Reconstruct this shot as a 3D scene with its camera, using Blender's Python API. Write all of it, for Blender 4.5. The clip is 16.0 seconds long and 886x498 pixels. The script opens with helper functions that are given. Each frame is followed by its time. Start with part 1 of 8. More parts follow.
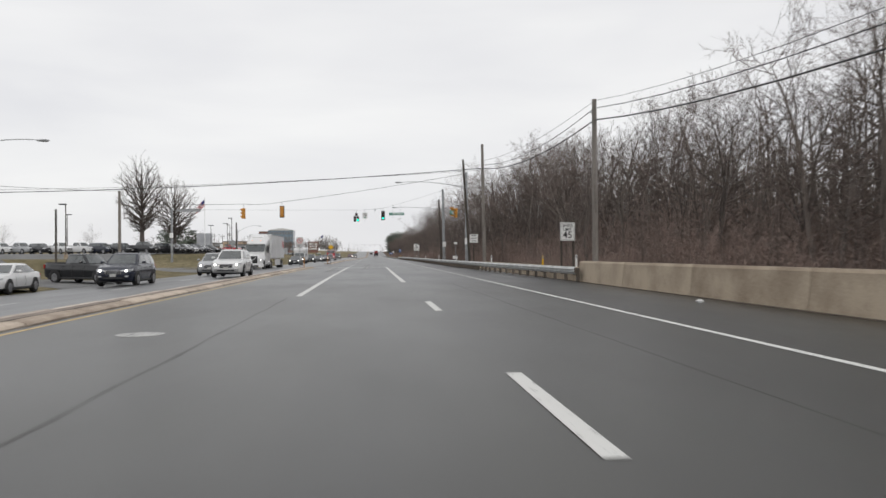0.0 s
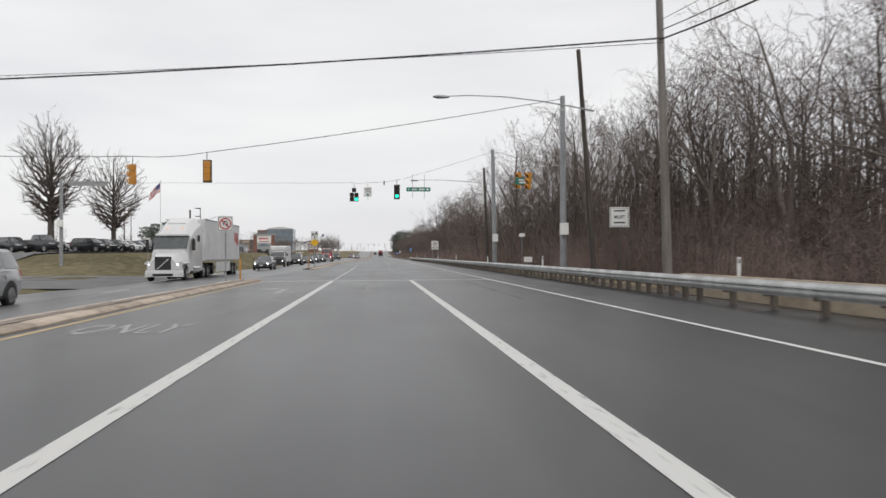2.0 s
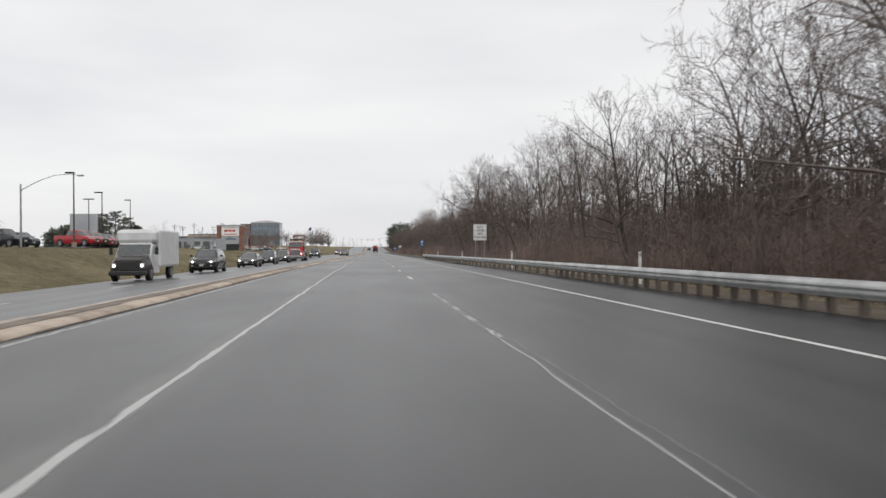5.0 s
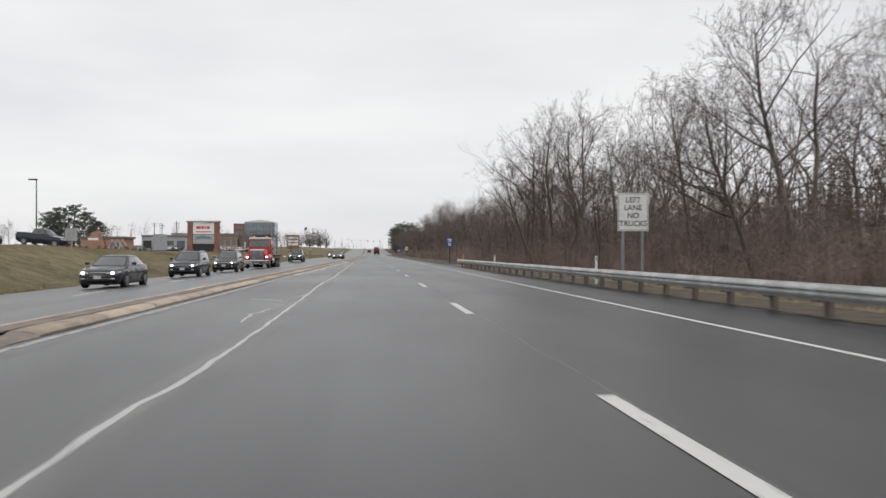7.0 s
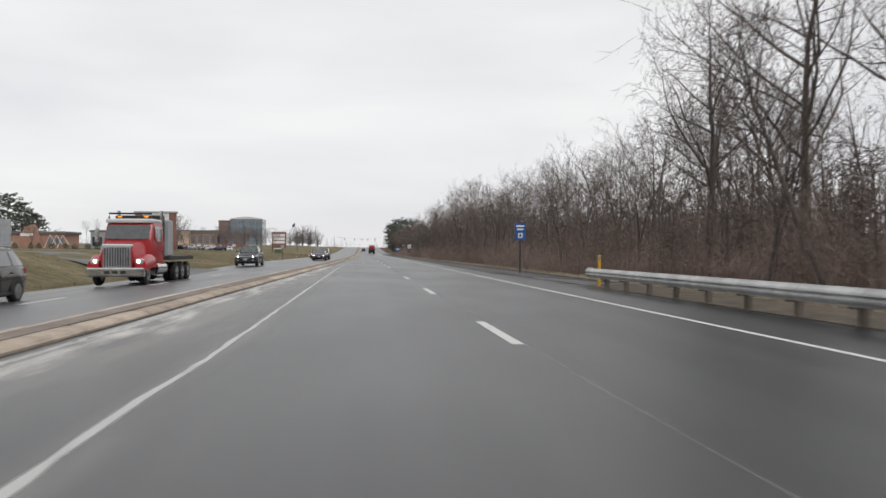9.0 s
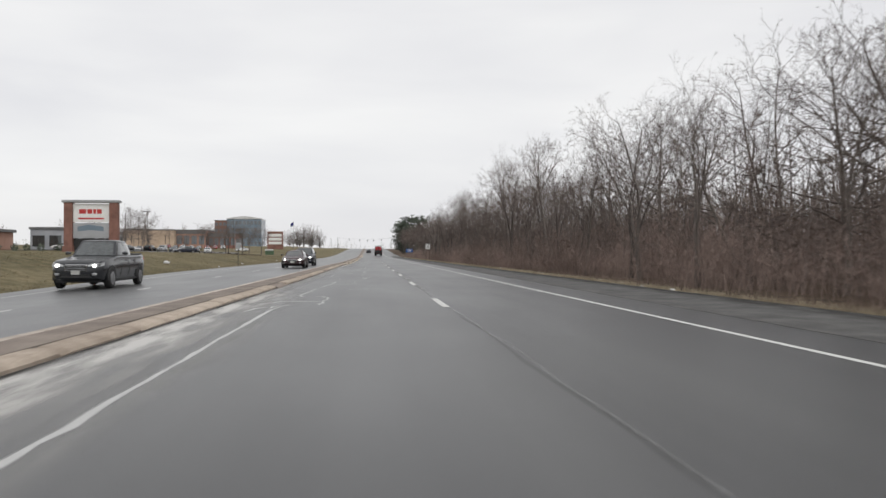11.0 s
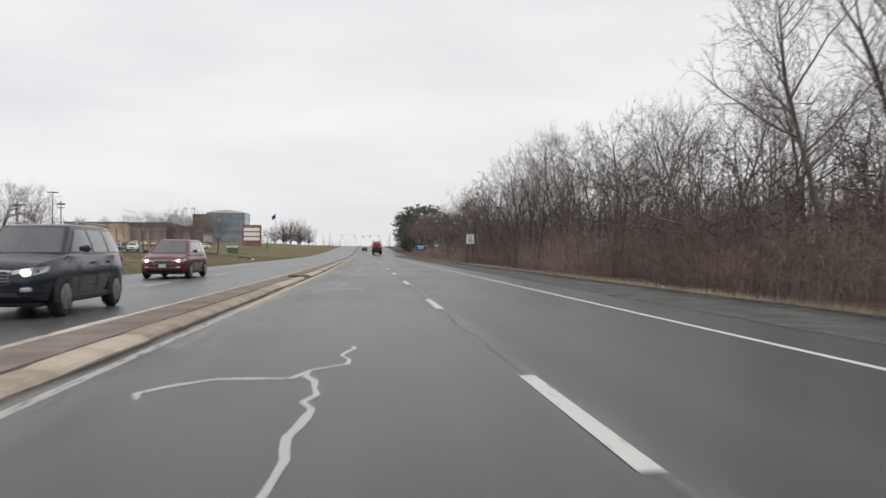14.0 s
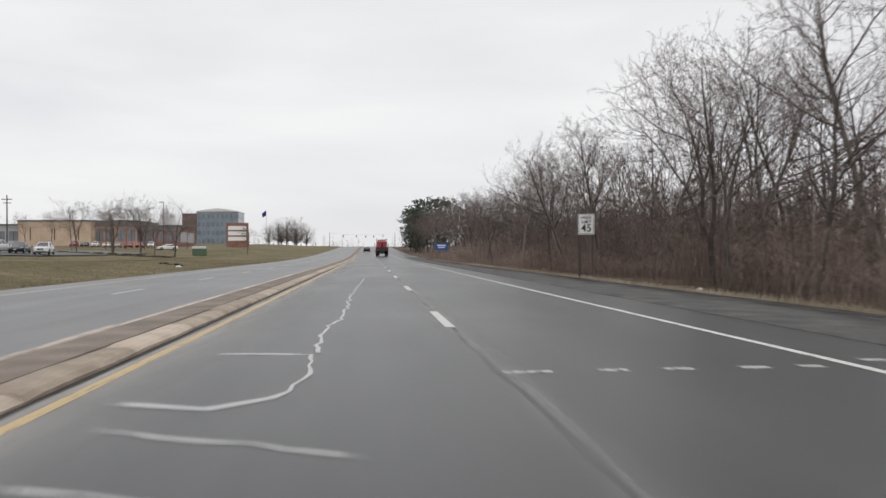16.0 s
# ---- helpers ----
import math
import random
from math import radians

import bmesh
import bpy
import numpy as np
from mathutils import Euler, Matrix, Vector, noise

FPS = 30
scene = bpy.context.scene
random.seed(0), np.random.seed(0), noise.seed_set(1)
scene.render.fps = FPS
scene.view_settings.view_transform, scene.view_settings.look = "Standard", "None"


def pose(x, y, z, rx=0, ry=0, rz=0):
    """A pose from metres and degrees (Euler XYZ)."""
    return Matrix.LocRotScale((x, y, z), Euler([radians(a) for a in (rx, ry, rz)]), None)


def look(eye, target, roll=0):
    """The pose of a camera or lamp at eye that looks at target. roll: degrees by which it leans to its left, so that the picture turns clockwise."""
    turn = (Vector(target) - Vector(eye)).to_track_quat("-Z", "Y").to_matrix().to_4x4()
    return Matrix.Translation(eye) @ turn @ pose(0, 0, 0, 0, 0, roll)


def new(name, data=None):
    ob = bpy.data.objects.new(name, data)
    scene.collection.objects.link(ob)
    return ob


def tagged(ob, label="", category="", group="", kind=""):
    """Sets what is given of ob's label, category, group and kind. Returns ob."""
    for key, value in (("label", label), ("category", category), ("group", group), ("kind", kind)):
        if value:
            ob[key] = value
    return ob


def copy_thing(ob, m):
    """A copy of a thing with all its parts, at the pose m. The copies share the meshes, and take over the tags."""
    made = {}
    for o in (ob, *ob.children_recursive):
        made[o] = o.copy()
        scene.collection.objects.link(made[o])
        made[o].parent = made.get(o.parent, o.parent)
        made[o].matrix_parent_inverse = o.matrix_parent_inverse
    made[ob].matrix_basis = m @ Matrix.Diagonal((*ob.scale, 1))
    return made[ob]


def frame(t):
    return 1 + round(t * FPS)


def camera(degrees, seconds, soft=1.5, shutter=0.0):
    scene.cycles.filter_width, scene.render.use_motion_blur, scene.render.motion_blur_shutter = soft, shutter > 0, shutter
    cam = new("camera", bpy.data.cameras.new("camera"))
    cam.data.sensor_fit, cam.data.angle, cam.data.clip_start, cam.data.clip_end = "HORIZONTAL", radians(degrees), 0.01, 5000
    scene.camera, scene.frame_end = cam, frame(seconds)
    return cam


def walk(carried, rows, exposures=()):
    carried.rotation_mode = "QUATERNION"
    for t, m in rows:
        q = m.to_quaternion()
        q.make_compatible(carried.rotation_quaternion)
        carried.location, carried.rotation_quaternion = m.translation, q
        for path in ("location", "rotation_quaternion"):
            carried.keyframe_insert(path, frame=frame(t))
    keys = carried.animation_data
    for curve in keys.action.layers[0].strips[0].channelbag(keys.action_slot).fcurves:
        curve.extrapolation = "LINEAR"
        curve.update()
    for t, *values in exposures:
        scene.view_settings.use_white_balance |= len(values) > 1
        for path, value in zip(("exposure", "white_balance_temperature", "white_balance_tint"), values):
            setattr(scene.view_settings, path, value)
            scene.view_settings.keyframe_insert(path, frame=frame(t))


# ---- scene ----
# Straight four-lane highway along +y; the lane line on the right of the driven lane is at x = 1.85.
EYE = 1.196
cam = camera(58.5, 16.0, soft=1.5, shutter=0.2)
PATH = [
    # seconds, x, y, yaw, pitch, roll
    (0.0, 0.47, 6.15, -5.15, 0.39, -0.38),
    (0.5, 0.45, 15.95, -5.16, 0.27, -0.69),
    (1.0, 0.37, 25.84, -4.74, 0.38, -0.29),
    (1.5, 0.28, 35.82, -4.82, 0.34, -0.02),
    (2.0, 0.2, 45.91, -4.89, 0.4, -0.28),
    (2.5, 0.15, 56.05, -5.03, 0.1, -0.34),
    (3.0, 0.14, 66.23, -5.28, 0.32, -0.33),
    (3.5, 0.15, 76.46, -5.41, 0.03, -0.0),
    (4.0, 0.13, 86.75, -5.41, -0.02, -0.35),
    (6.5, -0.03, 138.49, -5.34, 0.25, -0.46),
    (7.0, -0.11, 149.08, -5.35, 0.27, -0.01),
    (7.5, -0.19, 159.66, -5.28, 0.23, 0.09),
    (8.0, -0.21, 170.13, -5.45, 0.34, -0.21),
    (8.5, -0.18, 180.53, -5.54, 0.29, 0.08),
    (9.0, -0.13, 190.92, -5.78, 0.2, 0.06),
    (11.5, 0.21, 243.39, -5.26, 0.36, 0.02),
    (12.0, 0.24, 253.94, -5.23, 0.39, 0.14),
    (12.5, 0.27, 264.38, -5.22, 0.21, 0.38),
    (13.0, 0.28, 274.65, -5.32, 0.17, 0.02),
    (13.5, 0.29, 284.83, -5.52, 0.16, 0.06),
    (14.0, 0.32, 294.95, -5.62, 0.18, 0.05),
    (14.5, 0.41, 305.07, -5.58, 0.28, -0.37),
    (15.0, 0.5, 315.19, -5.64, 0.27, -0.23),
    (15.5, 0.55, 325.3, -5.51, 0.16, -0.17),
    (16.0, 0.59, 335.41, -5.37, 0.21, -0.35),
]
walk(cam, [(t, pose(x, y, EYE) @ pose(0, 0, 0, 0, 0, yaw) @ pose(0, 0, 0, 90 + pitch) @ pose(0, 0, 0, 0, 0, roll)) for t, x, y, yaw, pitch, roll in PATH],
     exposures=[(0.0, 0.0), (16.0, 0.0)])

# ---- overcast sky and a wide weak sun ----
SUN_ELEVATION, SUN_TURN = radians(38), radians(150)
world = bpy.data.worlds.new("overcast_sky")
scene.world = world
world.use_nodes = True
wn, wl = world.node_tree.nodes, world.node_tree.links
wn.clear()
w_out = wn.new("ShaderNodeOutputWorld")
w_bg = wn.new("ShaderNodeBackground")
w_sky = wn.new("ShaderNodeTexSky")
w_sky.sky_type, w_sky.sun_disc, w_sky.sun_elevation, w_sky.sun_rotation = "NISHITA", False, SUN_ELEVATION, SUN_TURN
w_co = wn.new("ShaderNodeTexCoord")
w_map = wn.new("ShaderNodeMapping")
w_map.inputs["Scale"].default_value = (1.0, 1.0, 4.5)
w_noise = wn.new("ShaderNodeTexNoise")
w_noise.inputs["Scale"].default_value, w_noise.inputs["Detail"].default_value = 2.2, 5.0
w_noise.inputs["Roughness"].default_value, w_noise.inputs["Distortion"].default_value = 0.45, 0.25
w_ramp = wn.new("ShaderNodeValToRGB")
w_ramp.color_ramp.elements[0].position, w_ramp.color_ramp.elements[0].color = 0.30, (0.665, 0.665, 0.69, 1)
w_ramp.color_ramp.elements[1].position, w_ramp.color_ramp.elements[1].color = 0.68, (0.815, 0.812, 0.808, 1)
w_dim = wn.new("ShaderNodeMixRGB")
w_dim.blend_type = "MULTIPLY"
w_dim.inputs[0].default_value, w_dim.inputs[2].default_value = 1.0, (0.10, 0.10, 0.10, 1)
w_mix = wn.new("ShaderNodeMixRGB")
w_mix.inputs[0].default_value = 0.96
wl.new(w_co.outputs["Generated"], w_map.inputs[0])
wl.new(w_map.outputs[0], w_noise.inputs["Vector"])
wl.new(w_noise.outputs["Fac"], w_ramp.inputs[0])
wl.new(w_sky.outputs[0], w_dim.inputs[1])
wl.new(w_dim.outputs[0], w_mix.inputs[1])
wl.new(w_ramp.outputs[0], w_mix.inputs[2])
wl.new(w_mix.outputs[0], w_bg.inputs[0])
wl.new(w_bg.outputs[0], w_out.inputs[0])
w_bg.inputs[1].default_value = 1.14
sun = new("sun", bpy.data.lights.new("sun", "SUN"))
sun.data.energy, sun.data.angle, sun.data.color = 0.9, radians(25), (1.0, 0.97, 0.93)
sun.matrix_world = look((0, 0, 60), (-20, 40, 0))

# ---- materials ----


def nodes_of(name):
    m = bpy.data.materials.new(name)
    m.use_nodes = True
    return m, m.node_tree.nodes, m.node_tree.links, m.node_tree.nodes["Principled BSDF"]


def surface(name, dark, light, scale=4.0, rough=0.7, bump=0.2, metal=0.0, stretch=(1, 1, 1), fine=40.0, dist=0.02, vary=0.12, rough_vary=0.12, coat=0.0):
    """Two colours mixed by noise of two scales, with relief; each object a little lighter or darker."""
    m, n, l, b = nodes_of(name)
    co, mp = n.new("ShaderNodeTexCoord"), n.new("ShaderNodeMapping")
    mp.inputs["Scale"].default_value = stretch
    big, small = n.new("ShaderNodeTexNoise"), n.new("ShaderNodeTexNoise")
    big.inputs["Scale"].default_value, big.inputs["Detail"].default_value = scale, 4
    small.inputs["Scale"].default_value, small.inputs["Detail"].default_value = fine, 3
    l.new(co.outputs["Object"], mp.inputs[0])
    for k in (big, small):
        l.new(mp.outputs[0], k.inputs["Vector"])
    add = n.new("ShaderNodeMath")
    add.operation = "MULTIPLY_ADD"
    add.inputs[1].default_value, add.inputs[2].default_value = 0.6, -0.3
    l.new(small.outputs["Fac"], add.inputs[0])
    tot = n.new("ShaderNodeMath")
    l.new(big.outputs["Fac"], tot.inputs[0])
    l.new(add.outputs[0], tot.inputs[1])
    info = n.new("ShaderNodeObjectInfo")
    rnd = n.new("ShaderNodeMath")
    rnd.operation = "MULTIPLY_ADD"
    rnd.inputs[1].default_value, rnd.inputs[2].default_value = vary, -vary / 2
    l.new(info.outputs["Random"], rnd.inputs[0])
    tot2 = n.new("ShaderNodeMath")
    l.new(tot.outputs[0], tot2.inputs[0])
    l.new(rnd.outputs[0], tot2.inputs[1])
    ramp = n.new("ShaderNodeValToRGB")
    ramp.color_ramp.elements[0].position, ramp.color_ramp.elements[0].color = 0.3, (*dark, 1)
    ramp.color_ramp.elements[1].position, ramp.color_ramp.elements[1].color = 0.72, (*light, 1)
    l.new(tot2.outputs[0], ramp.inputs[0])
    l.new(ramp.outputs[0], b.inputs["Base Color"])
    rr = n.new("ShaderNodeMath")
    rr.operation = "MULTIPLY_ADD"
    rr.inputs[1].default_value, rr.inputs[2].default_value = rough_vary, rough - rough_vary / 2
    l.new(big.outputs["Fac"], rr.inputs[0])
    l.new(rr.outputs[0], b.inputs["Roughness"])
    b.inputs["Metallic"].default_value = metal
    b.inputs["Coat Weight"].default_value = coat
    if bump:
        bp = n.new("ShaderNodeBump")
        bp.inputs["Strength"].default_value, bp.inputs["Distance"].default_value = bump, dist
        l.new(small.outputs["Fac"], bp.inputs["Height"])
        l.new(bp.outputs[0], b.inputs["Normal"])
    return m


def paint(name, colour, rough=0.24, metal=0.0, coat=0.25):
    """Vehicle paint with a film of road dirt."""
    c = Vector(colour)
    dirt = Vector((0.16, 0.15, 0.14))
    return surface(name, tuple(c * 0.90 + dirt * 0.03), tuple(c), scale=1.3, rough=rough, bump=0.0, metal=metal, fine=18, vary=0.05, coat=coat)


def lamp_glass(name, colour, power):
    m, n, l, b = nodes_of(name)
    b.inputs["Base Color"].default_value = (*colour, 1)
    b.inputs["Roughness"].default_value = 0.2
    b.inputs["Emission Color"].default_value = (*colour, 1)
    b.inputs["Emission Strength"].default_value = power
    return m


def asphalt_material(name="asphalt", k=1.0, warm=0.0):
    """Grey worn asphalt: stone grain, patches, wheel tracks drawn out along the lanes, paving bands across."""
    m, n, l, b = nodes_of(name)
    co = n.new("ShaderNodeTexCoord")

    def noise_at(stretch, scale, detail, rough=0.55):
        mp, t = n.new("ShaderNodeMapping"), n.new("ShaderNodeTexNoise")
        mp.inputs["Scale"].default_value = stretch
        t.inputs["Scale"].default_value, t.inputs["Detail"].default_value, t.inputs["Roughness"].default_value = scale, detail, rough
        l.new(co.outputs["Object"], mp.inputs[0])
        l.new(mp.outputs[0], t.inputs["Vector"])
        return t
    grain = noise_at((1, 1, 1), 45, 3, 0.7)
    patch = noise_at((1, 0.35, 1), 0.30, 4)
    track = noise_at((1, 0.012, 1), 1.1, 3)
    band = noise_at((0.03, 1, 1), 0.16, 3)
    vor = n.new("ShaderNodeTexVoronoi")
    vor.inputs["Scale"].default_value = 110
    l.new(co.outputs["Object"], vor.inputs["Vector"])

    def addm(a, k, c):
        q = n.new("ShaderNodeMath")
        q.operation = "MULTIPLY_ADD"
        l.new(a.outputs["Fac"], q.inputs[0])
        q.inputs[1].default_value = k
        if isinstance(c, float):
            q.inputs[2].default_value = c
        else:
            l.new(c.outputs[0], q.inputs[2])
        return q
    s = addm(grain, 0.55, 0.0)
    s = addm(patch, 0.85, s)
    s = addm(track, 1.05, s)
    s = addm(band, 0.55, s)
    ramp = n.new("ShaderNodeValToRGB")
    ramp.color_ramp.elements[0].position, ramp.color_ramp.elements[0].color = 1.0 / 2.7 + 0.06, (0.009 * k, 0.0093 * k, (0.0110 - 0.002 * warm) * k, 1)
    ramp.color_ramp.elements[1].position, ramp.color_ramp.elements[1].color = 1.75 / 2.7 + 0.02, (0.046 * k, 0.0468 * k, (0.0470 - 0.007 * warm) * k, 1)
    sc = n.new("ShaderNodeMath")
    sc.operation = "MULTIPLY"
    sc.inputs[1].default_value = 1 / 2.7
    l.new(s.outputs[0], sc.inputs[0])
    l.new(sc.outputs[0], ramp.inputs[0])
    speck = n.new("ShaderNodeMixRGB")
    speck.blend_type = "MULTIPLY"
    speck.inputs[0].default_value = 0.35
    sr = n.new("ShaderNodeValToRGB")
    sr.color_ramp.elements[0].color, sr.color_ramp.elements[1].color = (0.6, 0.6, 0.6, 1), (1.25, 1.25, 1.25, 1)
    l.new(vor.outputs["Color"], sr.inputs[0])
    l.new(ramp.outputs[0], speck.inputs[1])
    l.new(sr.outputs[0], speck.inputs[2])
    l.new(speck.outputs[0], b.inputs["Base Color"])
    q = addm(patch, 0.20, 0.25)
    l.new(q.outputs[0], b.inputs["Roughness"])
    b.inputs["Specular IOR Level"].default_value = 0.62
    bp = n.new("ShaderNodeBump")
    bp.inputs["Strength"].default_value, bp.inputs["Distance"].default_value = 0.16, 0.005
    l.new(vor.outputs["Distance"], bp.inputs["Height"])
    l.new(bp.outputs[0], b.inputs["Normal"])
    return m


def ground_material():
    """Dull winter grass, brown leaf litter under the woods; where they meet is broken up by noise."""
    m, n, l, b = nodes_of("winter_ground")
    co = n.new("ShaderNodeTexCoord")
    sep = n.new("ShaderNodeSeparateXYZ")
    l.new(co.outputs["Object"], sep.inputs[0])
    tex = []
    for scale, detail in ((0.12, 4), (1.4, 5), (30, 3)):
        t = n.new("ShaderNodeTexNoise")
        t.inputs["Scale"].default_value, t.inputs["Detail"].default_value = scale, detail
        l.new(co.outputs["Object"], t.inputs["Vector"])
        tex.append(t)
    add = n.new("ShaderNodeMath")
    l.new(tex[0].outputs["Fac"], add.inputs[0])
    l.new(tex[1].outputs["Fac"], add.inputs[1])
    add2 = n.new("ShaderNodeMath")
    l.new(add.outputs[0], add2.inputs[0])
    l.new(tex[2].outputs["Fac"], add2.inputs[1])
    third = n.new("ShaderNodeMath")
    third.operation = "DIVIDE"
    third.inputs[1].default_value = 3.0
    l.new(add2.outputs[0], third.inputs[0])

    def ramp_of(stops):
        r = n.new("ShaderNodeValToRGB")
        while len(r.color_ramp.elements) < len(stops):
            r.color_ramp.elements.new(0.5)
        for e, (p, c) in zip(r.color_ramp.elements, stops):
            e.position, e.color = p, (*c, 1)
        l.new(third.outputs[0], r.inputs[0])
        return r
    grass = ramp_of(((0.38, (0.080, 0.070, 0.038)), (0.49, (0.150, 0.130, 0.074)), (0.60, (0.255, 0.212, 0.130))))
    litter = ramp_of(((0.38, (0.060, 0.045, 0.034)), (0.52, (0.125, 0.090, 0.066)), (0.64, (0.200, 0.155, 0.115))))
    edge = n.new("ShaderNodeMath")
    edge.operation = "MULTIPLY_ADD"
    edge.inputs[1].default_value, edge.inputs[2].default_value = 2.4, -1.2
    l.new(tex[1].outputs["Fac"], edge.inputs[0])
    pos = n.new("ShaderNodeMath")
    l.new(sep.outputs["X"], pos.inputs[0])
    l.new(edge.outputs[0], pos.inputs[1])
    step = n.new("ShaderNodeMapRange")
    step.inputs["From Min"].default_value, step.inputs["From Max"].default_value = 9.6, 10.3
    l.new(pos.outputs[0], step.inputs["Value"])
    mix = n.new("ShaderNodeMixRGB")
    l.new(step.outputs[0], mix.inputs[0])
    l.new(grass.outputs[0], mix.inputs[1])
    l.new(litter.outputs[0], mix.inputs[2])
    l.new(mix.outputs[0], b.inputs["Base Color"])
    b.inputs["Roughness"].default_value = 0.95
    b.inputs["Specular IOR Level"].default_value = 0.15
    bp = n.new("ShaderNodeBump")
    bp.inputs["Strength"].default_value, bp.inputs["Distance"].default_value = 0.8, 0.06
    l.new(tex[2].outputs["Fac"], bp.inputs["Height"])
    l.new(bp.outputs[0], b.inputs["Normal"])
    return m


def worn_paint(name, colour, keep=0.5, under=(0.10, 0.10, 0.10), scale=3.0, rough=0.7):
    """Road paint scuffed through to the asphalt."""
    m, n, l, b = nodes_of(name)
    co = n.new("ShaderNodeTexCoord")
    a, c = n.new("ShaderNodeTexNoise"), n.new("ShaderNodeTexNoise")
    mp = n.new("ShaderNodeMapping")
    mp.inputs["Scale"].default_value = (6, 0.8, 1)
    l.new(co.outputs["Object"], mp.inputs[0])
    a.inputs["Scale"].default_value, a.inputs["Detail"].default_value = scale, 6
    c.inputs["Scale"].default_value, c.inputs["Detail"].default_value = 35, 3
    l.new(mp.outputs[0], a.inputs["Vector"])
    l.new(co.outputs["Object"], c.inputs["Vector"])
    s = n.new("ShaderNodeMath")
    s.operation = "MULTIPLY_ADD"
    s.inputs[1].default_value = 0.45
    l.new(c.outputs["Fac"], s.inputs[0])
    l.new(a.outputs["Fac"], s.inputs[2])
    r = n.new("ShaderNodeValToRGB")
    r.color_ramp.elements[0].position, r.color_ramp.elements[0].color = min(0.95, 0.72 - 0.42 * keep), (*under, 1)
    r.color_ramp.elements[1].position, r.color_ramp.elements[1].color = min(1.0, 0.90 - 0.42 * keep), (*colour, 1)
    l.new(s.outputs[0], r.inputs[0])
    l.new(r.outputs[0], b.inputs["Base Color"])
    b.inputs["Roughness"].default_value = rough
    return m


def film_material(name, colour, low=0.45, high=0.95, rough=0.9):
    """A thin dry film: opaque where the strip is marked full, broken by noise, gone at its edge."""
    m, n, l, b = nodes_of(name)
    co, at, t1, t2 = n.new("ShaderNodeTexCoord"), n.new("ShaderNodeAttribute"), n.new("ShaderNodeTexNoise"), n.new("ShaderNodeTexNoise")
    at.attribute_name = "film"
    mp = n.new("ShaderNodeMapping")
    mp.inputs["Scale"].default_value = (2.2, 0.35, 1)
    l.new(co.outputs["Object"], mp.inputs[0])
    t1.inputs["Scale"].default_value, t1.inputs["Detail"].default_value = 1.2, 6
    t2.inputs["Scale"].default_value, t2.inputs["Detail"].default_value = 25, 3
    l.new(mp.outputs[0], t1.inputs["Vector"])
    l.new(co.outputs["Object"], t2.inputs["Vector"])
    add = n.new("ShaderNodeMath")
    add.operation = "MULTIPLY_ADD"
    add.inputs[1].default_value = 0.35
    l.new(t2.outputs["Fac"], add.inputs[0])
    l.new(t1.outputs["Fac"], add.inputs[2])
    rng2 = n.new("ShaderNodeMapRange")
    rng2.inputs["From Min"].default_value, rng2.inputs["From Max"].default_value = low, high
    rng2.inputs["To Max"].default_value = 1.0
    l.new(add.outputs[0], rng2.inputs["Value"])
    mul = n.new("ShaderNodeMath")
    mul.operation = "MULTIPLY"
    l.new(rng2.outputs[0], mul.inputs[0])
    l.new(at.outputs["Fac"], mul.inputs[1])
    l.new(mul.outputs[0], b.inputs["Alpha"])
    b.inputs["Base Color"].default_value = (*colour, 1)
    b.inputs["Roughness"].default_value = rough
    return m


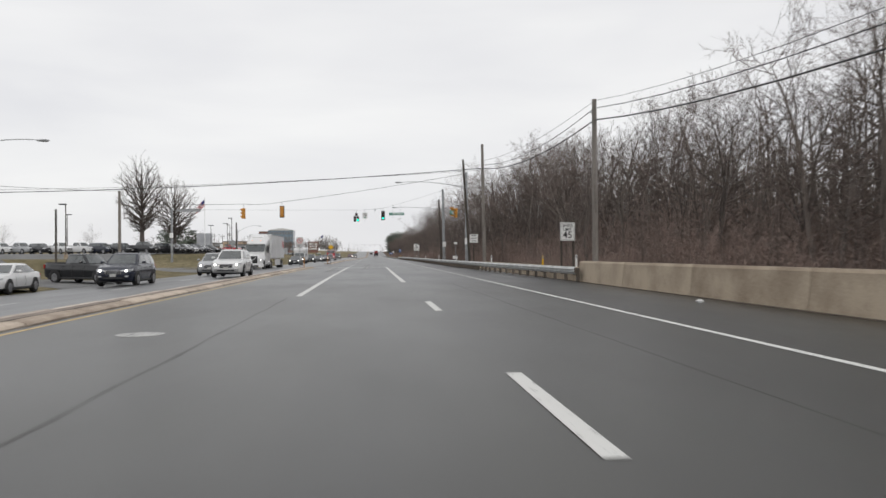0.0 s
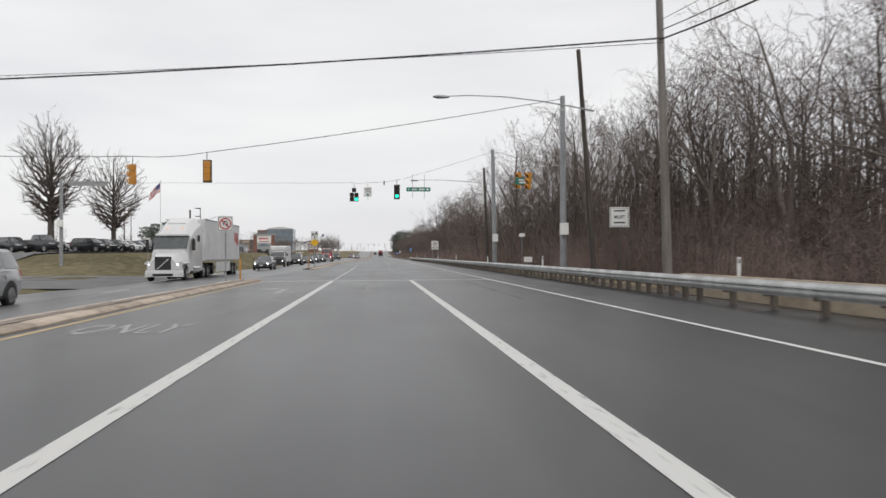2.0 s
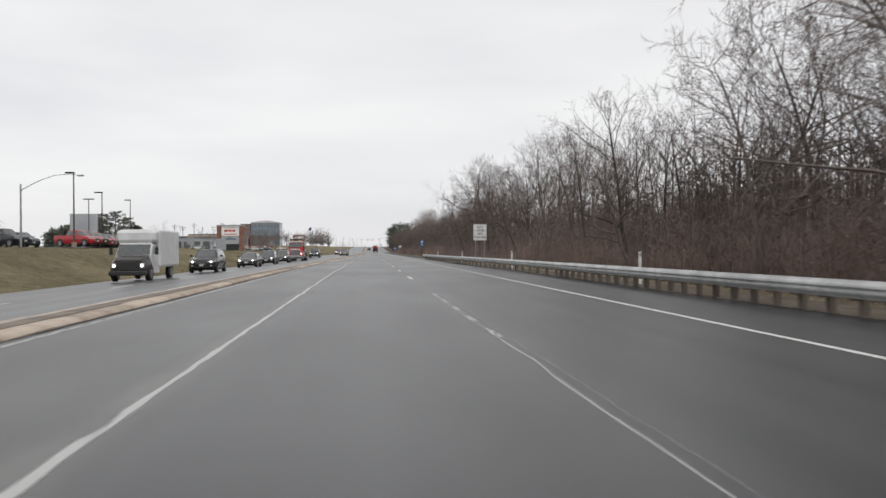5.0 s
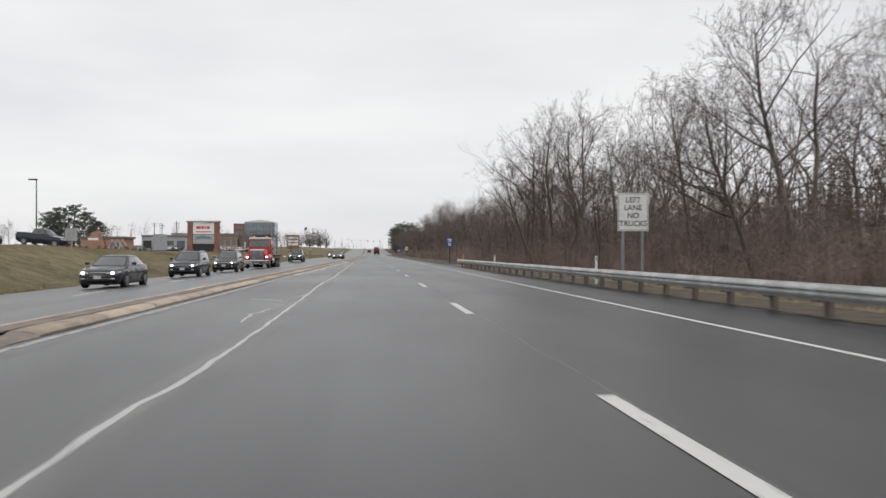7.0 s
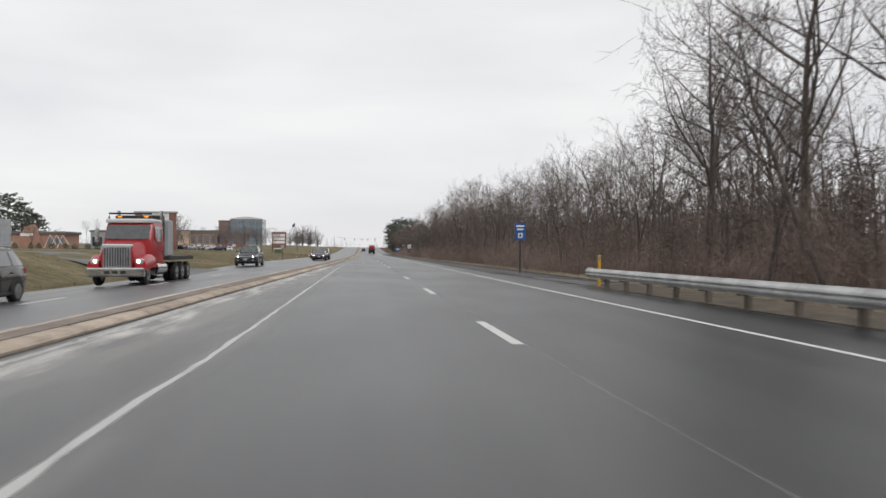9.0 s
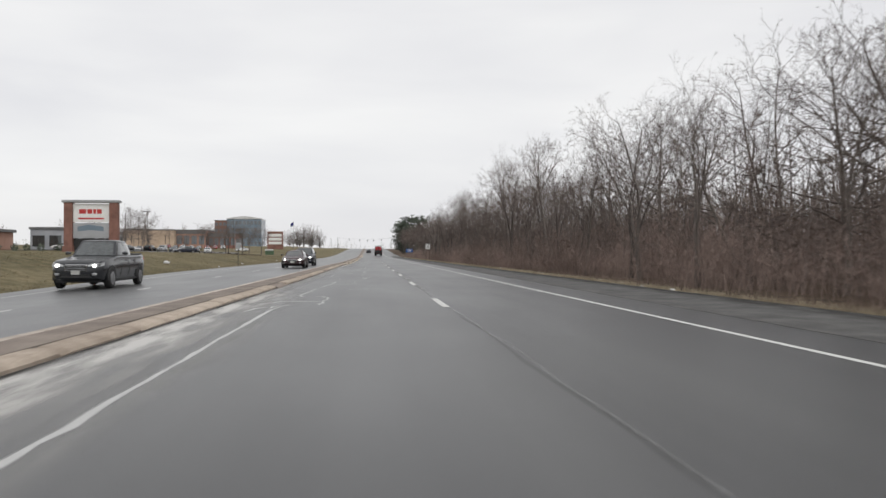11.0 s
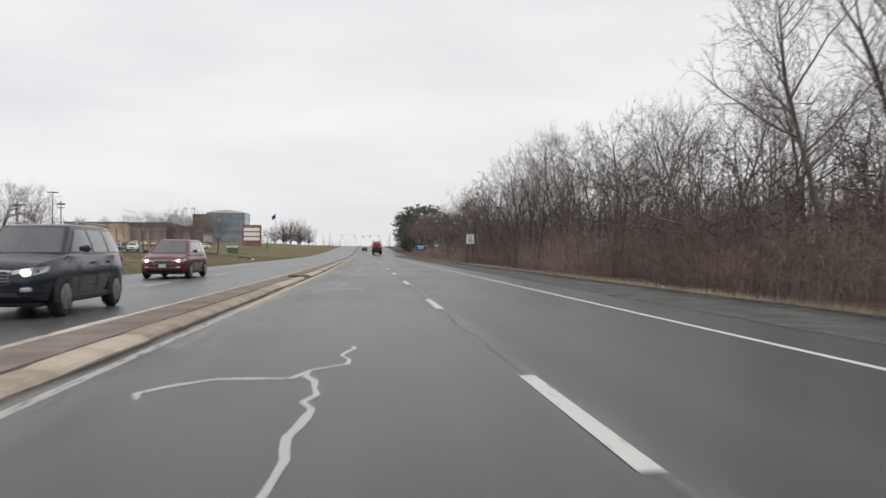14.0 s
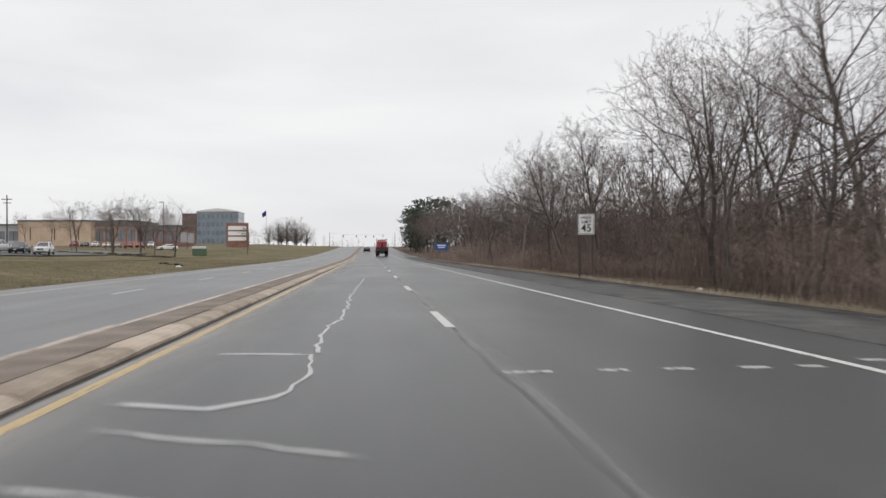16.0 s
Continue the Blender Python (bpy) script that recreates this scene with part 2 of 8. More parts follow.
M = {
    # pale film: dried salt, and the wet sheen painted beside the kerb
    "film": film_material("dry_salt_and_sheen", (0.52, 0.51, 0.49)),
    "salt_haze": film_material("even_salt_film", (0.46, 0.45, 0.43), 0.10, 1.10),
    "crack": film_material("pale_crack_filler", (0.42, 0.42, 0.41), 0.22, 0.80, 0.36),
    "gravel": surface("dark_shoulder_gravel", (0.048, 0.0475, 0.046), (0.130, 0.127, 0.122), scale=1.2, rough=0.85, bump=0.5, fine=70),
    "edge_straw": surface("tan_edge_grass", (0.25, 0.21, 0.145), (0.50, 0.43, 0.31), scale=0.8, rough=0.95, bump=0, fine=4, vary=0.2),
    # dark film: shoulder grit and seams, also the shade painted at the kerb foot
    "grit": film_material("dark_grit_and_shade", (0.030, 0.027, 0.024)),
    "asphalt": asphalt_material(),
    "asphalt_dark": asphalt_material("newer_asphalt", 0.40, 2.0),
    "asphalt_pale": asphalt_material("pale_asphalt", 2.2),
    "lot": surface("lot_asphalt", (0.10, 0.10, 0.10), (0.17, 0.17, 0.168), scale=0.4, rough=0.8, fine=40),
    "ground": ground_material(),
    "white_line": worn_paint("white_road_paint", (0.60, 0.60, 0.58), 0.66),
    "faded_line": worn_paint("faded_road_paint", (0.42, 0.42, 0.41), 0.42),
    "yellow_line": worn_paint("yellow_road_paint", (0.52, 0.39, 0.20), 0.60),
    "concrete": surface("weathered_concrete", (0.25, 0.195, 0.14), (0.47, 0.39, 0.295), scale=0.9, rough=0.9, bump=0.35, fine=25, vary=0.2),
    "verge": surface("verge_soil", (0.060, 0.048, 0.036), (0.150, 0.120, 0.085), scale=1.6, rough=0.95, bump=0.6, fine=20),
    "kerb": surface("kerb_concrete", (0.29, 0.235, 0.185), (0.55, 0.465, 0.38), scale=1.5, rough=0.9, bump=0.4, fine=30, vary=0.3),
    "kerb_top": surface("pale_kerb", (0.36, 0.31, 0.265), (0.60, 0.54, 0.475), scale=1.5, rough=0.9, bump=0.4, fine=30, vary=0.3),
    "median": surface("median_fill", (0.170, 0.140, 0.118), (0.300, 0.252, 0.215), scale=1.1, rough=0.95, bump=0.5, fine=22),
    "dirt": surface("dirt", (0.05, 0.040, 0.030), (0.12, 0.095, 0.07), scale=2, rough=1.0, bump=0.6, fine=18),
    "galv": surface("galvanised_steel", (0.38, 0.385, 0.38), (0.60, 0.605, 0.595), scale=2.0, rough=0.58, bump=0.08, metal=0.22, fine=14),
    "post_wood": surface("weathered_post", (0.07, 0.058, 0.048), (0.165, 0.140, 0.117), scale=3, rough=0.9, bump=0.4, stretch=(1, 1, 0.15), fine=30, vary=0.3),
    "pole_wood": surface("grey_pole_wood", (0.15, 0.135, 0.12), (0.30, 0.275, 0.25), scale=1.2, rough=0.9, bump=0.4, stretch=(4, 4, 0.3), fine=20),
    "pole_dark": surface("tarred_pole_wood", (0.045, 0.038, 0.033), (0.11, 0.095, 0.08), scale=1.2, rough=0.9, bump=0.4, stretch=(4, 4, 0.3), fine=20),
    "pole_steel": surface("grey_pole_steel", (0.25, 0.26, 0.27), (0.38, 0.39, 0.40), scale=1.0, rough=0.55, bump=0.04, metal=0.4, fine=12),
    "wire": surface("black_cable", (0.02, 0.02, 0.02), (0.05, 0.05, 0.05), rough=0.6, bump=0),
    "sign_white": surface("sign_white", (0.74, 0.74, 0.72), (0.86, 0.86, 0.85), scale=2, rough=0.5, bump=0, fine=10),
    "sign_black": surface("sign_black", (0.015, 0.015, 0.015), (0.04, 0.04, 0.04), rough=0.5, bump=0),
    "sign_red": surface("sign_red", (0.45, 0.03, 0.03), (0.58, 0.05, 0.05), rough=0.5, bump=0),
    "sign_blue": surface("sign_blue", (0.02, 0.09, 0.30), (0.03, 0.13, 0.40), rough=0.5, bump=0),
    "sign_green": surface("sign_green", (0.01, 0.17, 0.12), (0.015, 0.24, 0.17), rough=0.5, bump=0),
    "sign_yellow": surface("sign_yellow", (0.70, 0.40, 0.01), (0.85, 0.50, 0.02), rough=0.5, bump=0),
    "sign_grey": surface("sign_back_aluminium", (0.30, 0.31, 0.32), (0.42, 0.43, 0.44), rough=0.5, bump=0, metal=0.3),
    "signal_yellow": surface("signal_yellow", (0.52, 0.22, 0.03), (0.68, 0.31, 0.05), scale=3, rough=0.5, bump=0),
    "signal_dark": surface("signal_dark_green", (0.016, 0.022, 0.02), (0.04, 0.05, 0.045), rough=0.5, bump=0),
    "lens_dark": surface("dark_lens", (0.05, 0.012, 0.01), (0.09, 0.02, 0.015), rough=0.25, bump=0),
    "lens_green": lamp_glass("green_signal_light", (0.02, 0.85, 0.55), 1.6),
    "headlight": lamp_glass("lit_headlamp", (1.0, 0.96, 0.90), 5.0),
    "amber": lamp_glass("amber_marker", (1.0, 0.35, 0.05), 0.6),
    "tail": lamp_glass("tail_lamp", (0.30, 0.012, 0.010), 0.1),
    "bark": surface("bark", (0.062, 0.053, 0.047), (0.185, 0.157, 0.139), scale=1.5, rough=0.95, bump=0.6, stretch=(5, 5, 0.7), fine=9, vary=0.35),
    "twig": surface("twigs", (0.088, 0.070, 0.062), (0.202, 0.161, 0.143), scale=0.5, rough=0.95, bump=0, fine=3, vary=0.35),
    "brush": surface("brush_stems", (0.160, 0.116, 0.098), (0.335, 0.256, 0.220), scale=0.5, rough=0.95, bump=0, fine=3, vary=0.3),
    "straw": surface("dry_grass", (0.15, 0.125, 0.072), (0.31, 0.262, 0.165), scale=0.8, rough=0.95, bump=0, fine=4, vary=0.2),
    "needles": surface("conifer_needles", (0.075, 0.095, 0.074), (0.165, 0.190, 0.150), scale=1.0, rough=0.9, bump=0, fine=5, vary=0.2),
    "glass": surface("car_window_glass", (0.026, 0.032, 0.033), (0.058, 0.068, 0.068), rough=0.06, bump=0, rough_vary=0.02, coat=0.7),
    "tyre": surface("tyre_rubber", (0.012, 0.012, 0.012), (0.035, 0.034, 0.033), rough=0.85, bump=0.2),
    "rim": surface("alloy_rim", (0.22, 0.22, 0.23), (0.42, 0.42, 0.43), rough=0.35, metal=0.8, bump=0),
    "trim": surface("black_trim", (0.012, 0.012, 0.013), (0.035, 0.035, 0.036), rough=0.6, bump=0.05),
    "chrome": surface("chrome", (0.5, 0.5, 0.5), (0.68, 0.68, 0.68), rough=0.18, metal=1.0, bump=0),
    "brick": surface("red_brick", (0.17, 0.085, 0.066), (0.29, 0.150, 0.120), scale=0.8, rough=0.9, bump=0.3, fine=12),
    "terracotta": surface("terracotta_render", (0.32, 0.18, 0.13), (0.44, 0.27, 0.21), scale=0.3, rough=0.9, bump=0.1, fine=8),
    "cabinet_green": surface("cabinet_green", (0.06, 0.11, 0.06), (0.11, 0.17, 0.10), rough=0.6, bump=0),
    "tan_wall": surface("tan_render", (0.46, 0.35, 0.26), (0.60, 0.47, 0.36), scale=0.3, rough=0.9, bump=0.1, fine=8),
    "roof": surface("flat_roof", (0.12, 0.12, 0.12), (0.22, 0.22, 0.22), scale=0.5, rough=0.9, bump=0.1),
    "grey_wall": surface("grey_cladding", (0.30, 0.31, 0.33), (0.45, 0.46, 0.48), scale=0.3, rough=0.6, bump=0.05),
    "far_glass": surface("grey_window_glass", (0.14, 0.15, 0.165), (0.22, 0.235, 0.25), scale=0.2, rough=0.12, bump=0),
    "plate": surface("plate_white", (0.42, 0.42, 0.40), (0.55, 0.55, 0.53), rough=0.5, bump=0),
    "lamp_clear": surface("clear_lamp_glass", (0.38, 0.39, 0.40), (0.60, 0.61, 0.62), rough=0.12, bump=0, metal=0.3, coat=0.6),
    "blue_glass": surface("blue_facade_glass", (0.14, 0.19, 0.24), (0.22, 0.28, 0.33), scale=0.2, rough=0.15, bump=0),
    "white_wall": surface("white_cladding", (0.60, 0.60, 0.60), (0.75, 0.75, 0.75), scale=0.6, rough=0.5, bump=0),
    "flag_red": surface("flag_red", (0.42, 0.03, 0.05), (0.52, 0.05, 0.07), rough=0.8, bump=0),
    "flag_blue": surface("flag_blue", (0.02, 0.03, 0.14), (0.04, 0.05, 0.2), rough=0.8, bump=0),
    "stone": surface("litter_scrap", (0.5, 0.5, 0.5), (0.75, 0.75, 0.74), rough=0.7, bump=0.1),
    "trailer": surface("white_trailer_skin", (0.62, 0.62, 0.62), (0.76, 0.76, 0.77), scale=0.8, rough=0.4, bump=0.02, fine=3),
}
M["glass"].node_tree.nodes["Principled BSDF"].inputs["IOR"].default_value = 1.75
for key, colour in {
    "p_black": (0.006, 0.007, 0.009), "p_navy": (0.007, 0.011, 0.026), "p_silver": (0.36, 0.37, 0.38), "p_white": (0.68, 0.68, 0.68), "p_grey": (0.022, 0.024, 0.028),
    "p_teal": (0.012, 0.020, 0.030), "p_maroon": (0.040, 0.010, 0.014), "p_red": (0.42, 0.018, 0.025), "p_darkred": (0.115, 0.009, 0.014), "p_bronze": (0.030, 0.024, 0.022),
}.items():
    M[key] = paint(key[2:] + "_car_paint", colour)

# ---- mesh helpers ----


class Build:
    """Collects vertices and faces for one mesh."""

    def __init__(self):
        self.v, self.f = [], []

    def box(self, x0, x1, y0, y1, z0, z1):
        n = len(self.v)
        self.v += [(x, y, z) for z in (z0, z1) for y in (y0, y1) for x in (x0, x1)]
        self.f += [tuple(n + i for i in q) for q in ((0, 2, 3, 1), (4, 5, 7, 6), (0, 1, 5, 4), (2, 6, 7, 3), (0, 4, 6, 2), (1, 3, 7, 5))]
        return self

    def cbox(self, x0, x1, y0, y1, z0, z1, c=0.02):
        """A box with chamfered upright and top edges."""
        c = min(c, (x1 - x0) / 3, (y1 - y0) / 3, (z1 - z0) / 3)

        def ring(z, i):
            a, b2, d, e = x0 + i, x1 - i, y0 + i, y1 - i
            return [(a + c, d, z), (b2 - c, d, z), (b2, d + c, z), (b2, e - c, z), (b2 - c, e, z), (a + c, e, z), (a, e - c, z), (a, d + c, z)]
        return self.loft([ring(z0, c * 0.5), ring(z0 + c, 0), ring(z1 - c, 0), ring(z1, c * 0.7)])

    def loft(self, rings, cap=True, closed=True):
        n, k = len(self.v), len(rings[0])
        for r in rings:
            self.v += [tuple(p) for p in r]
        for i in range(len(rings) - 1):
            for j in range(k if closed else k - 1):
                a, b2 = n + i * k + j, n + i * k + (j + 1) % k
                self.f.append((a, b2, b2 + k, a + k))
        if cap and closed:
            self.f.append(tuple(n + j for j in reversed(range(k))))
            self.f.append(tuple(n + (len(rings) - 1) * k + j for j in range(k)))
        return self

    def tube(self, pts, radii, sides=8, tip=False, cap=True):
        """A round bar along points; tip closes it to a point."""
        pts = [Vector(p) for p in pts]
        n = len(self.v)
        last = len(pts) - 1
        for i, p in enumerate(pts):
            d = (pts[min(i + 1, last)] - pts[max(i - 1, 0)]).normalized()
            s = d.cross(Vector((0, 0, 1)) if abs(d.z) < 0.9 else Vector((1, 0, 0))).normalized()
            t = s.cross(d)
            if tip and i == last:
                self.v.append(tuple(p))
                break
            for j in range(sides):
                a = 2 * math.pi * j / sides
                self.v.append(tuple(p + (s * math.cos(a) + t * math.sin(a)) * radii[i]))
        for i in range(last):
            a = n + i * sides
            if tip and i == last - 1:
                self.f += [(a + j, a + sides, a + (j + 1) % sides) for j in range(sides)]
            else:
                self.f += [(a + j, a + j + sides, a + (j + 1) % sides + sides, a + (j + 1) % sides) for j in range(sides)]
        if cap:
            self.f.append(tuple(n + j for j in range(sides)))
            if not tip:
                self.f.append(tuple(n + last * sides + j for j in reversed(range(sides))))
        return self

    def wheel(self, x0, x1, y, z, r, sides=20, inner=0.0):
        """A disc or rounded tyre across x."""
        c = (x1 - x0) * 0.18
        prof = [(x0, r - c), (x0 + c, r), (x1 - c, r), (x1, r - c)]
        rings = [[(x, y + rr * math.cos(2 * math.pi * j / sides), z + rr * math.sin(2 * math.pi * j / sides)) for j in range(sides)] for x, rr in prof]
        return self.loft(rings)

    def poly(self, pts):
        n = len(self.v)
        self.v += [tuple(p) for p in pts]
        self.f.append(tuple(range(n, n + len(pts))))
        return self

    def prism(self, outline, y0, y1):
        """An outline in x, z drawn out along y."""
        return self.loft([[(x, y0, z) for x, z in outline], [(x, y1, z) for x, z in outline]])

    def mesh(self, name, material, smooth=False, angle=35):
        me = bpy.data.meshes.new(name)
        me.from_pydata(self.v, [], self.f)
        me.validate()
        if material:
            me.materials.append(material)
        if smooth:
            me.shade_smooth()
            me.set_sharp_from_angle(angle=radians(angle))
        return me


def part(name, build, material, parent, label="", smooth=False, at=None):
    """Links a mesh under a thing or a part."""
    me = build.mesh(name, M[material], smooth) if isinstance(build, Build) else build
    ob = new(name, me)
    ob.parent = parent
    if at is not None:
        ob.matrix_basis = at
    return tagged(ob, label)


def thing(name, m, label, category, group="", kind=""):
    ob = new(name)
    ob.matrix_basis = m
    return tagged(ob, label, category, group, kind)


def solid(name, build, material, label, category="", group="", kind="", smooth=False, at=None):
    ob = new(name, build.mesh(name, M[material], smooth))
    if at is not None:
        ob.matrix_basis = at
    return tagged(ob, label, category, group, kind)


def smooth01(u):
    u = min(1.0, max(0.0, u))
    return u * u * (3 - 2 * u)


def along(table, y):
    """Straight interpolation in a short table of (y, value)."""
    for (a, p), (b2, q) in zip(table, table[1:]):
        if y <= b2:
            return p + (q - p) * max(0.0, (y - a) / (b2 - a))
    return table[-1][1]

# ---- the lie of the land ----
MEDIAN = ((-80, -5.4), (19, -5.45), (68, -5.4), (82, -5.2), (112, -4.85), (160, -4.82), (168, -4.66), (190, -4.42), (202, -4.16), (215, -3.92), (262, -2.97), (271, -2.82), (303, -2.56), (341, -2.14), (2000, -2.13))
WIDTH = ((-80, 0.85), (82, 0.90), (112, 0.98), (165, 0.98), (200, 0.95), (230, 1.15), (264, 1.34), (303, 1.36), (341, 1.22), (2000, 1.22))
RAIL = ((36, 9.15), (44, 8.95), (60, 8.45), (160, 8.25), (175, 7.95), (195, 7.75), (240, 7.75))
SHELF = ((-80, 0.9), (80, 1.0), (150, 1.6), (185, 1.55), (206, 1.75), (225, 1.5), (255, 1.1), (300, 1.3), (325, 1.28), (350, 1.08), (375, 0.8), (395, 0.66), (415, 0.48), (450, 0.28), (520, 0.25), (2000, 0.6))


def road_z(y):
    return 4.4 * smooth01((y - 430) / 360.0) - 9.0 * smooth01((y - 900) / 500.0)


def median_x(y):
    return along(MEDIAN, y)


def far_kerb_x(y):
    return median_x(y) - along(WIDTH, y)


def verge_x(y):
    """Outer edge of the oncoming lanes."""
    return median_x(y) - 8.6 - 1.2 * (1 - smooth01((y - 225) / 70.0))


def fall(y):
    """How far the oncoming lanes fall away across their width."""
    return 0.45 * (1 - smooth01((y - 235) / 55.0))


def onto_z(x, y):
    """Height of the paved surface, with the cross fall of the oncoming lanes."""
    return road_z(y) - fall(y) * min(max(far_kerb_x(y) - x, 0.0), 9.5) / 8.0


def land_z(x, y):
    z = road_z(y)
    left = verge_x(y) - x
    if left > 0:
        low = onto_z(x, y)
        rise = along(SHELF, y) + z - low
        rise *= 0.12 + 0.88 * smooth01((abs(y - 100) - 9) / 14.0) if x > -70 else 1.0
        rise *= 0.15 + 0.85 * smooth01((abs(y - 58) - 5) / 8.0) if x > -24 else 1.0
        back = smooth01((y - 340) / 60.0) * (1.15 * smooth01((left - 14) / 30.0) + 0.9 * smooth01((left - 50) / 60.0))
        return low - 0.06 * (1 - smooth01((left - 0.9) / 0.6)) + back + rise * smooth01((left - 1.0) / 9.0) + 0.10 * noise.noise((x * 0.12, y * 0.12, 0)) * smooth01((left - 2) / 4)
    right = x - 9.9
    if right > 0:
        return z - 0.05 - 0.12 * smooth01(right / 3) + 0.6 * smooth01((right - 12) / 50) + 0.12 * noise.noise((x * 0.3, y * 0.3, 5)) * smooth01((right - 0.8) / 2)
    return onto_z(x, y) - 0.06


def strip(y0, y1, step, left, right, lift=0.0):
    """A ribbon that follows the road between two edges given as functions of y."""
    b = Build()
    count = max(1, int(math.ceil((y1 - y0) / step)))
    for i in range(count + 1):
        y = y0 + (y1 - y0) * i / count
        b.v += [(left(y), y, onto_z(left(y), y) + lift), (right(y), y, onto_z(right(y), y) + lift)]
        if i:
            n = 2 * i
            b.f.append((n - 2, n - 1, n + 1, n))
    return b


xs = [-900, -500, -300, -200, -150, -120, -100, -85, -70, -60, -52, -46, -40, -35, -31, -28, -25.5, -23.5, -22, -20.5, -19, -17.8, -16.6, -15.4, -14.2, -13, -12, -11, -10, -8,
      0, 9.88, 9.92, 10.4, 11, 11.7, 12.5, 13.5, 15, 17, 20, 24, 29, 35, 45, 60, 90, 150, 300, 900]
ys = [-120, -60] + [-30 + 4 * i for i in range(135)] + [520 + 15 * i for i in range(30)] + [1000, 1100, 1300, 1700, 2600]
land = Build()
for y in ys:
    land.v += [(x, y, land_z(x, y)) for x in xs]
for i in range(len(ys) - 1):
    for j in range(len(xs) - 1):
        a = i * len(xs) + j
        land.f.append((a, a + 1, a + 1 + len(xs), a + len(xs)))
solid("ground", land, "ground", "dull winter grass and brown leaf litter beside the highway", "ground", kind="structure", smooth=True)

def inner_edge(y):
    """Where the driven lanes' paving meets that of the oncoming lanes."""
    return far_kerb_x(y) + 0.08


road = solid("road", strip(39.5, 1000, 2.5, inner_edge, lambda y: 9.9), "asphalt", "worn grey asphalt highway with patched cracks", "road", kind="structure")
solid("road_2", strip(-60.5, 39.5, 2.5, inner_edge, lambda y: 9.9), "asphalt_dark", "darker newer stretch of asphalt highway", "road", kind="structure")
solid("road_3", strip(-60.5, 1000, 2.5, lambda y: verge_x(y) - 0.9, inner_edge), "asphalt_pale", "pale worn asphalt of the oncoming lanes", "road", kind="structure")


def side_road(name, x0, x1, y0, y1, label):
    b = Build()
    count = 14
    for i in range(count + 1):
        x = x0 + (x1 - x0) * i / count
        flare = 5.0 * (1 - smooth01(i / 3.0))
        for y in (y0 - flare, y1 + flare):
            b.v.append((x, y, max(land_z(x, y), land_z(x, (y0 + y1) / 2)) + 0.03))
        if i:
            n = 2 * i
            b.f.append((n - 2, n, n + 1, n - 1))
    return solid(name, b, "lot", label, "road", kind="structure")


side_road("side_road_1", -13.5, -75, 92, 108, "grey asphalt side street joining the highway")
side_road("side_road_2", -13.5, -40, 53, 63, "grey asphalt driveway beside the highway")
side_road("side_road_3", -11.5, -60, 246, 254, "grey asphalt driveway up the grass bank")

# ---- road markings ----


def marking(name, build, material, label=""):
    return part(name, build, material, road, label)


marking("edge_line", strip(-60, 900, 6, lambda y: 5.51, lambda y: 5.64, 0.004), "white_line", "white painted edge line")
for a, b2, mat, lab in ((-60, 83, "yellow_line", "worn yellow edge line"), (116, 235, "faded_line", "edge line bleached pale by salt"), (297, 312, "faded_line", "edge line bleached pale by salt"), (312, 900, "yellow_line", "worn yellow edge line")):
    marking("median_edge_line", strip(a, b2, 3, lambda y: median_x(y) + 0.20, lambda y: median_x(y) + 0.32, 0.004), mat, lab)
marking("lane_line", strip(29.5, 82.55, 6, lambda y: -1.88 + 0.12 * max(0.0, (50 - y) / 20), lambda y: -1.69 + 0.12 * max(0.0, (50 - y) / 20), 0.004), "white_line", "solid white lane line")
marking("lane_line", strip(40.5, 82.7, 6, lambda y: 1.745, lambda y: 1.945, 0.004), "white_line", "solid white lane line")
for x0, x1, y in ((-4.7, -1.95, 82.45), (-1.95, -0.1, 82.56), (-0.05, 1.75, 82.68), (1.8, 3.2, 82.72), (3.3, 5.4, 82.8)):
    marking("stop_line", strip(y, y + 0.42, 1, lambda y: x0, lambda y: x1, 0.005), "white_line", "scuffed white stop line")
dash = strip(0, 3.35, 3.35, lambda y: -0.08, lambda y: 0.08).mesh("lane_dash", M["white_line"])


def dashes(x_of, first, last, label):
    y = first
    while y < last:
        ob = part("lane_dash", dash, None, road, label, at=pose(x_of(y + 1.5), y, onto_z(x_of(y + 1.5), y) + 0.006, math.degrees(math.atan2(road_z(y + 3) - road_z(y), 3))))
        y += 12.19


dashes(lambda y: 1.88, 10.65 - 12.19 * 4, 28, "white lane dash")
dashes(lambda y: 1.86, 140.0, 236, "white lane dash")
dashes(lambda y: 1.87, 250.35, 700, "white lane dash")
dashes(lambda y: median_x(y) - 4.85 - 0.6 * fall(y) / 0.45, 128, 600, "white lane dash of the oncoming lanes")
dashes(lambda y: median_x(y) - 5.1, -20, 80, "white lane dash of the oncoming lanes")
marking("far_edge_line", strip(112, 700, 4, lambda y: verge_x(y) + 0.55, lambda y: verge_x(y) + 0.67, 0.004), "white_line", "white edge line of the oncoming lanes")
for k in range(5):
    y = 118 + 2.5 * k
    marking("faded_dash", strip(y, y + 0.9, 1, lambda y: 1.79, lambda y: 1.91, 0.004), "faded_line", "faded short lane dash")
rng = random.Random(7)
MARKS = [(2.15, 343.05, 0.5), (3.02, 343.05, 0.32), (3.68, 343.05, 0.34), (4.5, 343.05, 0.30), (5.1, 343.05, 0.25), (6.0, 343.4, 0.3), (8.0, 51.5, 0.8), (8.0, 262.5, 0.8), (8.2, 300.5, 0.7), (7.4, 46.6, 0.5), (8.0, 318, 0.7)]
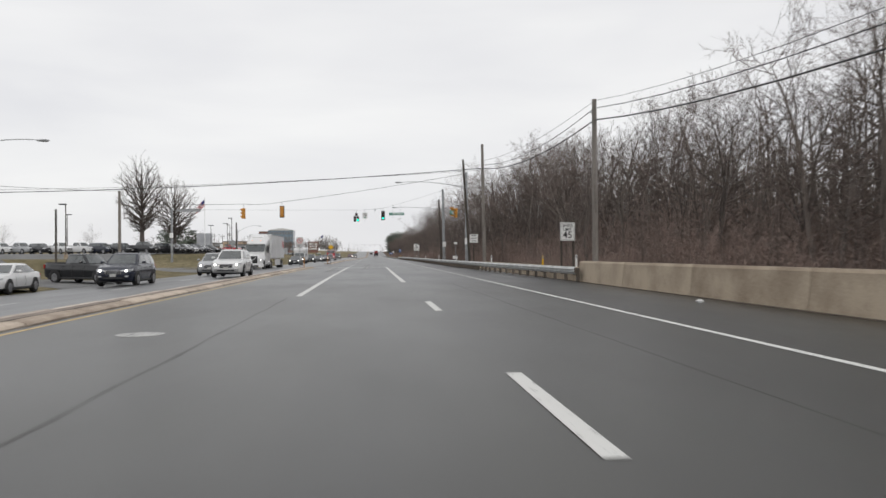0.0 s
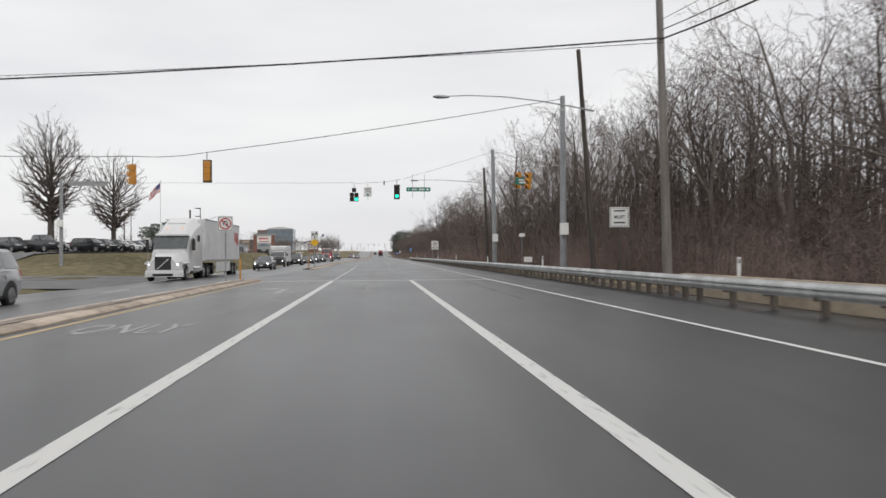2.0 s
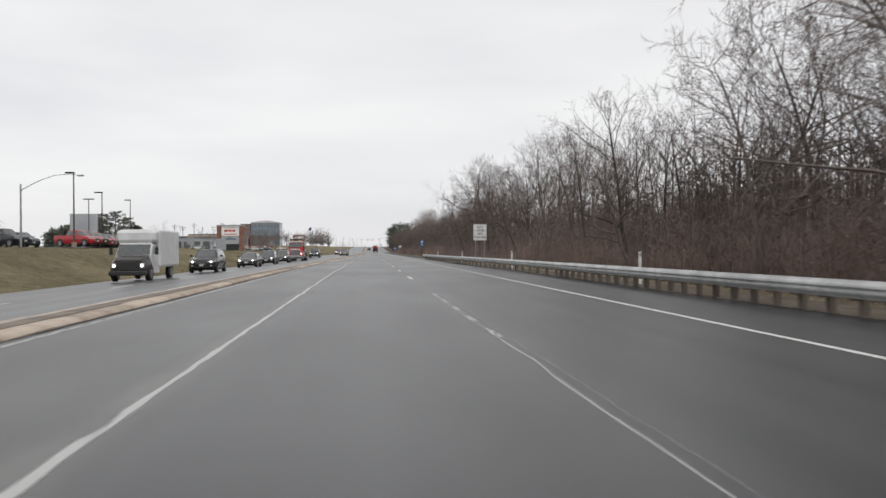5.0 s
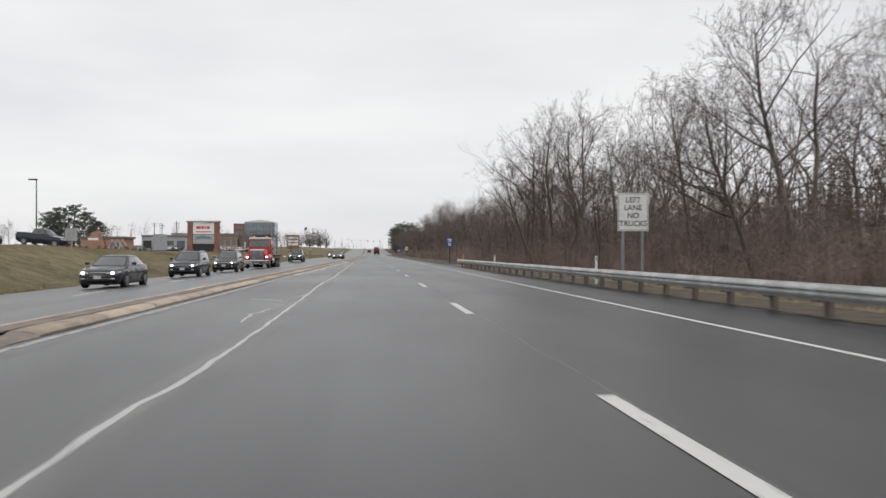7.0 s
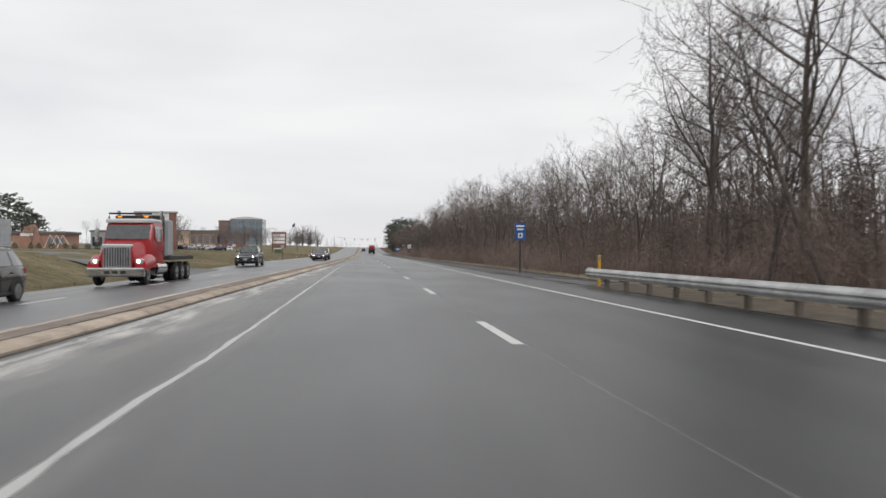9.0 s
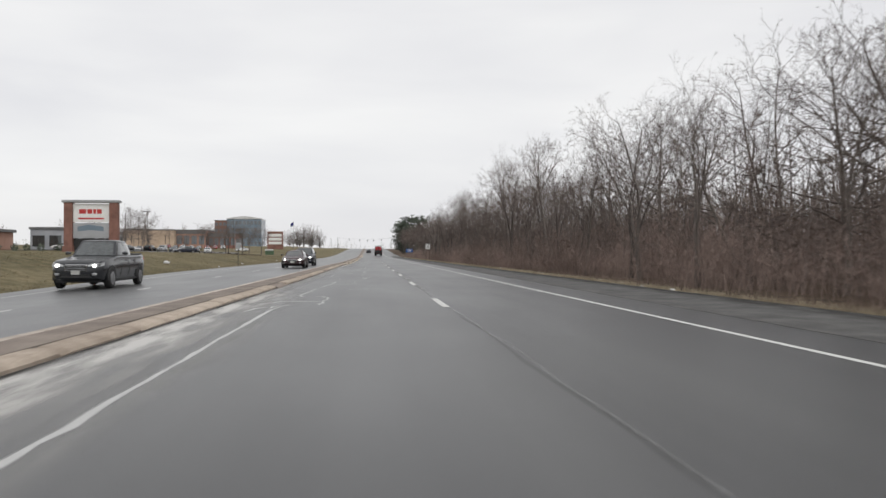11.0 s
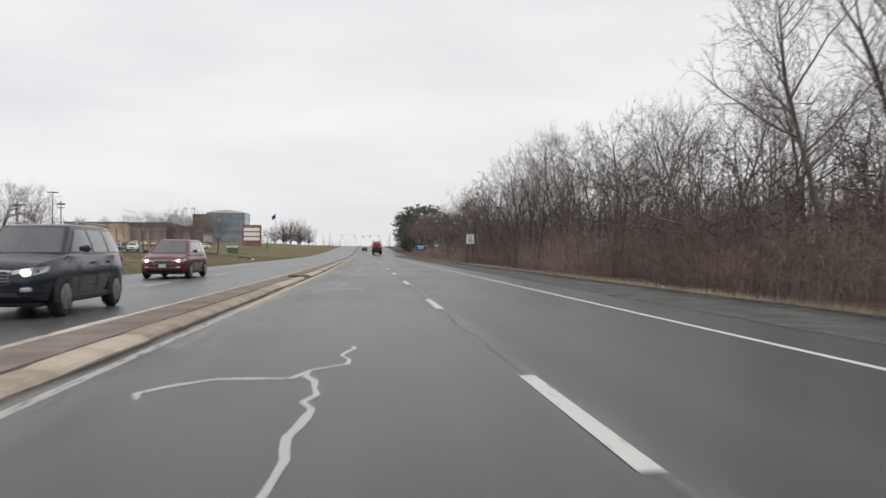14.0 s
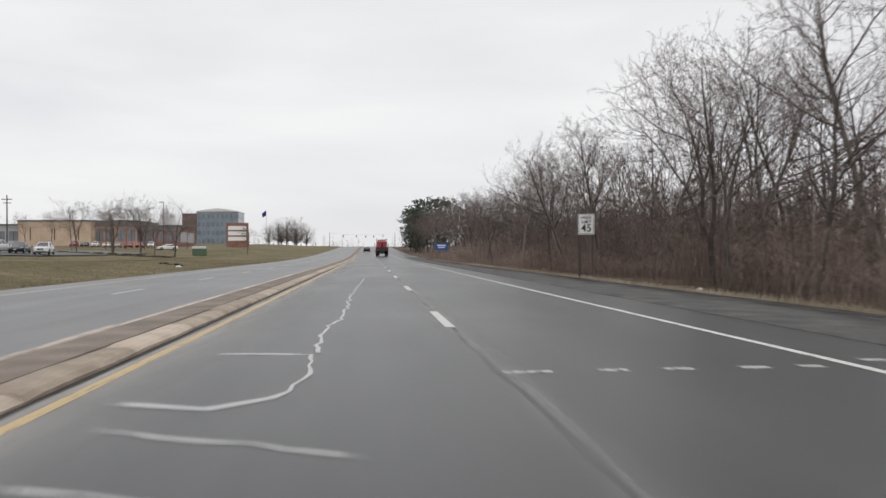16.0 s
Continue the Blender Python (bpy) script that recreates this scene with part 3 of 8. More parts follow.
MARKS += [(x, 46.4, 0.21) for x in (-1.55, -1.13, -0.64, -0.11, 0.50, 1.16, 2.5, 3.15)] + [(1.25, 46.0, 0.30), (1.3, 45.75, 0.22), (3.7, 79.2, 0.5), (4.6, 79.3, 0.4)]
for x, y, w in MARKS:
    marking("worn_mark", strip(y, y + 0.18, 1, lambda q: x - w / 2, lambda q: x + w / 2, 0.004), "faded_line", "short scuffed paint mark")
# worn arrow in the turn lane
arrow = Build()
arrow.poly([(-3.05, 71.0, 0.005), (-2.82, 71.0, 0.005), (-2.82, 73.9, 0.005), (-2.92, 74.5, 0.005), (-3.30, 74.7, 0.005), (-3.30, 74.2, 0.005), (-3.08, 74.0, 0.005)])
arrow.poly([(-3.28, 73.4, 0.0055), (-3.28, 75.4, 0.0055), (-3.95, 74.5, 0.0055)])
marking("turn_arrow", arrow, "faded_line", "worn white turn arrow")
word = bpy.data.curves.new("painted_word", "FONT")
word.body, word.size, word.align_x, word.align_y = "ONLY", 0.75, "CENTER", "CENTER"
tmp = bpy.data.objects.new("painted_word", word)
word_mesh = bpy.data.meshes.new_from_object(tmp)
word_mesh.materials.clear()
word_mesh.materials.append(M["faded_line"])
bpy.data.objects.remove(tmp)
part("painted_word", word_mesh, None, road, "white painted word ONLY in the turn lane", at=pose(-3.8, 59.2, 0.005) @ Matrix.Diagonal((0.85, 3.2, 1, 1)))


def crack(points, width, material="crack", jag=0.10, seed=1, lift=0.0018, step=0.45, name="filled_crack", strength=1.7):
    """A wandering ribbon of crack filler through a few guide points."""
    r = random.Random(seed)
    b = Build()
    path, fade = [], []
    for (xa, ya), (xb, yb) in zip(points, points[1:]):
        n = max(1, int(math.hypot(xb - xa, yb - ya) / step))
        for i in range(n):
            u = i / n
            path.append((xa + (xb - xa) * u + r.gauss(0, jag), ya + (yb - ya) * u + r.gauss(0, jag * 0.6)))
    path.append(points[-1])
    for i, (x, y) in enumerate(path):
        xa, ya = path[max(0, i - 1)]
        xb, yb = path[min(len(path) - 1, i + 1)]
        d = Vector((xb - xa, yb - ya))
        d = d.normalized() if d.length > 1e-6 else Vector((0, 1))
        w = width * r.uniform(0.55, 1.15) * (1 + 1.9 * abs(d.x)) / 2
        w *= 1.5
        for u, k in ((-1, 0.0), (-0.35, 1.0), (0.35, 1.0), (1, 0.0)):
            b.v.append((x - d.y * w * u, y + d.x * w * u, road_z(y) + lift))
            fade.append(k * strength * (0.0 if i in (0, len(path) - 1) else r.uniform(0.7, 1.0)))
        if i:
            n = 4 * i
            b.f += [(n - 4 + j, n - 3 + j, n + 1 + j, n + j) for j in range(3)]
    me = b.mesh(name, M[material])
    me.attributes.new("film", "FLOAT", "POINT").data.foreach_set("value", fade)
    return part(name, me, None, road, "pale wandering crack in the asphalt" if material == "crack" else "dark seam in the asphalt")


crack([(-1.79, 84), (-1.76, 93), (-1.70, 100), (-1.68, 106), (-1.80, 128), (-1.90, 153.9), (-1.94, 155), (-1.82, 157), (-1.81, 161), (-1.83, 168), (-1.89, 174.5), (-1.92, 177), (-1.93, 181.5), (-1.80, 188),
       (-1.89, 195.7), (-1.93, 197), (-1.86, 199), (-1.86, 208), (-1.90, 222), (-1.92, 247), (-1.90, 250), (-1.72, 251.4)], 0.085, jag=0.012, seed=3, step=0.5, strength=1.8)
crack([(1.95, 110), (1.96, 180), (1.95, 420)], 0.05, jag=0.02, seed=5, step=1.5, lift=0.003, name="pale_seam", strength=0.22)
crack([(1.80, 84), (1.83, 130)], 0.045, jag=0.015, seed=6, step=0.9, strength=1.0)
crack([(-0.04, 70), (-0.08, 75), (-0.07, 84.5)], 0.06, jag=0.02, seed=7, step=0.7, strength=0.9)
crack([(-1.85, -20), (-1.88, 29)], 0.06, strength=0.45, material="grit", jag=0.015, seed=8, step=1.5, name="dark_seam")
crack([(1.90, 236), (1.86, 300), (1.88, 350), (1.86, 420)], 0.065, strength=0.35, material="grit", jag=0.02, seed=12, step=1.1, lift=0.0025, name="dark_seam")
crack([(3.8, -10), (3.75, 40)], 0.05, strength=0.4, material="grit", jag=0.015, seed=9, step=1.5, name="dark_seam")
crack([(4.1, 66), (4.2, 82)], 0.05, strength=0.9, material="grit", jag=0.03, seed=10, step=1.0, name="dark_seam")
# branching cracks of the left lane, stretch by stretch: start, bend, end and width
CRACKS_NEAR_SIGN = (
    (((-1.4, 150.4), (-0.9, 149.7), (0.3, 149.4)), 0.05),
    (((-2.9, 159.1), (-2.9, 159.6)), 0.08),
    (((-2.5, 159.7), (-2.3, 159.8)), 0.06),
    (((-2.2, 160.3), (-2.0, 160.5)), 0.06),
    (((-2.3, 162.8), (-2.4, 164.7), (-2.3, 165.3), (-2.2, 166.4)), 0.08),
    (((-2.3, 166.9), (-2.2, 167.3), (-1.9, 167.4)), 0.07),
    (((-3.2, 170.1), (-3.0, 169.7), (-2.4, 169.4), (-2.1, 168.9)), 0.06),
    (((-2.3, 170.9), (-1.9, 171.2), (-1.8, 172.4)), 0.06),
    (((-2.4, 188.1), (-2.3, 189.1), (-1.9, 188.4)), 0.06),
    (((-2.0, 180.4), (-2.0, 181.2), (-1.9, 181.6)), 0.05),
    (((-2.1, 199.5), (-1.8, 199.5)), 0.05),
)
CRACKS_FIRST = (
    (((-2.0, 250.1), (-2.0, 250.8), (-1.7, 251.4), (-1.9, 251.4)), 0.06),
    (((-2.4, 249.2), (-2.3, 250.4), (-2.0, 250.7)), 0.07),
    (((-2.4, 251.6), (-2.0, 252.8), (-1.0, 252.7), (-0.9, 253.4), (-0.9, 254.3), (-1.1, 254.9), (-1.3, 255.0)), 0.07),
    (((-1.0, 251.3), (-1.0, 251.7), (-0.9, 252.7)), 0.09),
    (((-1.7, 254.8), (-1.8, 255.7), (-1.6, 258.1)), 0.07),
    (((-1.6, 258.1), (-1.7, 258.9), (-1.5, 259.6)), 0.09),
    (((-1.6, 260.7), (-1.3, 263.1), (-1.1, 263.8), (-0.4, 264.1), (-0.3, 264.4), (-0.5, 264.7)), 0.07),
    (((-1.2, 264.1), (-1.3, 264.7), (-1.2, 266.5)), 0.08),
    (((-0.7, 258.9), (-0.4, 259.4), (0.8, 259.7)), 0.04),
    (((-1.15, 268.9), (-1.18, 269.4), (-1.15, 270.4)), 0.06),
    (((-0.5, 266.2), (-0.4, 267.0)), 0.06),
    (((0.0, 269.3), (0.0, 270.9), (-0.1, 271.6), (0.0, 271.8), (0.5, 272.0)), 0.08),
)
CRACKS_MIDDLE = (
    (((-1.8, 273.2), (-1.8, 276.2), (-1.6, 277.0)), 0.07),
    (((-0.8, 277.9), (-0.5, 277.5), (0.0, 276.6), (-0.1, 276.1)), 0.06),
    (((-0.3, 277.3), (0.9, 277.9)), 0.035),
    (((-1.1, 278.9), (-0.8, 280.8)), 0.06),
    (((-0.2, 280.5), (0.0, 281.7), (-0.2, 283.3), (-0.2, 284.5), (-0.1, 285.4), (-0.2, 286.3)), 0.085),
    (((-1.6, 286.8), (-1.6, 288.1), (-1.0, 288.6), (-0.2, 288.8)), 0.06),
    (((-1.2, 287.6), (-0.5, 287.8)), 0.05),
    (((-1.8, 290.5), (-0.6, 291.0), (-0.7, 292.0), (-0.4, 292.8)), 0.07),
    (((-0.4, 292.8), (0.9, 292.5)), 0.035),
    (((-0.3, 293.8), (-0.5, 294.2), (-0.4, 295.9), (-0.1, 296.9), (-0.2, 298.9), (-0.1, 301.6), (-0.2, 303.0)), 0.085),
    (((-0.4, 295.9), (-0.1, 295.5), (1.2, 295.6)), 0.035),
    (((-1.5, 301.4), (-1.6, 301.8), (-1.1, 302.5), (-0.4, 302.5), (-0.2, 303.0), (0.1, 303.4), (0.15, 305.1)), 0.07),
)
CRACKS_LAST = (
    (((-1.2, 317.8), (-1.1, 319.3), (-0.6, 320.4), (0.5, 320.6)), 0.06),
    (((-0.6, 322.9), (-0.3, 324.4)), 0.09),
    (((-1.1, 324.5), (-1.1, 324.9), (-0.9, 325.1), (0.0, 324.7)), 0.07),
    (((-1.1, 325.2), (-0.9, 326.1), (-1.5, 326.5)), 0.06),
    (((-1.1, 326.4), (-0.8, 327.0), (0.8, 327.3), (1.2, 327.7), (0.3, 327.9)), 0.05),
    (((0.7, 328.4), (0.1, 328.7), (-0.4, 329.6), (-0.3, 330.9), (-1.6, 331.4)), 0.055),
    (((-0.2, 332.7), (-0.4, 334.3)), 0.08),
    (((-0.4, 334.6), (-0.4, 335.9), (-0.3, 336.4), (0.3, 336.2), (0.7, 335.5), (1.0, 335.7)), 0.075),
)
CRACKS_END = (
    (((-1.6, 335.1), (-1.1, 335.3), (-0.4, 334.6)), 0.06),
    (((-1.3, 334.7), (-0.4, 334.5)), 0.05),
    (((-0.35, 336.5), (-0.3, 337.7), (-0.6, 338.6), (-1.4, 338.6)), 0.07),
    (((-0.3, 336.6), (0.6, 336.4)), 0.045),
    (((-1.4, 339.7), (0.3, 339.0)), 0.04),
    (((-1.3, 341.0), (0.6, 340.0)), 0.035),
    (((-1.6, 342.0), (-0.6, 341.6), (-0.2, 342.0), (0.0, 343.3), (-0.1, 344.8), (-1.3, 345.0)), 0.07),
    (((0.0, 344.8), (-0.1, 347.3), (0.1, 350.6), (0.1, 357.8), (0.4, 372.0)), 0.08),
)
early = len(CRACKS_NEAR_SIGN + CRACKS_FIRST)
for seed, (pts, width) in enumerate(CRACKS_NEAR_SIGN + CRACKS_FIRST + CRACKS_MIDDLE + CRACKS_LAST + CRACKS_END):
    crack(pts, width * (0.78 if seed < early else 0.66), seed=40 + seed, jag=0.03, step=0.3, lift=0.0020 + 0.00004 * seed, strength=2.6 if seed < early else 2.3)
# pale film of dried salt, with painted sheen, beside the median kerb, and salt round the seams, thinning outwards


def film(name, y0, y1, inner, width, strength, label, material="film"):
    b, fade = Build(), []
    n = int((y1 - y0) / 1.0)
    for i in range(n + 1):
        y = y0 + (y1 - y0) * i / n
        w = width * (0.8 + 0.45 * noise.noise((y * 0.11, 2, 0)) + 0.2 * noise.noise((y * 0.7, 4, 0)))
        end = smooth01(i / 8) * smooth01((n - i) / 8)
        for u, k in ((0.0, 1.0), (0.25, 0.85), (0.6, 0.35), (1.0, 0.0)):
            b.v.append((inner(y) + w * u, y, road_z(y) + {"grit": 0.0058, "salt_haze": 0.0030}.get(material, 0.0014)))
            fade.append(k * strength * end)
        if i:
            q = 4 * i
            b.f += [(q - 4 + j, q - 3 + j, q + 1 + j, q + j) for j in range(3)]
    me = b.mesh(name, M[material])
    layer = me.attributes.new("film", "FLOAT", "POINT")
    layer.data.foreach_set("value", fade)
    return part(name, me, None, road, label)


# this stretch also paints the wet road's bright sheen along the median
film("salt_film", 186, 262, lambda y: median_x(y) + 0.02, 2.2, 1.7, "pale film of dried road salt and painted wet sheen")
film("salt_film", 250, 310, lambda y: median_x(y) + 0.02, 1.0, 1.0, "pale film of dried road salt and painted wet sheen", "salt_haze")
film("salt_film", 298, 440, lambda y: median_x(y) + 0.02, 1.5, 1.15, "pale film of dried road salt and painted wet sheen", "salt_haze")
film("salt_film", 126, 196, lambda y: median_x(y) + 0.02, 0.7, 0.9, "pale film of dried road salt and painted wet sheen", "salt_haze")
# narrow dark strip painting the shade of the crevice under the kerb
film("gutter_grit", 114, 400, lambda y: median_x(y) + 0.005, 0.17, 2.6, "dark line painted for the shaded crevice at the kerb foot", "grit")
for x0, y0, y1, w, k in ((-1.86, 100, 255, 0.45, 0.5), (-1.86, 100, 255, -0.35, 0.5), (1.95, 255, 400, 0.4, 0.35), (1.95, 255, 400, -0.4, 0.35), (0.0, 66, 110, 0.5, 0.35), (0.0, 66, 110, -0.6, 0.35), (-2.9, 60, 84, 0.9, 0.35), (5.7, 60, 110, 0.8, 0.25)):
    film("salt_film", y0, y1, lambda y: x0, w, k, "pale film of dried road salt and painted wet sheen")
film("shoulder_grit", 214, 460, lambda y: 9.89, -1.5, 1.5, "dark grit along the edge of the shoulder", "grit")
film("shoulder_grit", 70, 240, lambda y: along(RAIL, y) + 0.1, -1.1, 0.9, "dark grit along the guard rail", "grit")
manhole = Build()
manhole.tube([(-3.05, 18.6, 0.0), (-3.05, 18.6, 0.006)], [0.36, 0.36], 24)
marking("manhole_cover", manhole, "faded_line", "pale round utility cover")

# ---- median ----


def median(y0, y1, number):
    """Raised median: fill between two rows of kerb stones."""
    top = thing("median_%d" % number, Matrix(), "raised median with brown fill between concrete kerbs", "median", kind="structure")
    b = strip(y0 + 0.2, y1 - 0.2, 2, lambda y: far_kerb_x(y) + 0.14, lambda y: median_x(y) - 0.34, 0.092)
    part("median_fill", b, "median", top, "brown gritty median fill")
    joint = strip(y0 + 0.2, y1 - 0.2, 0.8, lambda y: median_x(y) - 0.42 + 0.02 * noise.noise((y * 0.9, 2, 0)), lambda y: median_x(y) - 0.355, 0.098)
    part("fill_joint", joint, "dirt", top, "dark joint between the fill and the kerb")
    for width, x_of, mat, name in ((0.36, lambda y: median_x(y) - 0.18, "kerb", "kerb_stone"), (0.16, lambda y: far_kerb_x(y) + 0.08, "kerb_top", "kerb_stone")):
        shared = []
        for kind in range(4):
            k = Build()
            if width > 0.3:
                prof = [(-width / 2, -0.05), (width / 2, -0.05), (width / 2, 0.035), (width / 2 - 0.05, 0.075), (width / 2 - 0.12, 0.096), (-width / 2 + 0.02, 0.106), (-width / 2, 0.095)]
            else:
                prof = [(-width / 2, -0.05), (width / 2, -0.05), (width / 2, 0.07), (width / 2 - 0.03, 0.102), (-width / 2 + 0.02, 0.106), (-width / 2, 0.095)]
            rr = random.Random(kind + int(width * 100))
            rings = []
            for s in (0.0, 0.3, 1.2, 2.1, 2.97, 3.0):
                jit = rr.uniform(-0.012, 0.012)
                cut = 0.03 if s in (0.0, 3.0) else 0.0
                rings.append([(x * (1 - cut) + jit, s, z - (cut * 0.6 if z > 0 else 0) + (rr.uniform(-0.008, 0.005) if z > 0 else 0)) for x, z in prof])
            shared.append(k.loft(rings).mesh(name, M[mat]))
        y, i = y0, 0
        while y < y1 - 0.5:
            if not (mat == "kerb" and number == 2 and i in (15, 49, 57, 72)):
                skew = math.degrees(math.atan2(x_of(y) - x_of(y + 3), 3.0))
                slope = math.degrees(math.atan2(road_z(y + 3) - road_z(y), 3))
                part(name, shared[(i * 7 + i // 3) % 4], None, top, at=pose(x_of(y), y, road_z(y) + rr.uniform(-0.012, 0.008), slope, rr.uniform(-1.5, 1.5), skew + rr.uniform(-0.25, 0.25)))
            else:
                gap = Build()
                rings = []
                for s in range(7):
                    rings.append([(x + rr.uniform(-0.05, 0.05), s * 0.5, z) for x, z in ((-0.2, 0), (0.28, 0), (0.12, 0.04 + rr.uniform(0, 0.03)), (-0.1, 0.085 + rr.uniform(-0.02, 0.02)))])
                part("crumbled_kerb", gap.loft(rings), "dirt" if i == 72 else "median", top, "crumbled kerb filled with dirt", at=pose(x_of(y), y, road_z(y)))
            y += 3.02
            i += 1
    return top


median(-40, 81.5, 1)
median(112.5, 520, 2)
solid("median_3", strip(520, 900, 6, far_kerb_x, median_x, 0.10), "median", "far end of the raised median", "median", kind="structure")
debris = Build()
dr = random.Random(5)
for k in range(24):
    x, y, s = -2.78 + dr.gauss(0, 0.11), 329.8 + dr.gauss(0, 0.30), dr.uniform(0.02, 0.06)
    debris.cbox(x - s, x + s, y - s * 1.6, y + s * 1.6, 0.085, 0.13 + s * 0.6, 0.01)
solid("kerb_rubble", debris, "dirt", "heap of dark dirt and crumbled kerb on the median", "rubble", kind="stuff")

solid("verge", strip(69.2, 219, 3, lambda y: along(RAIL, y) - 0.02 + 0.12 * noise.noise((y * 0.6, 8, 0)), lambda y: 9.95, 0.012), "verge", "brown soil and dry grass under the guard rail", "verge", kind="structure")

# ---- concrete barrier and guard rail ----
barrier = thing("concrete_barrier", Matrix(), "weathered tan concrete barrier along the shoulder", "barrier", kind="structure")
panel = Build().prism([(9.28, -0.2), (9.30, 0.10), (9.36, 0.80), (9.40, 0.87), (9.58, 0.87), (9.62, 0.83), (9.66, -0.2)], 0, 5.98).mesh("barrier_panel", M["concrete"])
for k in range(14):
    part("barrier_panel", panel, None, barrier, at=pose(0, 39.5 - 6 * (k + 1), 0))
part("barrier_panel", Build().prism([(9.28, -0.2), (9.30, 0.10), (9.33, 0.55), (9.36, 0.60), (9.58, 0.60), (9.66, -0.2)], 39.52, 69), "concrete", barrier, "lower concrete wall behind the guard rail")
gutter = strip(-60, 68, 3, lambda y: 9.05 + 0.1 * noise.noise((y, 0, 0)), lambda y: 9.3, 0.006)
marking("gutter_dirt", gutter, "dirt", "dark grit along the barrier")

solid("shoulder", strip(222, 480, 0.8, lambda y: 6.95 + 0.10 * noise.noise((y * 0.5, 3, 0)) + 0.06 * noise.noise((y * 2.1, 5, 0)) + 2.0 * (1 - smooth01((y - 222) / 12.0)), lambda y: 9.9, 0.005), "gravel", "dark gravel shoulder between the asphalt and the grass", "shoulder", kind="structure")

rail = thing("guard_rail", Matrix(), "galvanised steel guard rail on weathered posts", "guard rail", kind="structure")
W_BEAM = [(0.0, 0.0), (-0.012, 0.03), (-0.055, 0.06), (-0.08, 0.09), (-0.08, 0.12), (-0.045, 0.14), (-0.015, 0.155), (-0.045, 0.17), (-0.08, 0.19), (-0.08, 0.22), (-0.055, 0.25), (-0.012, 0.28), (0.0, 0.31)]
beam = Build()
outline = W_BEAM + [(x + 0.010, z) for x, z in reversed(W_BEAM)]
beam_mesh = beam.prism(outline, -0.02, 3.83).mesh("rail_panel", M["galv"], True, 50)
post_mesh = Build().cbox(-0.065, 0.065, -0.07, 0.07, -0.3, 0.66, 0.015).mesh("post", M["post_wood"])
block_mesh = Build().cbox(-0.08, 0.06, -0.065, 0.065, 0.36, 0.67, 0.012).mesh("spacer_block", M["post_wood"])
RAIL_Z = 0.33
y, i = 38.6, 0
while y < 216:
    xa, xb = along(RAIL, y), along(RAIL, y + 3.81)
    part("rail_panel", beam_mesh, None, rail, at=pose(xa - 0.14, y, RAIL_Z, 0, 0, math.degrees(math.atan2(xa - xb, 3.81))))
    for s in (0.4, 1.35, 2.3, 3.25) if 62 < y < 138 else (0.4, 2.3):
        part("post", post_mesh, None, rail, at=pose(along(RAIL, y + s) + 0.09, y + s, -0.07, rng.uniform(-1.5, 1.5), rng.uniform(-2, 2), rng.uniform(-6, 6)))
        part("spacer_block", block_mesh, None, rail, at=pose(along(RAIL, y + s) - 0.06, y + s, -0.07))
    y += 3.81
    i += 1
end = Build()
for k in range(7):
    a = -math.pi / 2 + math.pi * k / 6
    end.v += [(7.62 + 0.16 * math.cos(a) + 0.05, y + 0.10 + 0.10 * math.sin(a), RAIL_Z - 0.01), (7.62 + 0.16 * math.cos(a) + 0.05, y + 0.10 + 0.10 * math.sin(a), RAIL_Z + 0.33)]
    if k:
        end.f.append((2 * k - 2, 2 * k, 2 * k + 1, 2 * k - 1))
part("end_terminal", end, "galv", rail, "rounded steel end piece")


def delineator(x, y, h, colour="sign_white"):
    top = thing("delineator_post", pose(x, y, land_z(x, y)), "thin %s marker post behind the guard rail" % ("white" if colour == "sign_white" else "yellow"), "marker post", "marker posts")
    part("stake", Build().cbox(-0.05, 0.05, -0.02, 0.02, -0.2, h, 0.01), colour, top)
    part("reflector", Build().box(-0.035, 0.035, -0.026, -0.021, h - 0.16, h - 0.04), "sign_grey", top)


W, Y = "sign_white", "sign_yellow"
for x, y, h, c in ((9.75, 41.5, 1.2, W), (9.75, 48.6, 1.15, Y), (9.5, 65.5, 1.15, W), (9.3, 88.5, 1.15, W), (9.2, 109.0, 1.15, W), (9.1, 133, 1.15, W), (8.9, 155.7, 1.15, W), (8.5, 178.5, 1.12, W), (8.35, 202, 1.12, W), (8.1, 217.9, 1.15, Y)):
    delineator(x, y, h, c)

# ---- poles and cables ----


def pole(x, y, top_z, mat, label, r0=0.15, r1=0.10, lean=(0, 0), name="utility_pole"):
    z = land_z(x, y)
    ob = thing(name, pose(x, y, z), label, "utility pole", "roadside poles")
    h = top_z - z
    part("shaft", Build().tube([(0, 0, -0.4), (lean[0] * 0.5, lean[1] * 0.5, h * 0.5), (lean[0], lean[1], h)], [r0, (r0 + r1) / 2, r1], 12), mat, ob, smooth=True)
    return ob, h


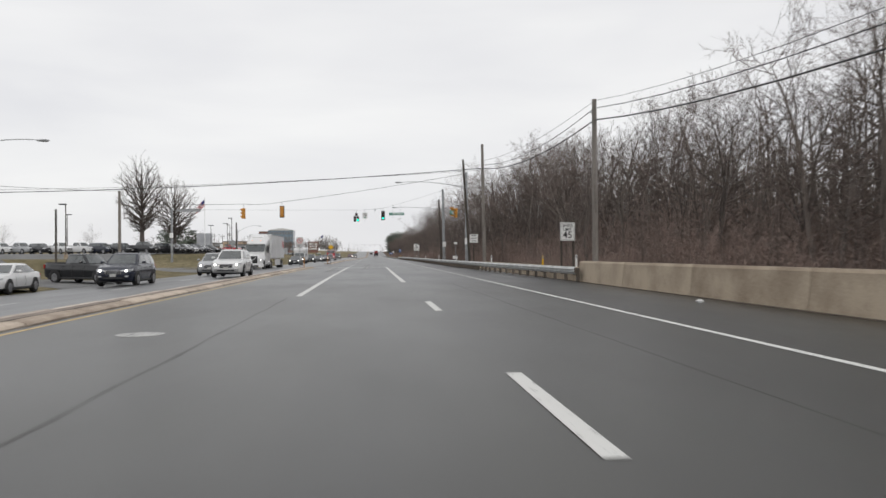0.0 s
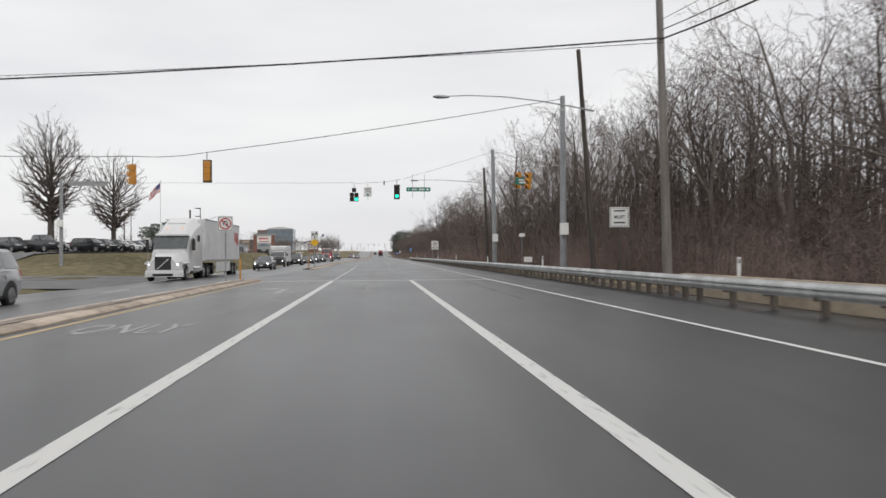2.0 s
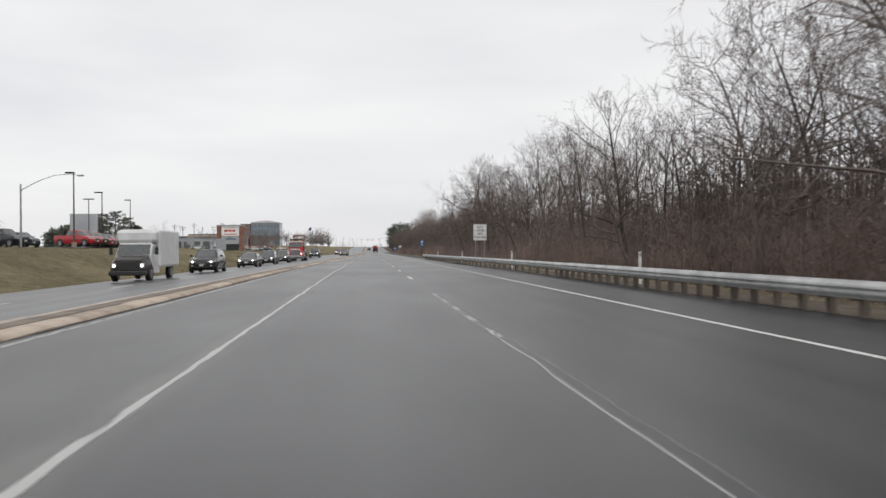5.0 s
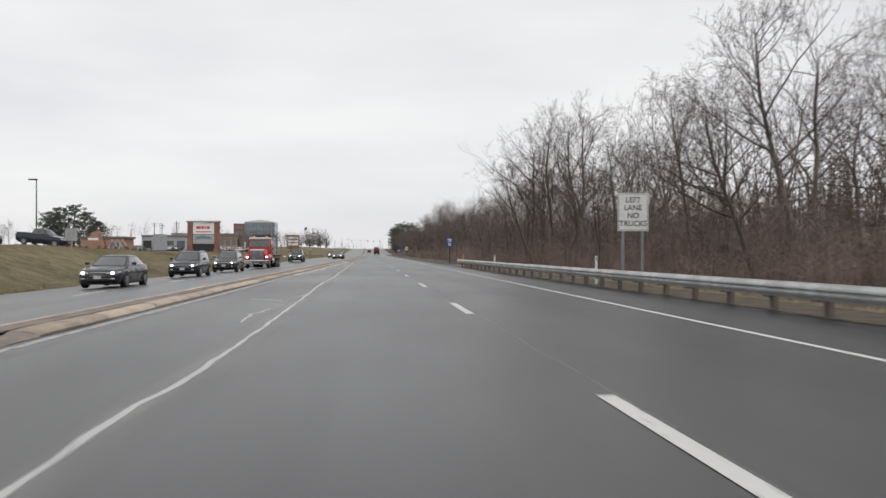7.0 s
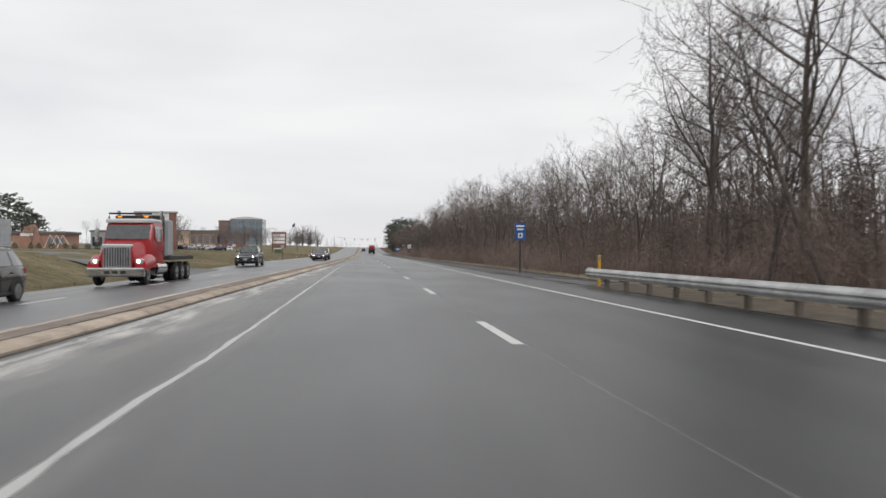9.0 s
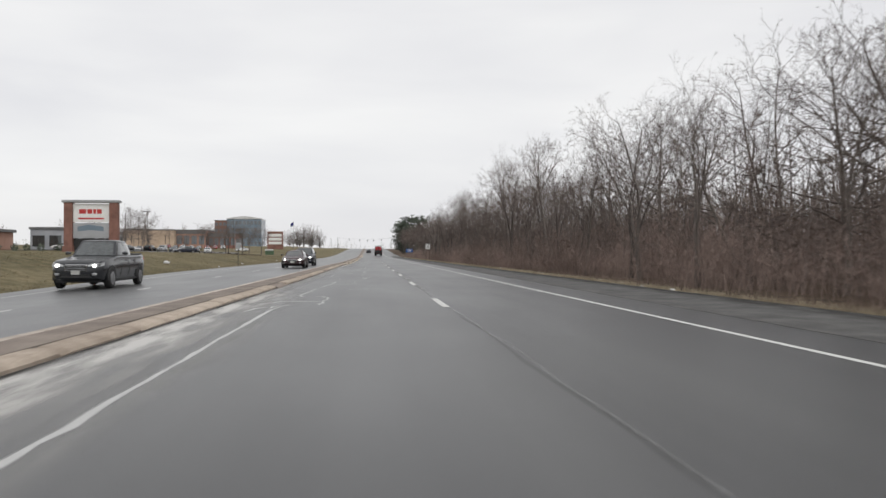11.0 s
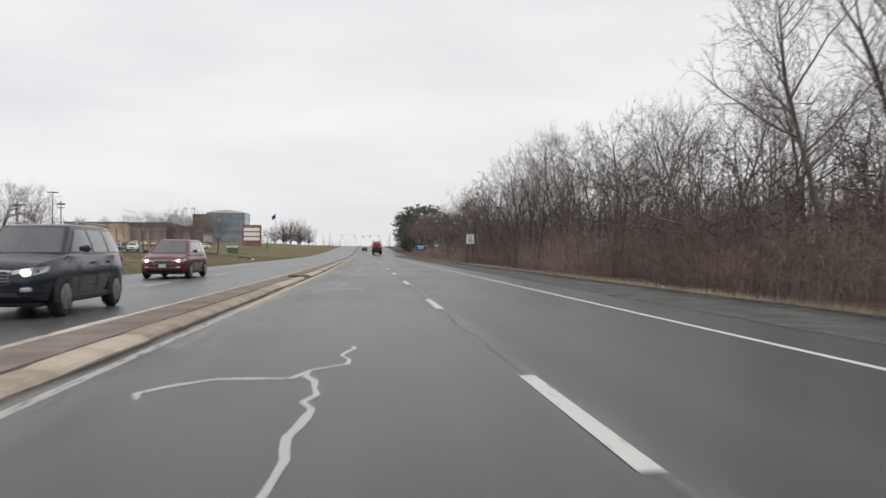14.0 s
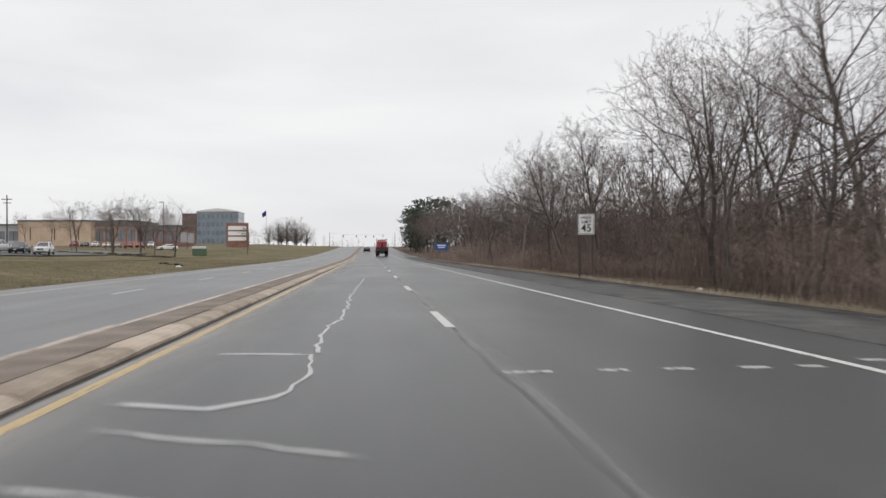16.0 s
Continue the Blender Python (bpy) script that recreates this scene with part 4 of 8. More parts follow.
def lamp_arm(ob, h, reach, mat="pole_steel", rise=0.6, head=0.65):
    """A curved bracket with a flat street-light head, reaching along x."""
    s = 1 if reach > 0 else -1
    a = abs(reach)
    pts = [(s * a * u, 0, h + rise * math.sin(u * math.pi * 0.62)) for u in (0, 0.15, 0.35, 0.6, 0.85, 1.0)]
    part("bracket_arm", Build().tube(pts, [0.036, 0.032, 0.028, 0.024, 0.022, 0.020], 8), mat, ob, smooth=True)
    xe, ze = pts[-1][0], pts[-1][2]
    hd = Build().loft([[(xe + s * u, w * math.cos(t), ze - 0.03 + hh * math.sin(t)) for t in [2 * math.pi * k / 10 for k in range(10)]] for u, w, hh in ((-0.05, 0.05, 0.04), (0.15, 0.11, 0.07), (head * 0.7, 0.14, 0.08), (head, 0.05, 0.03))])
    part("lamp_head", hd, "sign_grey", ob, "grey street-light head", smooth=True)


def meter_box(ob, z, side=-1):
    part("control_box", Build().cbox(-0.22, 0.22, side * 0.20 - 0.14, side * 0.20 + 0.14, z - 0.32, z + 0.32, 0.02), "sign_white", ob, "pale metal control box")


pA, hA = pole(10.9, 42.4, 8.42, "pole_wood", "weathered grey wooden utility pole behind the barrier", 0.15, 0.11)
for zz in (7.9, 7.4):
    part("insulator", Build().tube([(-0.14, 0, zz), (-0.22, 0, zz)], [0.05, 0.035], 8), "sign_grey", pA)
pB, hB = pole(9.8, 71.2, 10.37, "pole_wood", "weathered grey wooden utility pole beside the guard rail", 0.16, 0.11, (-0.08, 0.5))
pC, hC = pole(9.6, 79.2, 10.04, "pole_dark", "dark leaning wooden pole with a street-light arm", 0.13, 0.09, (-0.6, 0.3))
lamp_arm(pC, 7.4, -6.3)
pD, hD = pole(10.34, 88.0, 9.75, "pole_steel", "grey steel signal pole with a control box", 0.20, 0.13, name="signal_pole")
meter_box(pD, 2.6)
pE, hE = pole(10.05, 110.7, 9.85, "pole_steel", "grey steel signal pole with a control box", 0.20, 0.14, (-0.15, 0), name="signal_pole")
meter_box(pE, 2.6)
for o, h in ((pD, 9.0), (pE, 9.2)):
    part("steel_band", Build().tube([(-0.01, 0, h), (-0.01, 0, h + 0.12)], [0.18, 0.18], 12), "galv", o)
pF, hF = pole(10.1, 114.6, 8.75, "pole_dark", "dark leaning wooden pole with a street-light arm", 0.14, 0.10, (-0.4, 0))
lamp_arm(pF, 7.45, -6.2, rise=0.3)
pL, hL = pole(-25.3, 90.0, 7.95, "pole_wood", "grey wooden pole with a bent street-light arm", 0.17, 0.13)
lamp_arm(pL, 7.2, 2.4, rise=1.1, head=0.5)
pM, hM = pole(-26.3, 115.4, 7.62, "pole_steel", "grey signal pole carrying a street sign blade", 0.17, 0.12, name="signal_pole")
part("sign_arm", Build().tube([(0, 0, hM - 0.25), (3.9, 0, hM - 0.2)], [0.04, 0.035], 8), "pole_steel", pM)
part("sign_blade", Build().cbox(0.6, 3.8, -0.02, 0.02, hM - 0.45, hM - 0.05, 0.01), "sign_grey", pM, "grey street sign blade")
meter_box(pM, 3.6)
pS, hS = pole(-23.7, 150.8, 7.15, "pole_dark", "dark wooden pole on the grass verge", 0.13, 0.11)
pT, hT = pole(-27.0, 172.0, 6.6, "pole_steel", "slender steel street lamp on the grass verge", 0.09, 0.06, name="street_lamp")
lamp_arm(pT, hT - 0.5, 4.3, rise=1.3, head=0.5)
pV, hV = pole(-21.8, 51.0, 8.0, "pole_steel", "slender steel street lamp beyond the driveway", 0.10, 0.07, name="street_lamp")
lamp_arm(pV, 7.4, 4.2, rise=0.5, head=0.6)
pU, hU = pole(-22.6, 66.5, 4.7, "pole_dark", "dark wooden pole on the grass", 0.08, 0.07)


def cable(name, a, b2, sag, r, label, n=14):
    pts = []
    for i in range(n + 1):
        u = i / n
        p = Vector(a).lerp(Vector(b2), u)
        pts.append((p.x, p.y, p.z - sag * 4 * u * (1 - u)))
    return solid(name, Build().tube(pts, [r] * (n + 1), 5), "wire", label, "cable", "overhead cables", smooth=True)


for za, zb, r, sag in ((8.0, 8.95, 0.018, 0.7), (7.45, 8.65, 0.030, 0.7), (8.35, 9.3, 0.010, 0.5)):
    cable("power_cable", (10.9, 42.4, za), (9.75, 71.5, zb - 0.3), sag, r, "black power cable sagging between wooden poles")
    cable("power_cable", (10.9, 42.4, za), (12.6, -14, za - 0.8), 1.75, r, "black power cable sagging between wooden poles")
for za, zb, r, sag in ((8.35, 7.6, 0.030, 1.45), (8.2, 7.7, 0.012, 1.2)):
    cable("power_cable", (9.75, 71.4, za), (-75, 78, zb), sag, r, "black power cable hung across the highway")
cable("power_cable", (-25.3, 90, 7.9), (-60, 60, 9.5), 0.7, 0.018, "black power cable leading away over the grass")


def strung(name, pts, r, label, sag=0.12):
    """A wire pulled down at the points where things hang from it."""
    fine = []
    for a, b2 in zip(pts, pts[1:]):
        for i in range(6):
            u = i / 6
            p = Vector(a).lerp(Vector(b2), u)
            fine.append((p.x, p.y, p.z - sag * 4 * u * (1 - u)))
    fine.append(pts[-1])
    return solid(name, Build().tube(fine, [r] * len(fine), 5), "wire", label, "cable", "overhead cables", smooth=True)


strung("span_wire", [(10.3, 88.0, 9.6), (-8.75, 89.1, 6.72), (-12.67, 89.3, 6.52), (-25.3, 90.0, 6.75)], 0.018, "steel span wire holding traffic signals")
strung("span_wire", [(9.9, 110.7, 9.7), (3.8, 111.7, 7.9), (2.01, 111.8, 7.42), (-0.4, 111.85, 7.2), (-1.53, 111.7, 7.17), (-26.3, 115.4, 7.5)], 0.010, "steel span wire holding traffic signals", 0.06)
strung("span_wire", [(10.34, 88.0, 9.6), (10.15, 96.6, 6.95), (10.05, 98.0, 7.05), (10.0, 99.4, 7.25), (10.0, 110.7, 9.6)], 0.015, "steel span wire holding traffic signals", 0.05)


# ---- traffic signals ----


def signal_head(m, label, sections, facing, plate=True, lit=None):
    """A hanging signal: housings with hoods and lenses; facing -1 shows the lenses to the driven lanes. sections: (x, z) of each lens."""
    ob = thing("traffic_signal", m, label, "traffic signal", "traffic signals")
    body = "signal_dark" if plate == "dark" else "signal_yellow"
    for k, (x, z) in enumerate(sections):
        part("housing", Build().cbox(x - 0.17, x + 0.17, -0.12, 0.12, z - 0.175, z + 0.175, 0.03), body, ob)
        hood = Build()
        for j in range(13):
            a = math.pi * (-0.2 + 1.4 * j / 12)
            c, s = math.cos(a) * 0.155, math.sin(a) * 0.155
            hood.v += [(x + c, facing * 0.12, z + s), (x + c * 1.02, facing * (0.34 if 2 < j < 10 else 0.24), z + s * 0.98)]
            if j:
                hood.f.append((2 * j - 2, 2 * j - 1, 2 * j + 1, 2 * j))
        part("hood", hood, body, ob)
        lens = "lens_green" if lit == k else "lens_dark"
        part("lens", Build().tube([(x, facing * 0.115, z), (x, facing * 0.135, z)], [0.145, 0.13], 16), lens, ob, "lit green lens" if lit == k else "")
    if plate:
        x0, x1 = min(s[0] for s in sections) - 0.24, max(s[0] for s in sections) + 0.24
        z0, z1 = min(s[1] for s in sections) - 0.25, max(s[1] for s in sections) + 0.25
        if len({s[0] for s in sections}) == 1:
            part("backplate", Build().box(x0, x1, 0.094, 0.106, z0, z1), "signal_dark", ob, "dark backplate")
    top = max(s[1] for s in sections)
    part("hanger", Build().tube([(sections[0][0], 0, top + 0.17), (sections[0][0], 0, top + 0.62)], [0.025, 0.025], 8), "pole_steel", ob)
    return ob


THREE = [(0, 0.36), (0, 0), (0, -0.36)]
signal_head(pose(2.01, 111.8, 6.43), "hanging traffic signal with the green light lit", THREE, -1, "dark", 2)
signal_head(pose(-1.53, 111.7, 6.16), "hanging five-light traffic signal with green lit", [(0, 0.40), (-0.19, 0), (-0.19, -0.36), (0.19, 0), (0.19, -0.36)], -1, "dark", 4)
signal_head(pose(-8.75, 89.1, 5.72), "yellow traffic signal seen from its back, dark backplate", THREE, 1, True)
signal_head(pose(-12.67, 89.3, 5.55) @ pose(0, 0, 0, 0, 0, 60), "yellow traffic signal turned towards the side street", THREE, 1, False)
signal_head(pose(10.15, 96.6, 5.95) @ pose(0, 0, 0, 0, 6, -62), "yellow traffic signal turned towards the side street", THREE, -1, False)
signal_head(pose(10.0, 99.4, 6.25) @ pose(0, 0, 0, 0, 6, -62), "yellow traffic signal turned towards the side street", THREE, -1, False)


def blank_bars(ob, x, z, w, h, y, material, rows):
    """Unreadable writing as plain bars: rows of (offset, relative width)."""
    for dz, ww in rows:
        part("bar", Build().box(x - w * ww / 2, x + w * ww / 2, y - 0.003, y, z + dz - h / 2, z + dz + h / 2), material, ob)


def lettering(ob, text, size, x, z, y, material="sign_black", name="lettering"):
    """Words set in the built-in font, facing the driven lanes."""
    cu = bpy.data.curves.new(name, "FONT")
    cu.body, cu.size, cu.align_x, cu.align_y, cu.extrude = text, size, "CENTER", "CENTER", 0.002
    cu.offset = size * 0.012
    tmp = bpy.data.objects.new(name, cu)
    me = bpy.data.meshes.new_from_object(tmp)
    me.materials.clear()
    me.materials.append(M[material])
    bpy.data.objects.remove(tmp)
    ob2 = new(name, me)
    ob2.parent = ob
    ob2.matrix_basis = pose(x, y, z, 90, 0, 0)
    return ob2


street = thing("street_name_sign", pose(3.8, 111.7, 6.63), "green street name sign with white lettering bars on the span wire", "street sign")
part("blade", Build().cbox(-1.0, 1.0, -0.02, 0.02, -0.17, 0.17, 0.01), "sign_green", street)
for x, w in ((-0.32, 0.42), (0.28, 0.50), (0.75, 0.22)):
    part("bar", Build().box(x - w / 2, x + w / 2, -0.025, -0.0215, -0.065, 0.065), "sign_white", street, "white lettering bar")
arr = Build().poly([(-0.90, -0.023, 0), (-0.76, -0.023, 0.10), (-0.76, -0.023, -0.10)])
part("arrow", arr, "sign_white", street)
for x in (-0.5, 0.5):
    part("hanger", Build().tube([(x, 0.03, -0.75), (x, 0.03, 1.25)], [0.018, 0.018], 6), "pole_steel", street)

yield_sign = thing("left_turn_sign", pose(-0.4, 111.85, 6.42), "white turn yield on green sign on the span wire", "traffic sign")
part("panel", Build().cbox(-0.32, 0.32, -0.012, 0.012, -0.40, 0.40, 0.01), "sign_white", yield_sign)
for txt, z, s in (("LEFT TURN", 0.28, 0.115), ("YIELD", 0.13, 0.14), ("ON GREEN", -0.02, 0.115)):
    words = txt.split()
    for k, wd in enumerate(words):
        lettering(yield_sign, wd, s, (k - (len(words) - 1) / 2) * 0.30, z, -0.0145)
part("green_disc", Build().tube([(0, -0.012, -0.23), (0, -0.017, -0.23)], [0.10, 0.10], 18), "sign_green", yield_sign)
part("hanger", Build().tube([(0, 0.02, -0.7), (0, 0.02, 0.78)], [0.018, 0.018], 6), "pole_steel", yield_sign)
cross_sign = thing("street_name_sign", pose(10.05, 98.0, 6.05) @ pose(0, 0, 0, 0, 6, -62), "green street name sign with white lettering bars between two signals", "street sign")
part("blade", Build().cbox(-0.85, 0.85, -0.02, 0.02, -0.24, 0.24, 0.01), "sign_green", cross_sign)
blank_bars(cross_sign, 0, 0, 1.3, 0.09, -0.022, "sign_white", ((0.09, 0.8), (-0.08, 0.65)))
cable("drop_wire", (10.05, 98.0, 6.25), (10.05, 98.0, 7.06), 0, 0.012, "short wire holding a street sign", 2)
wire_clip = solid("wire_damper", Build().tube([(0.95, 111.83, 7.38), (0.95, 111.83, 7.0)], [0.03, 0.06], 8), "signal_dark", "small dark fitting hung on the span wire", "wire fitting")


# ---- roadside signs ----


def road_sign(name, x, y, zc, w, h, label, posts=(0,), post_mat="post_wood", panel="sign_white", border=True, r=0.045, turn=0):
    z = land_z(x, y)
    ob = thing(name, pose(x, y, z) @ pose(0, 0, 0, 0, 0, turn), label, "road sign")
    c = zc - z
    part("panel", Build().cbox(-w / 2, w / 2, -0.012, 0.0, c - h / 2, c + h / 2, 0.008), panel, ob)
    if border:
        t, e = 0.018, 0.03
        for a in ((-w / 2 + e, w / 2 - e, c + h / 2 - e - t, c + h / 2 - e), (-w / 2 + e, w / 2 - e, c - h / 2 + e, c - h / 2 + e + t), (-w / 2 + e, -w / 2 + e + t, c - h / 2 + e + t, c + h / 2 - e - t), (w / 2 - e - t, w / 2 - e, c - h / 2 + e + t, c + h / 2 - e - t)):
            part("border", Build().box(a[0], a[1], -0.0155, -0.0125, a[2], a[3]), "sign_black", ob)
    for px in posts:
        part("post", Build().cbox(px - r, px + r, 0.004, 0.004 + 2 * r, -0.3, c + h / 2 - 0.05, 0.01), post_mat, ob)
    return ob, c


def speed_limit(x, y, zc, w, h):
    ob, c = road_sign("speed_limit_sign", x, y, zc, w, h, "white speed limit 45 sign on two wooden posts", (-w * 0.40, w * 0.40), post_mat="pole_dark")
    lettering(ob, "SPEED", h * 0.205, 0, c + h * 0.31, -0.0165)
    lettering(ob, "LIMIT", h * 0.205, 0, c + h * 0.11, -0.0165)
    lettering(ob, "45", h * 0.52, 0, c - h * 0.20, -0.0165)
    return ob


speed_limit(10.23, 45.0, 2.30, 0.76, 0.92)
speed_limit(10.36, 370.3, 2.40, 0.76, 0.92)
ls, c = road_sign("lane_rule_sign", 10.28, 179.5, 2.80, 1.24, 1.50, "white no trucks lane rule sign on two grey posts", (-0.40, 0.40), post_mat="pole_steel")
for txt, dz in (("LEFT", 0.47), ("LANE", 0.165), ("NO", -0.145), ("TRUCKS", -0.46)):
    lettering(ls, txt, 0.30, 0, c + dz, -0.0165)
rl, c = road_sign("right_lane_sign", 9.42, 75.2, 2.58, 0.76, 0.76, "white lane use sign with black lettering on a post", (0,), post_mat="pole_dark")
lettering(rl, "MUST", 0.17, 0, c, -0.0165)
blank_bars(rl, 0, c, 0.55, 0.055, -0.0135, "sign_black", ((0.24, 0.8), (-0.21, 0.8)))
bs, c = road_sign("blue_services_sign", 8.6, 234.4, 2.33, 0.62, 0.95, "blue services sign with white lettering bars on a post", (0,), post_mat="pole_dark", panel="sign_blue", border=False)
blank_bars(bs, 0, c, 0.5, 0.09, -0.0135, "sign_white", ((0.30, 0.9), (0.12, 0.7)))
part("symbol", Build().box(-0.13, 0.13, -0.0165, -0.0125, c - 0.36, c - 0.08), "sign_white", bs)
part("symbol_mark", Build().box(-0.05, 0.05, -0.020, -0.0167, c - 0.31, c - 0.13), "sign_blue", bs)
b3, c = road_sign("blue_guide_sign", 11.3, 451.6, 1.95, 1.9, 1.0, "low blue guide sign on two posts", (-0.7, 0.7), panel="sign_blue", border=False)
blank_bars(b3, 0, c, 1.5, 0.14, -0.0135, "sign_white", ((0.22, 0.9), (-0.08, 0.7)))
road_sign("small_sign", 10.6, 101.5, 2.55, 0.4, 0.24, "small pale plate on a thin post", (0,), post_mat="pole_steel", border=False, r=0.022)
road_sign("low_sign", 9.95, 96.0, 0.85, 0.62, 0.34, "low pale plate standing in the brush", (0,), post_mat="pole_steel", border=False, r=0.03, turn=20)
ut, c = road_sign("no_u_turn_sign", -6.15, 80.2, 2.55, 0.64, 0.64, "white no u-turn sign on a post on the median", (0,), post_mat="pole_steel", r=0.03)
ring = Build()
for k in range(24):
    a, b2 = 2 * math.pi * k / 24, 2 * math.pi * (k + 1) / 24
    ring.poly([(0.25 * math.cos(a), -0.019, c + 0.25 * math.sin(a)), (0.25 * math.cos(b2), -0.019, c + 0.25 * math.sin(b2)), (0.20 * math.cos(b2), -0.019, c + 0.20 * math.sin(b2)), (0.20 * math.cos(a), -0.019, c + 0.20 * math.sin(a))])
part("ring", ring, "sign_red", ut, "red prohibition ring")
part("slash", Build().poly([(-0.16, -0.020, c + 0.12), (-0.12, -0.020, c + 0.16), (0.16, -0.020, c - 0.12), (0.12, -0.020, c - 0.16)]), "sign_red", ut)
hook = Build().tube([(0.08, -0.018, c - 0.14), (0.08, -0.018, c + 0.04), (0.05, -0.018, c + 0.09), (0, -0.018, c + 0.11), (-0.05, -0.018, c + 0.09), (-0.08, -0.018, c + 0.04), (-0.08, -0.018, c - 0.06)], [0.022] * 7, 5)
part("arrow", hook, "sign_black", ut)
kl, c = road_sign("keep_right_sign", -5.25, 118.0, 2.95, 0.66, 0.80, "white keep-to-side arrow sign above a yellow diamond on the median", (0,), post_mat="pole_steel")
part("arrow", Build().tube([(0.02, -0.018, c - 0.26), (0.0, -0.018, c - 0.05), (0.12, -0.018, c + 0.08), (0.16, -0.018, c + 0.25)], [0.045] * 4, 6), "sign_black", kl)
part("arrow_head", Build().poly([(0.02, -0.021, c + 0.16), (0.17, -0.021, c + 0.32), (0.28, -0.021, c + 0.14)]), "sign_black", kl)
part("island_mark", Build().cbox(-0.22, -0.08, -0.017, -0.0125, c + 0.02, c + 0.20, 0.01), "sign_black", kl)
part("diamond", Build().poly([(0, -0.016, c - 0.98), (0.40, -0.016, c - 0.62), (0, -0.016, c - 0.26), (-0.40, -0.016, c - 0.62)]), "sign_yellow", kl, "plain yellow diamond plate")
for x, y in ((-6.0, 83.0), (-5.5, 114.6)):
    bollard = thing("marker_bollard", pose(x, y, 0.0), "thin yellow flexible marker at the median nose", "bollard", "median markers")
    part("stake", Build().tube([(0, 0, 0), (0, 0, 1.05)], [0.038, 0.034], 10), "signal_yellow", bollard, smooth=True)
    part("base", Build().tube([(0, 0, 0.0), (0, 0, 0.05)], [0.11, 0.09], 12), "trim", bollard)
bsgn, c = road_sign("sign_seen_from_behind", -25.9, 250, 2.5, 1.75, 2.0, "grey back of a road sign on two posts in the grass", (-0.6, 0.6), post_mat="pole_steel", panel="sign_grey", border=False)
dia = thing("diamond_sign", pose(-26, 160, land_z(-26, 160)), "grey back of a diamond sign on a post", "road sign")
part("panel", Build().loft([[(0, y, 1.3), (0.75, y, 2.05), (0, y, 2.8), (-0.75, y, 2.05)] for y in (0, 0.012)]), "sign_grey", dia)
part("post", Build().cbox(-0.04, 0.04, 0.014, 0.09, -0.3, 2.7, 0.01), "pole_steel", dia)
sm, c = road_sign("small_plate", -21, 122, 2.6, 0.45, 0.6, "small white plate on a post in the grass", (0,), post_mat="pole_steel", r=0.03)
st, c = road_sign("small_sign_from_behind", -11.5, 305, 1.9, 0.45, 0.5, "grey back of a small sign on a dark post", (0,), post_mat="pole_dark", panel="sign_grey", border=False, r=0.03)
road_sign("small_sign_from_behind", -22.8, 212, 2.6, 0.9, 0.95, "pale grey back of a small sign on a post", (0,), post_mat="pole_steel", panel="sign_grey", border=False, r=0.04)
for x, y, s in ((-15.5, 296, 0.28), (-14, 398, 0.22), (11.4, 300, 0.12), (11.0, 310, 0.09), (10.9, 286, 0.10), (-13.2, 318, 0.12), (10.8, 322, 0.07), (11.3, 283, 0.07), (10.4, 288.3, 0.08), (11.6, 285.7, 0.07), (11.5, 271, 0.09), (11.0, 266, 0.06), (10.1, 261, 0.09), (10.0, 257.8, 0.12), (-13.5, 352, 0.13), (11.2, 360, 0.12), (8.3, 24.5, 0.1), (-12.8, 303, 0.1)):
    r3 = random.Random(int(x * 10 + y))
    bagv = Build().loft([[(s * k * math.cos(a) * r3.uniform(0.7, 1.2), s * k * math.sin(a) * r3.uniform(0.7, 1.2), zz * s) for a in [math.pi * q / 3 for q in range(6)]] for zz, k in ((0, 0.8), (0.35, 1.0), (0.8, 0.5))])
    solid("litter_scrap", bagv, "stone", "scrap of white litter lying on the grass verge", "litter", "roadside litter", at=pose(x, y, land_z(x, y) if abs(x) > 9.95 else 0.0))
stick = solid("fallen_stick", Build().tube([(8.4, 17.6, 0.03), (8.75, 17.9, 0.035), (9.05, 17.8, 0.03)], [0.02, 0.025, 0.012], 6), "post_wood", "dark stick lying on the shoulder", "stick")

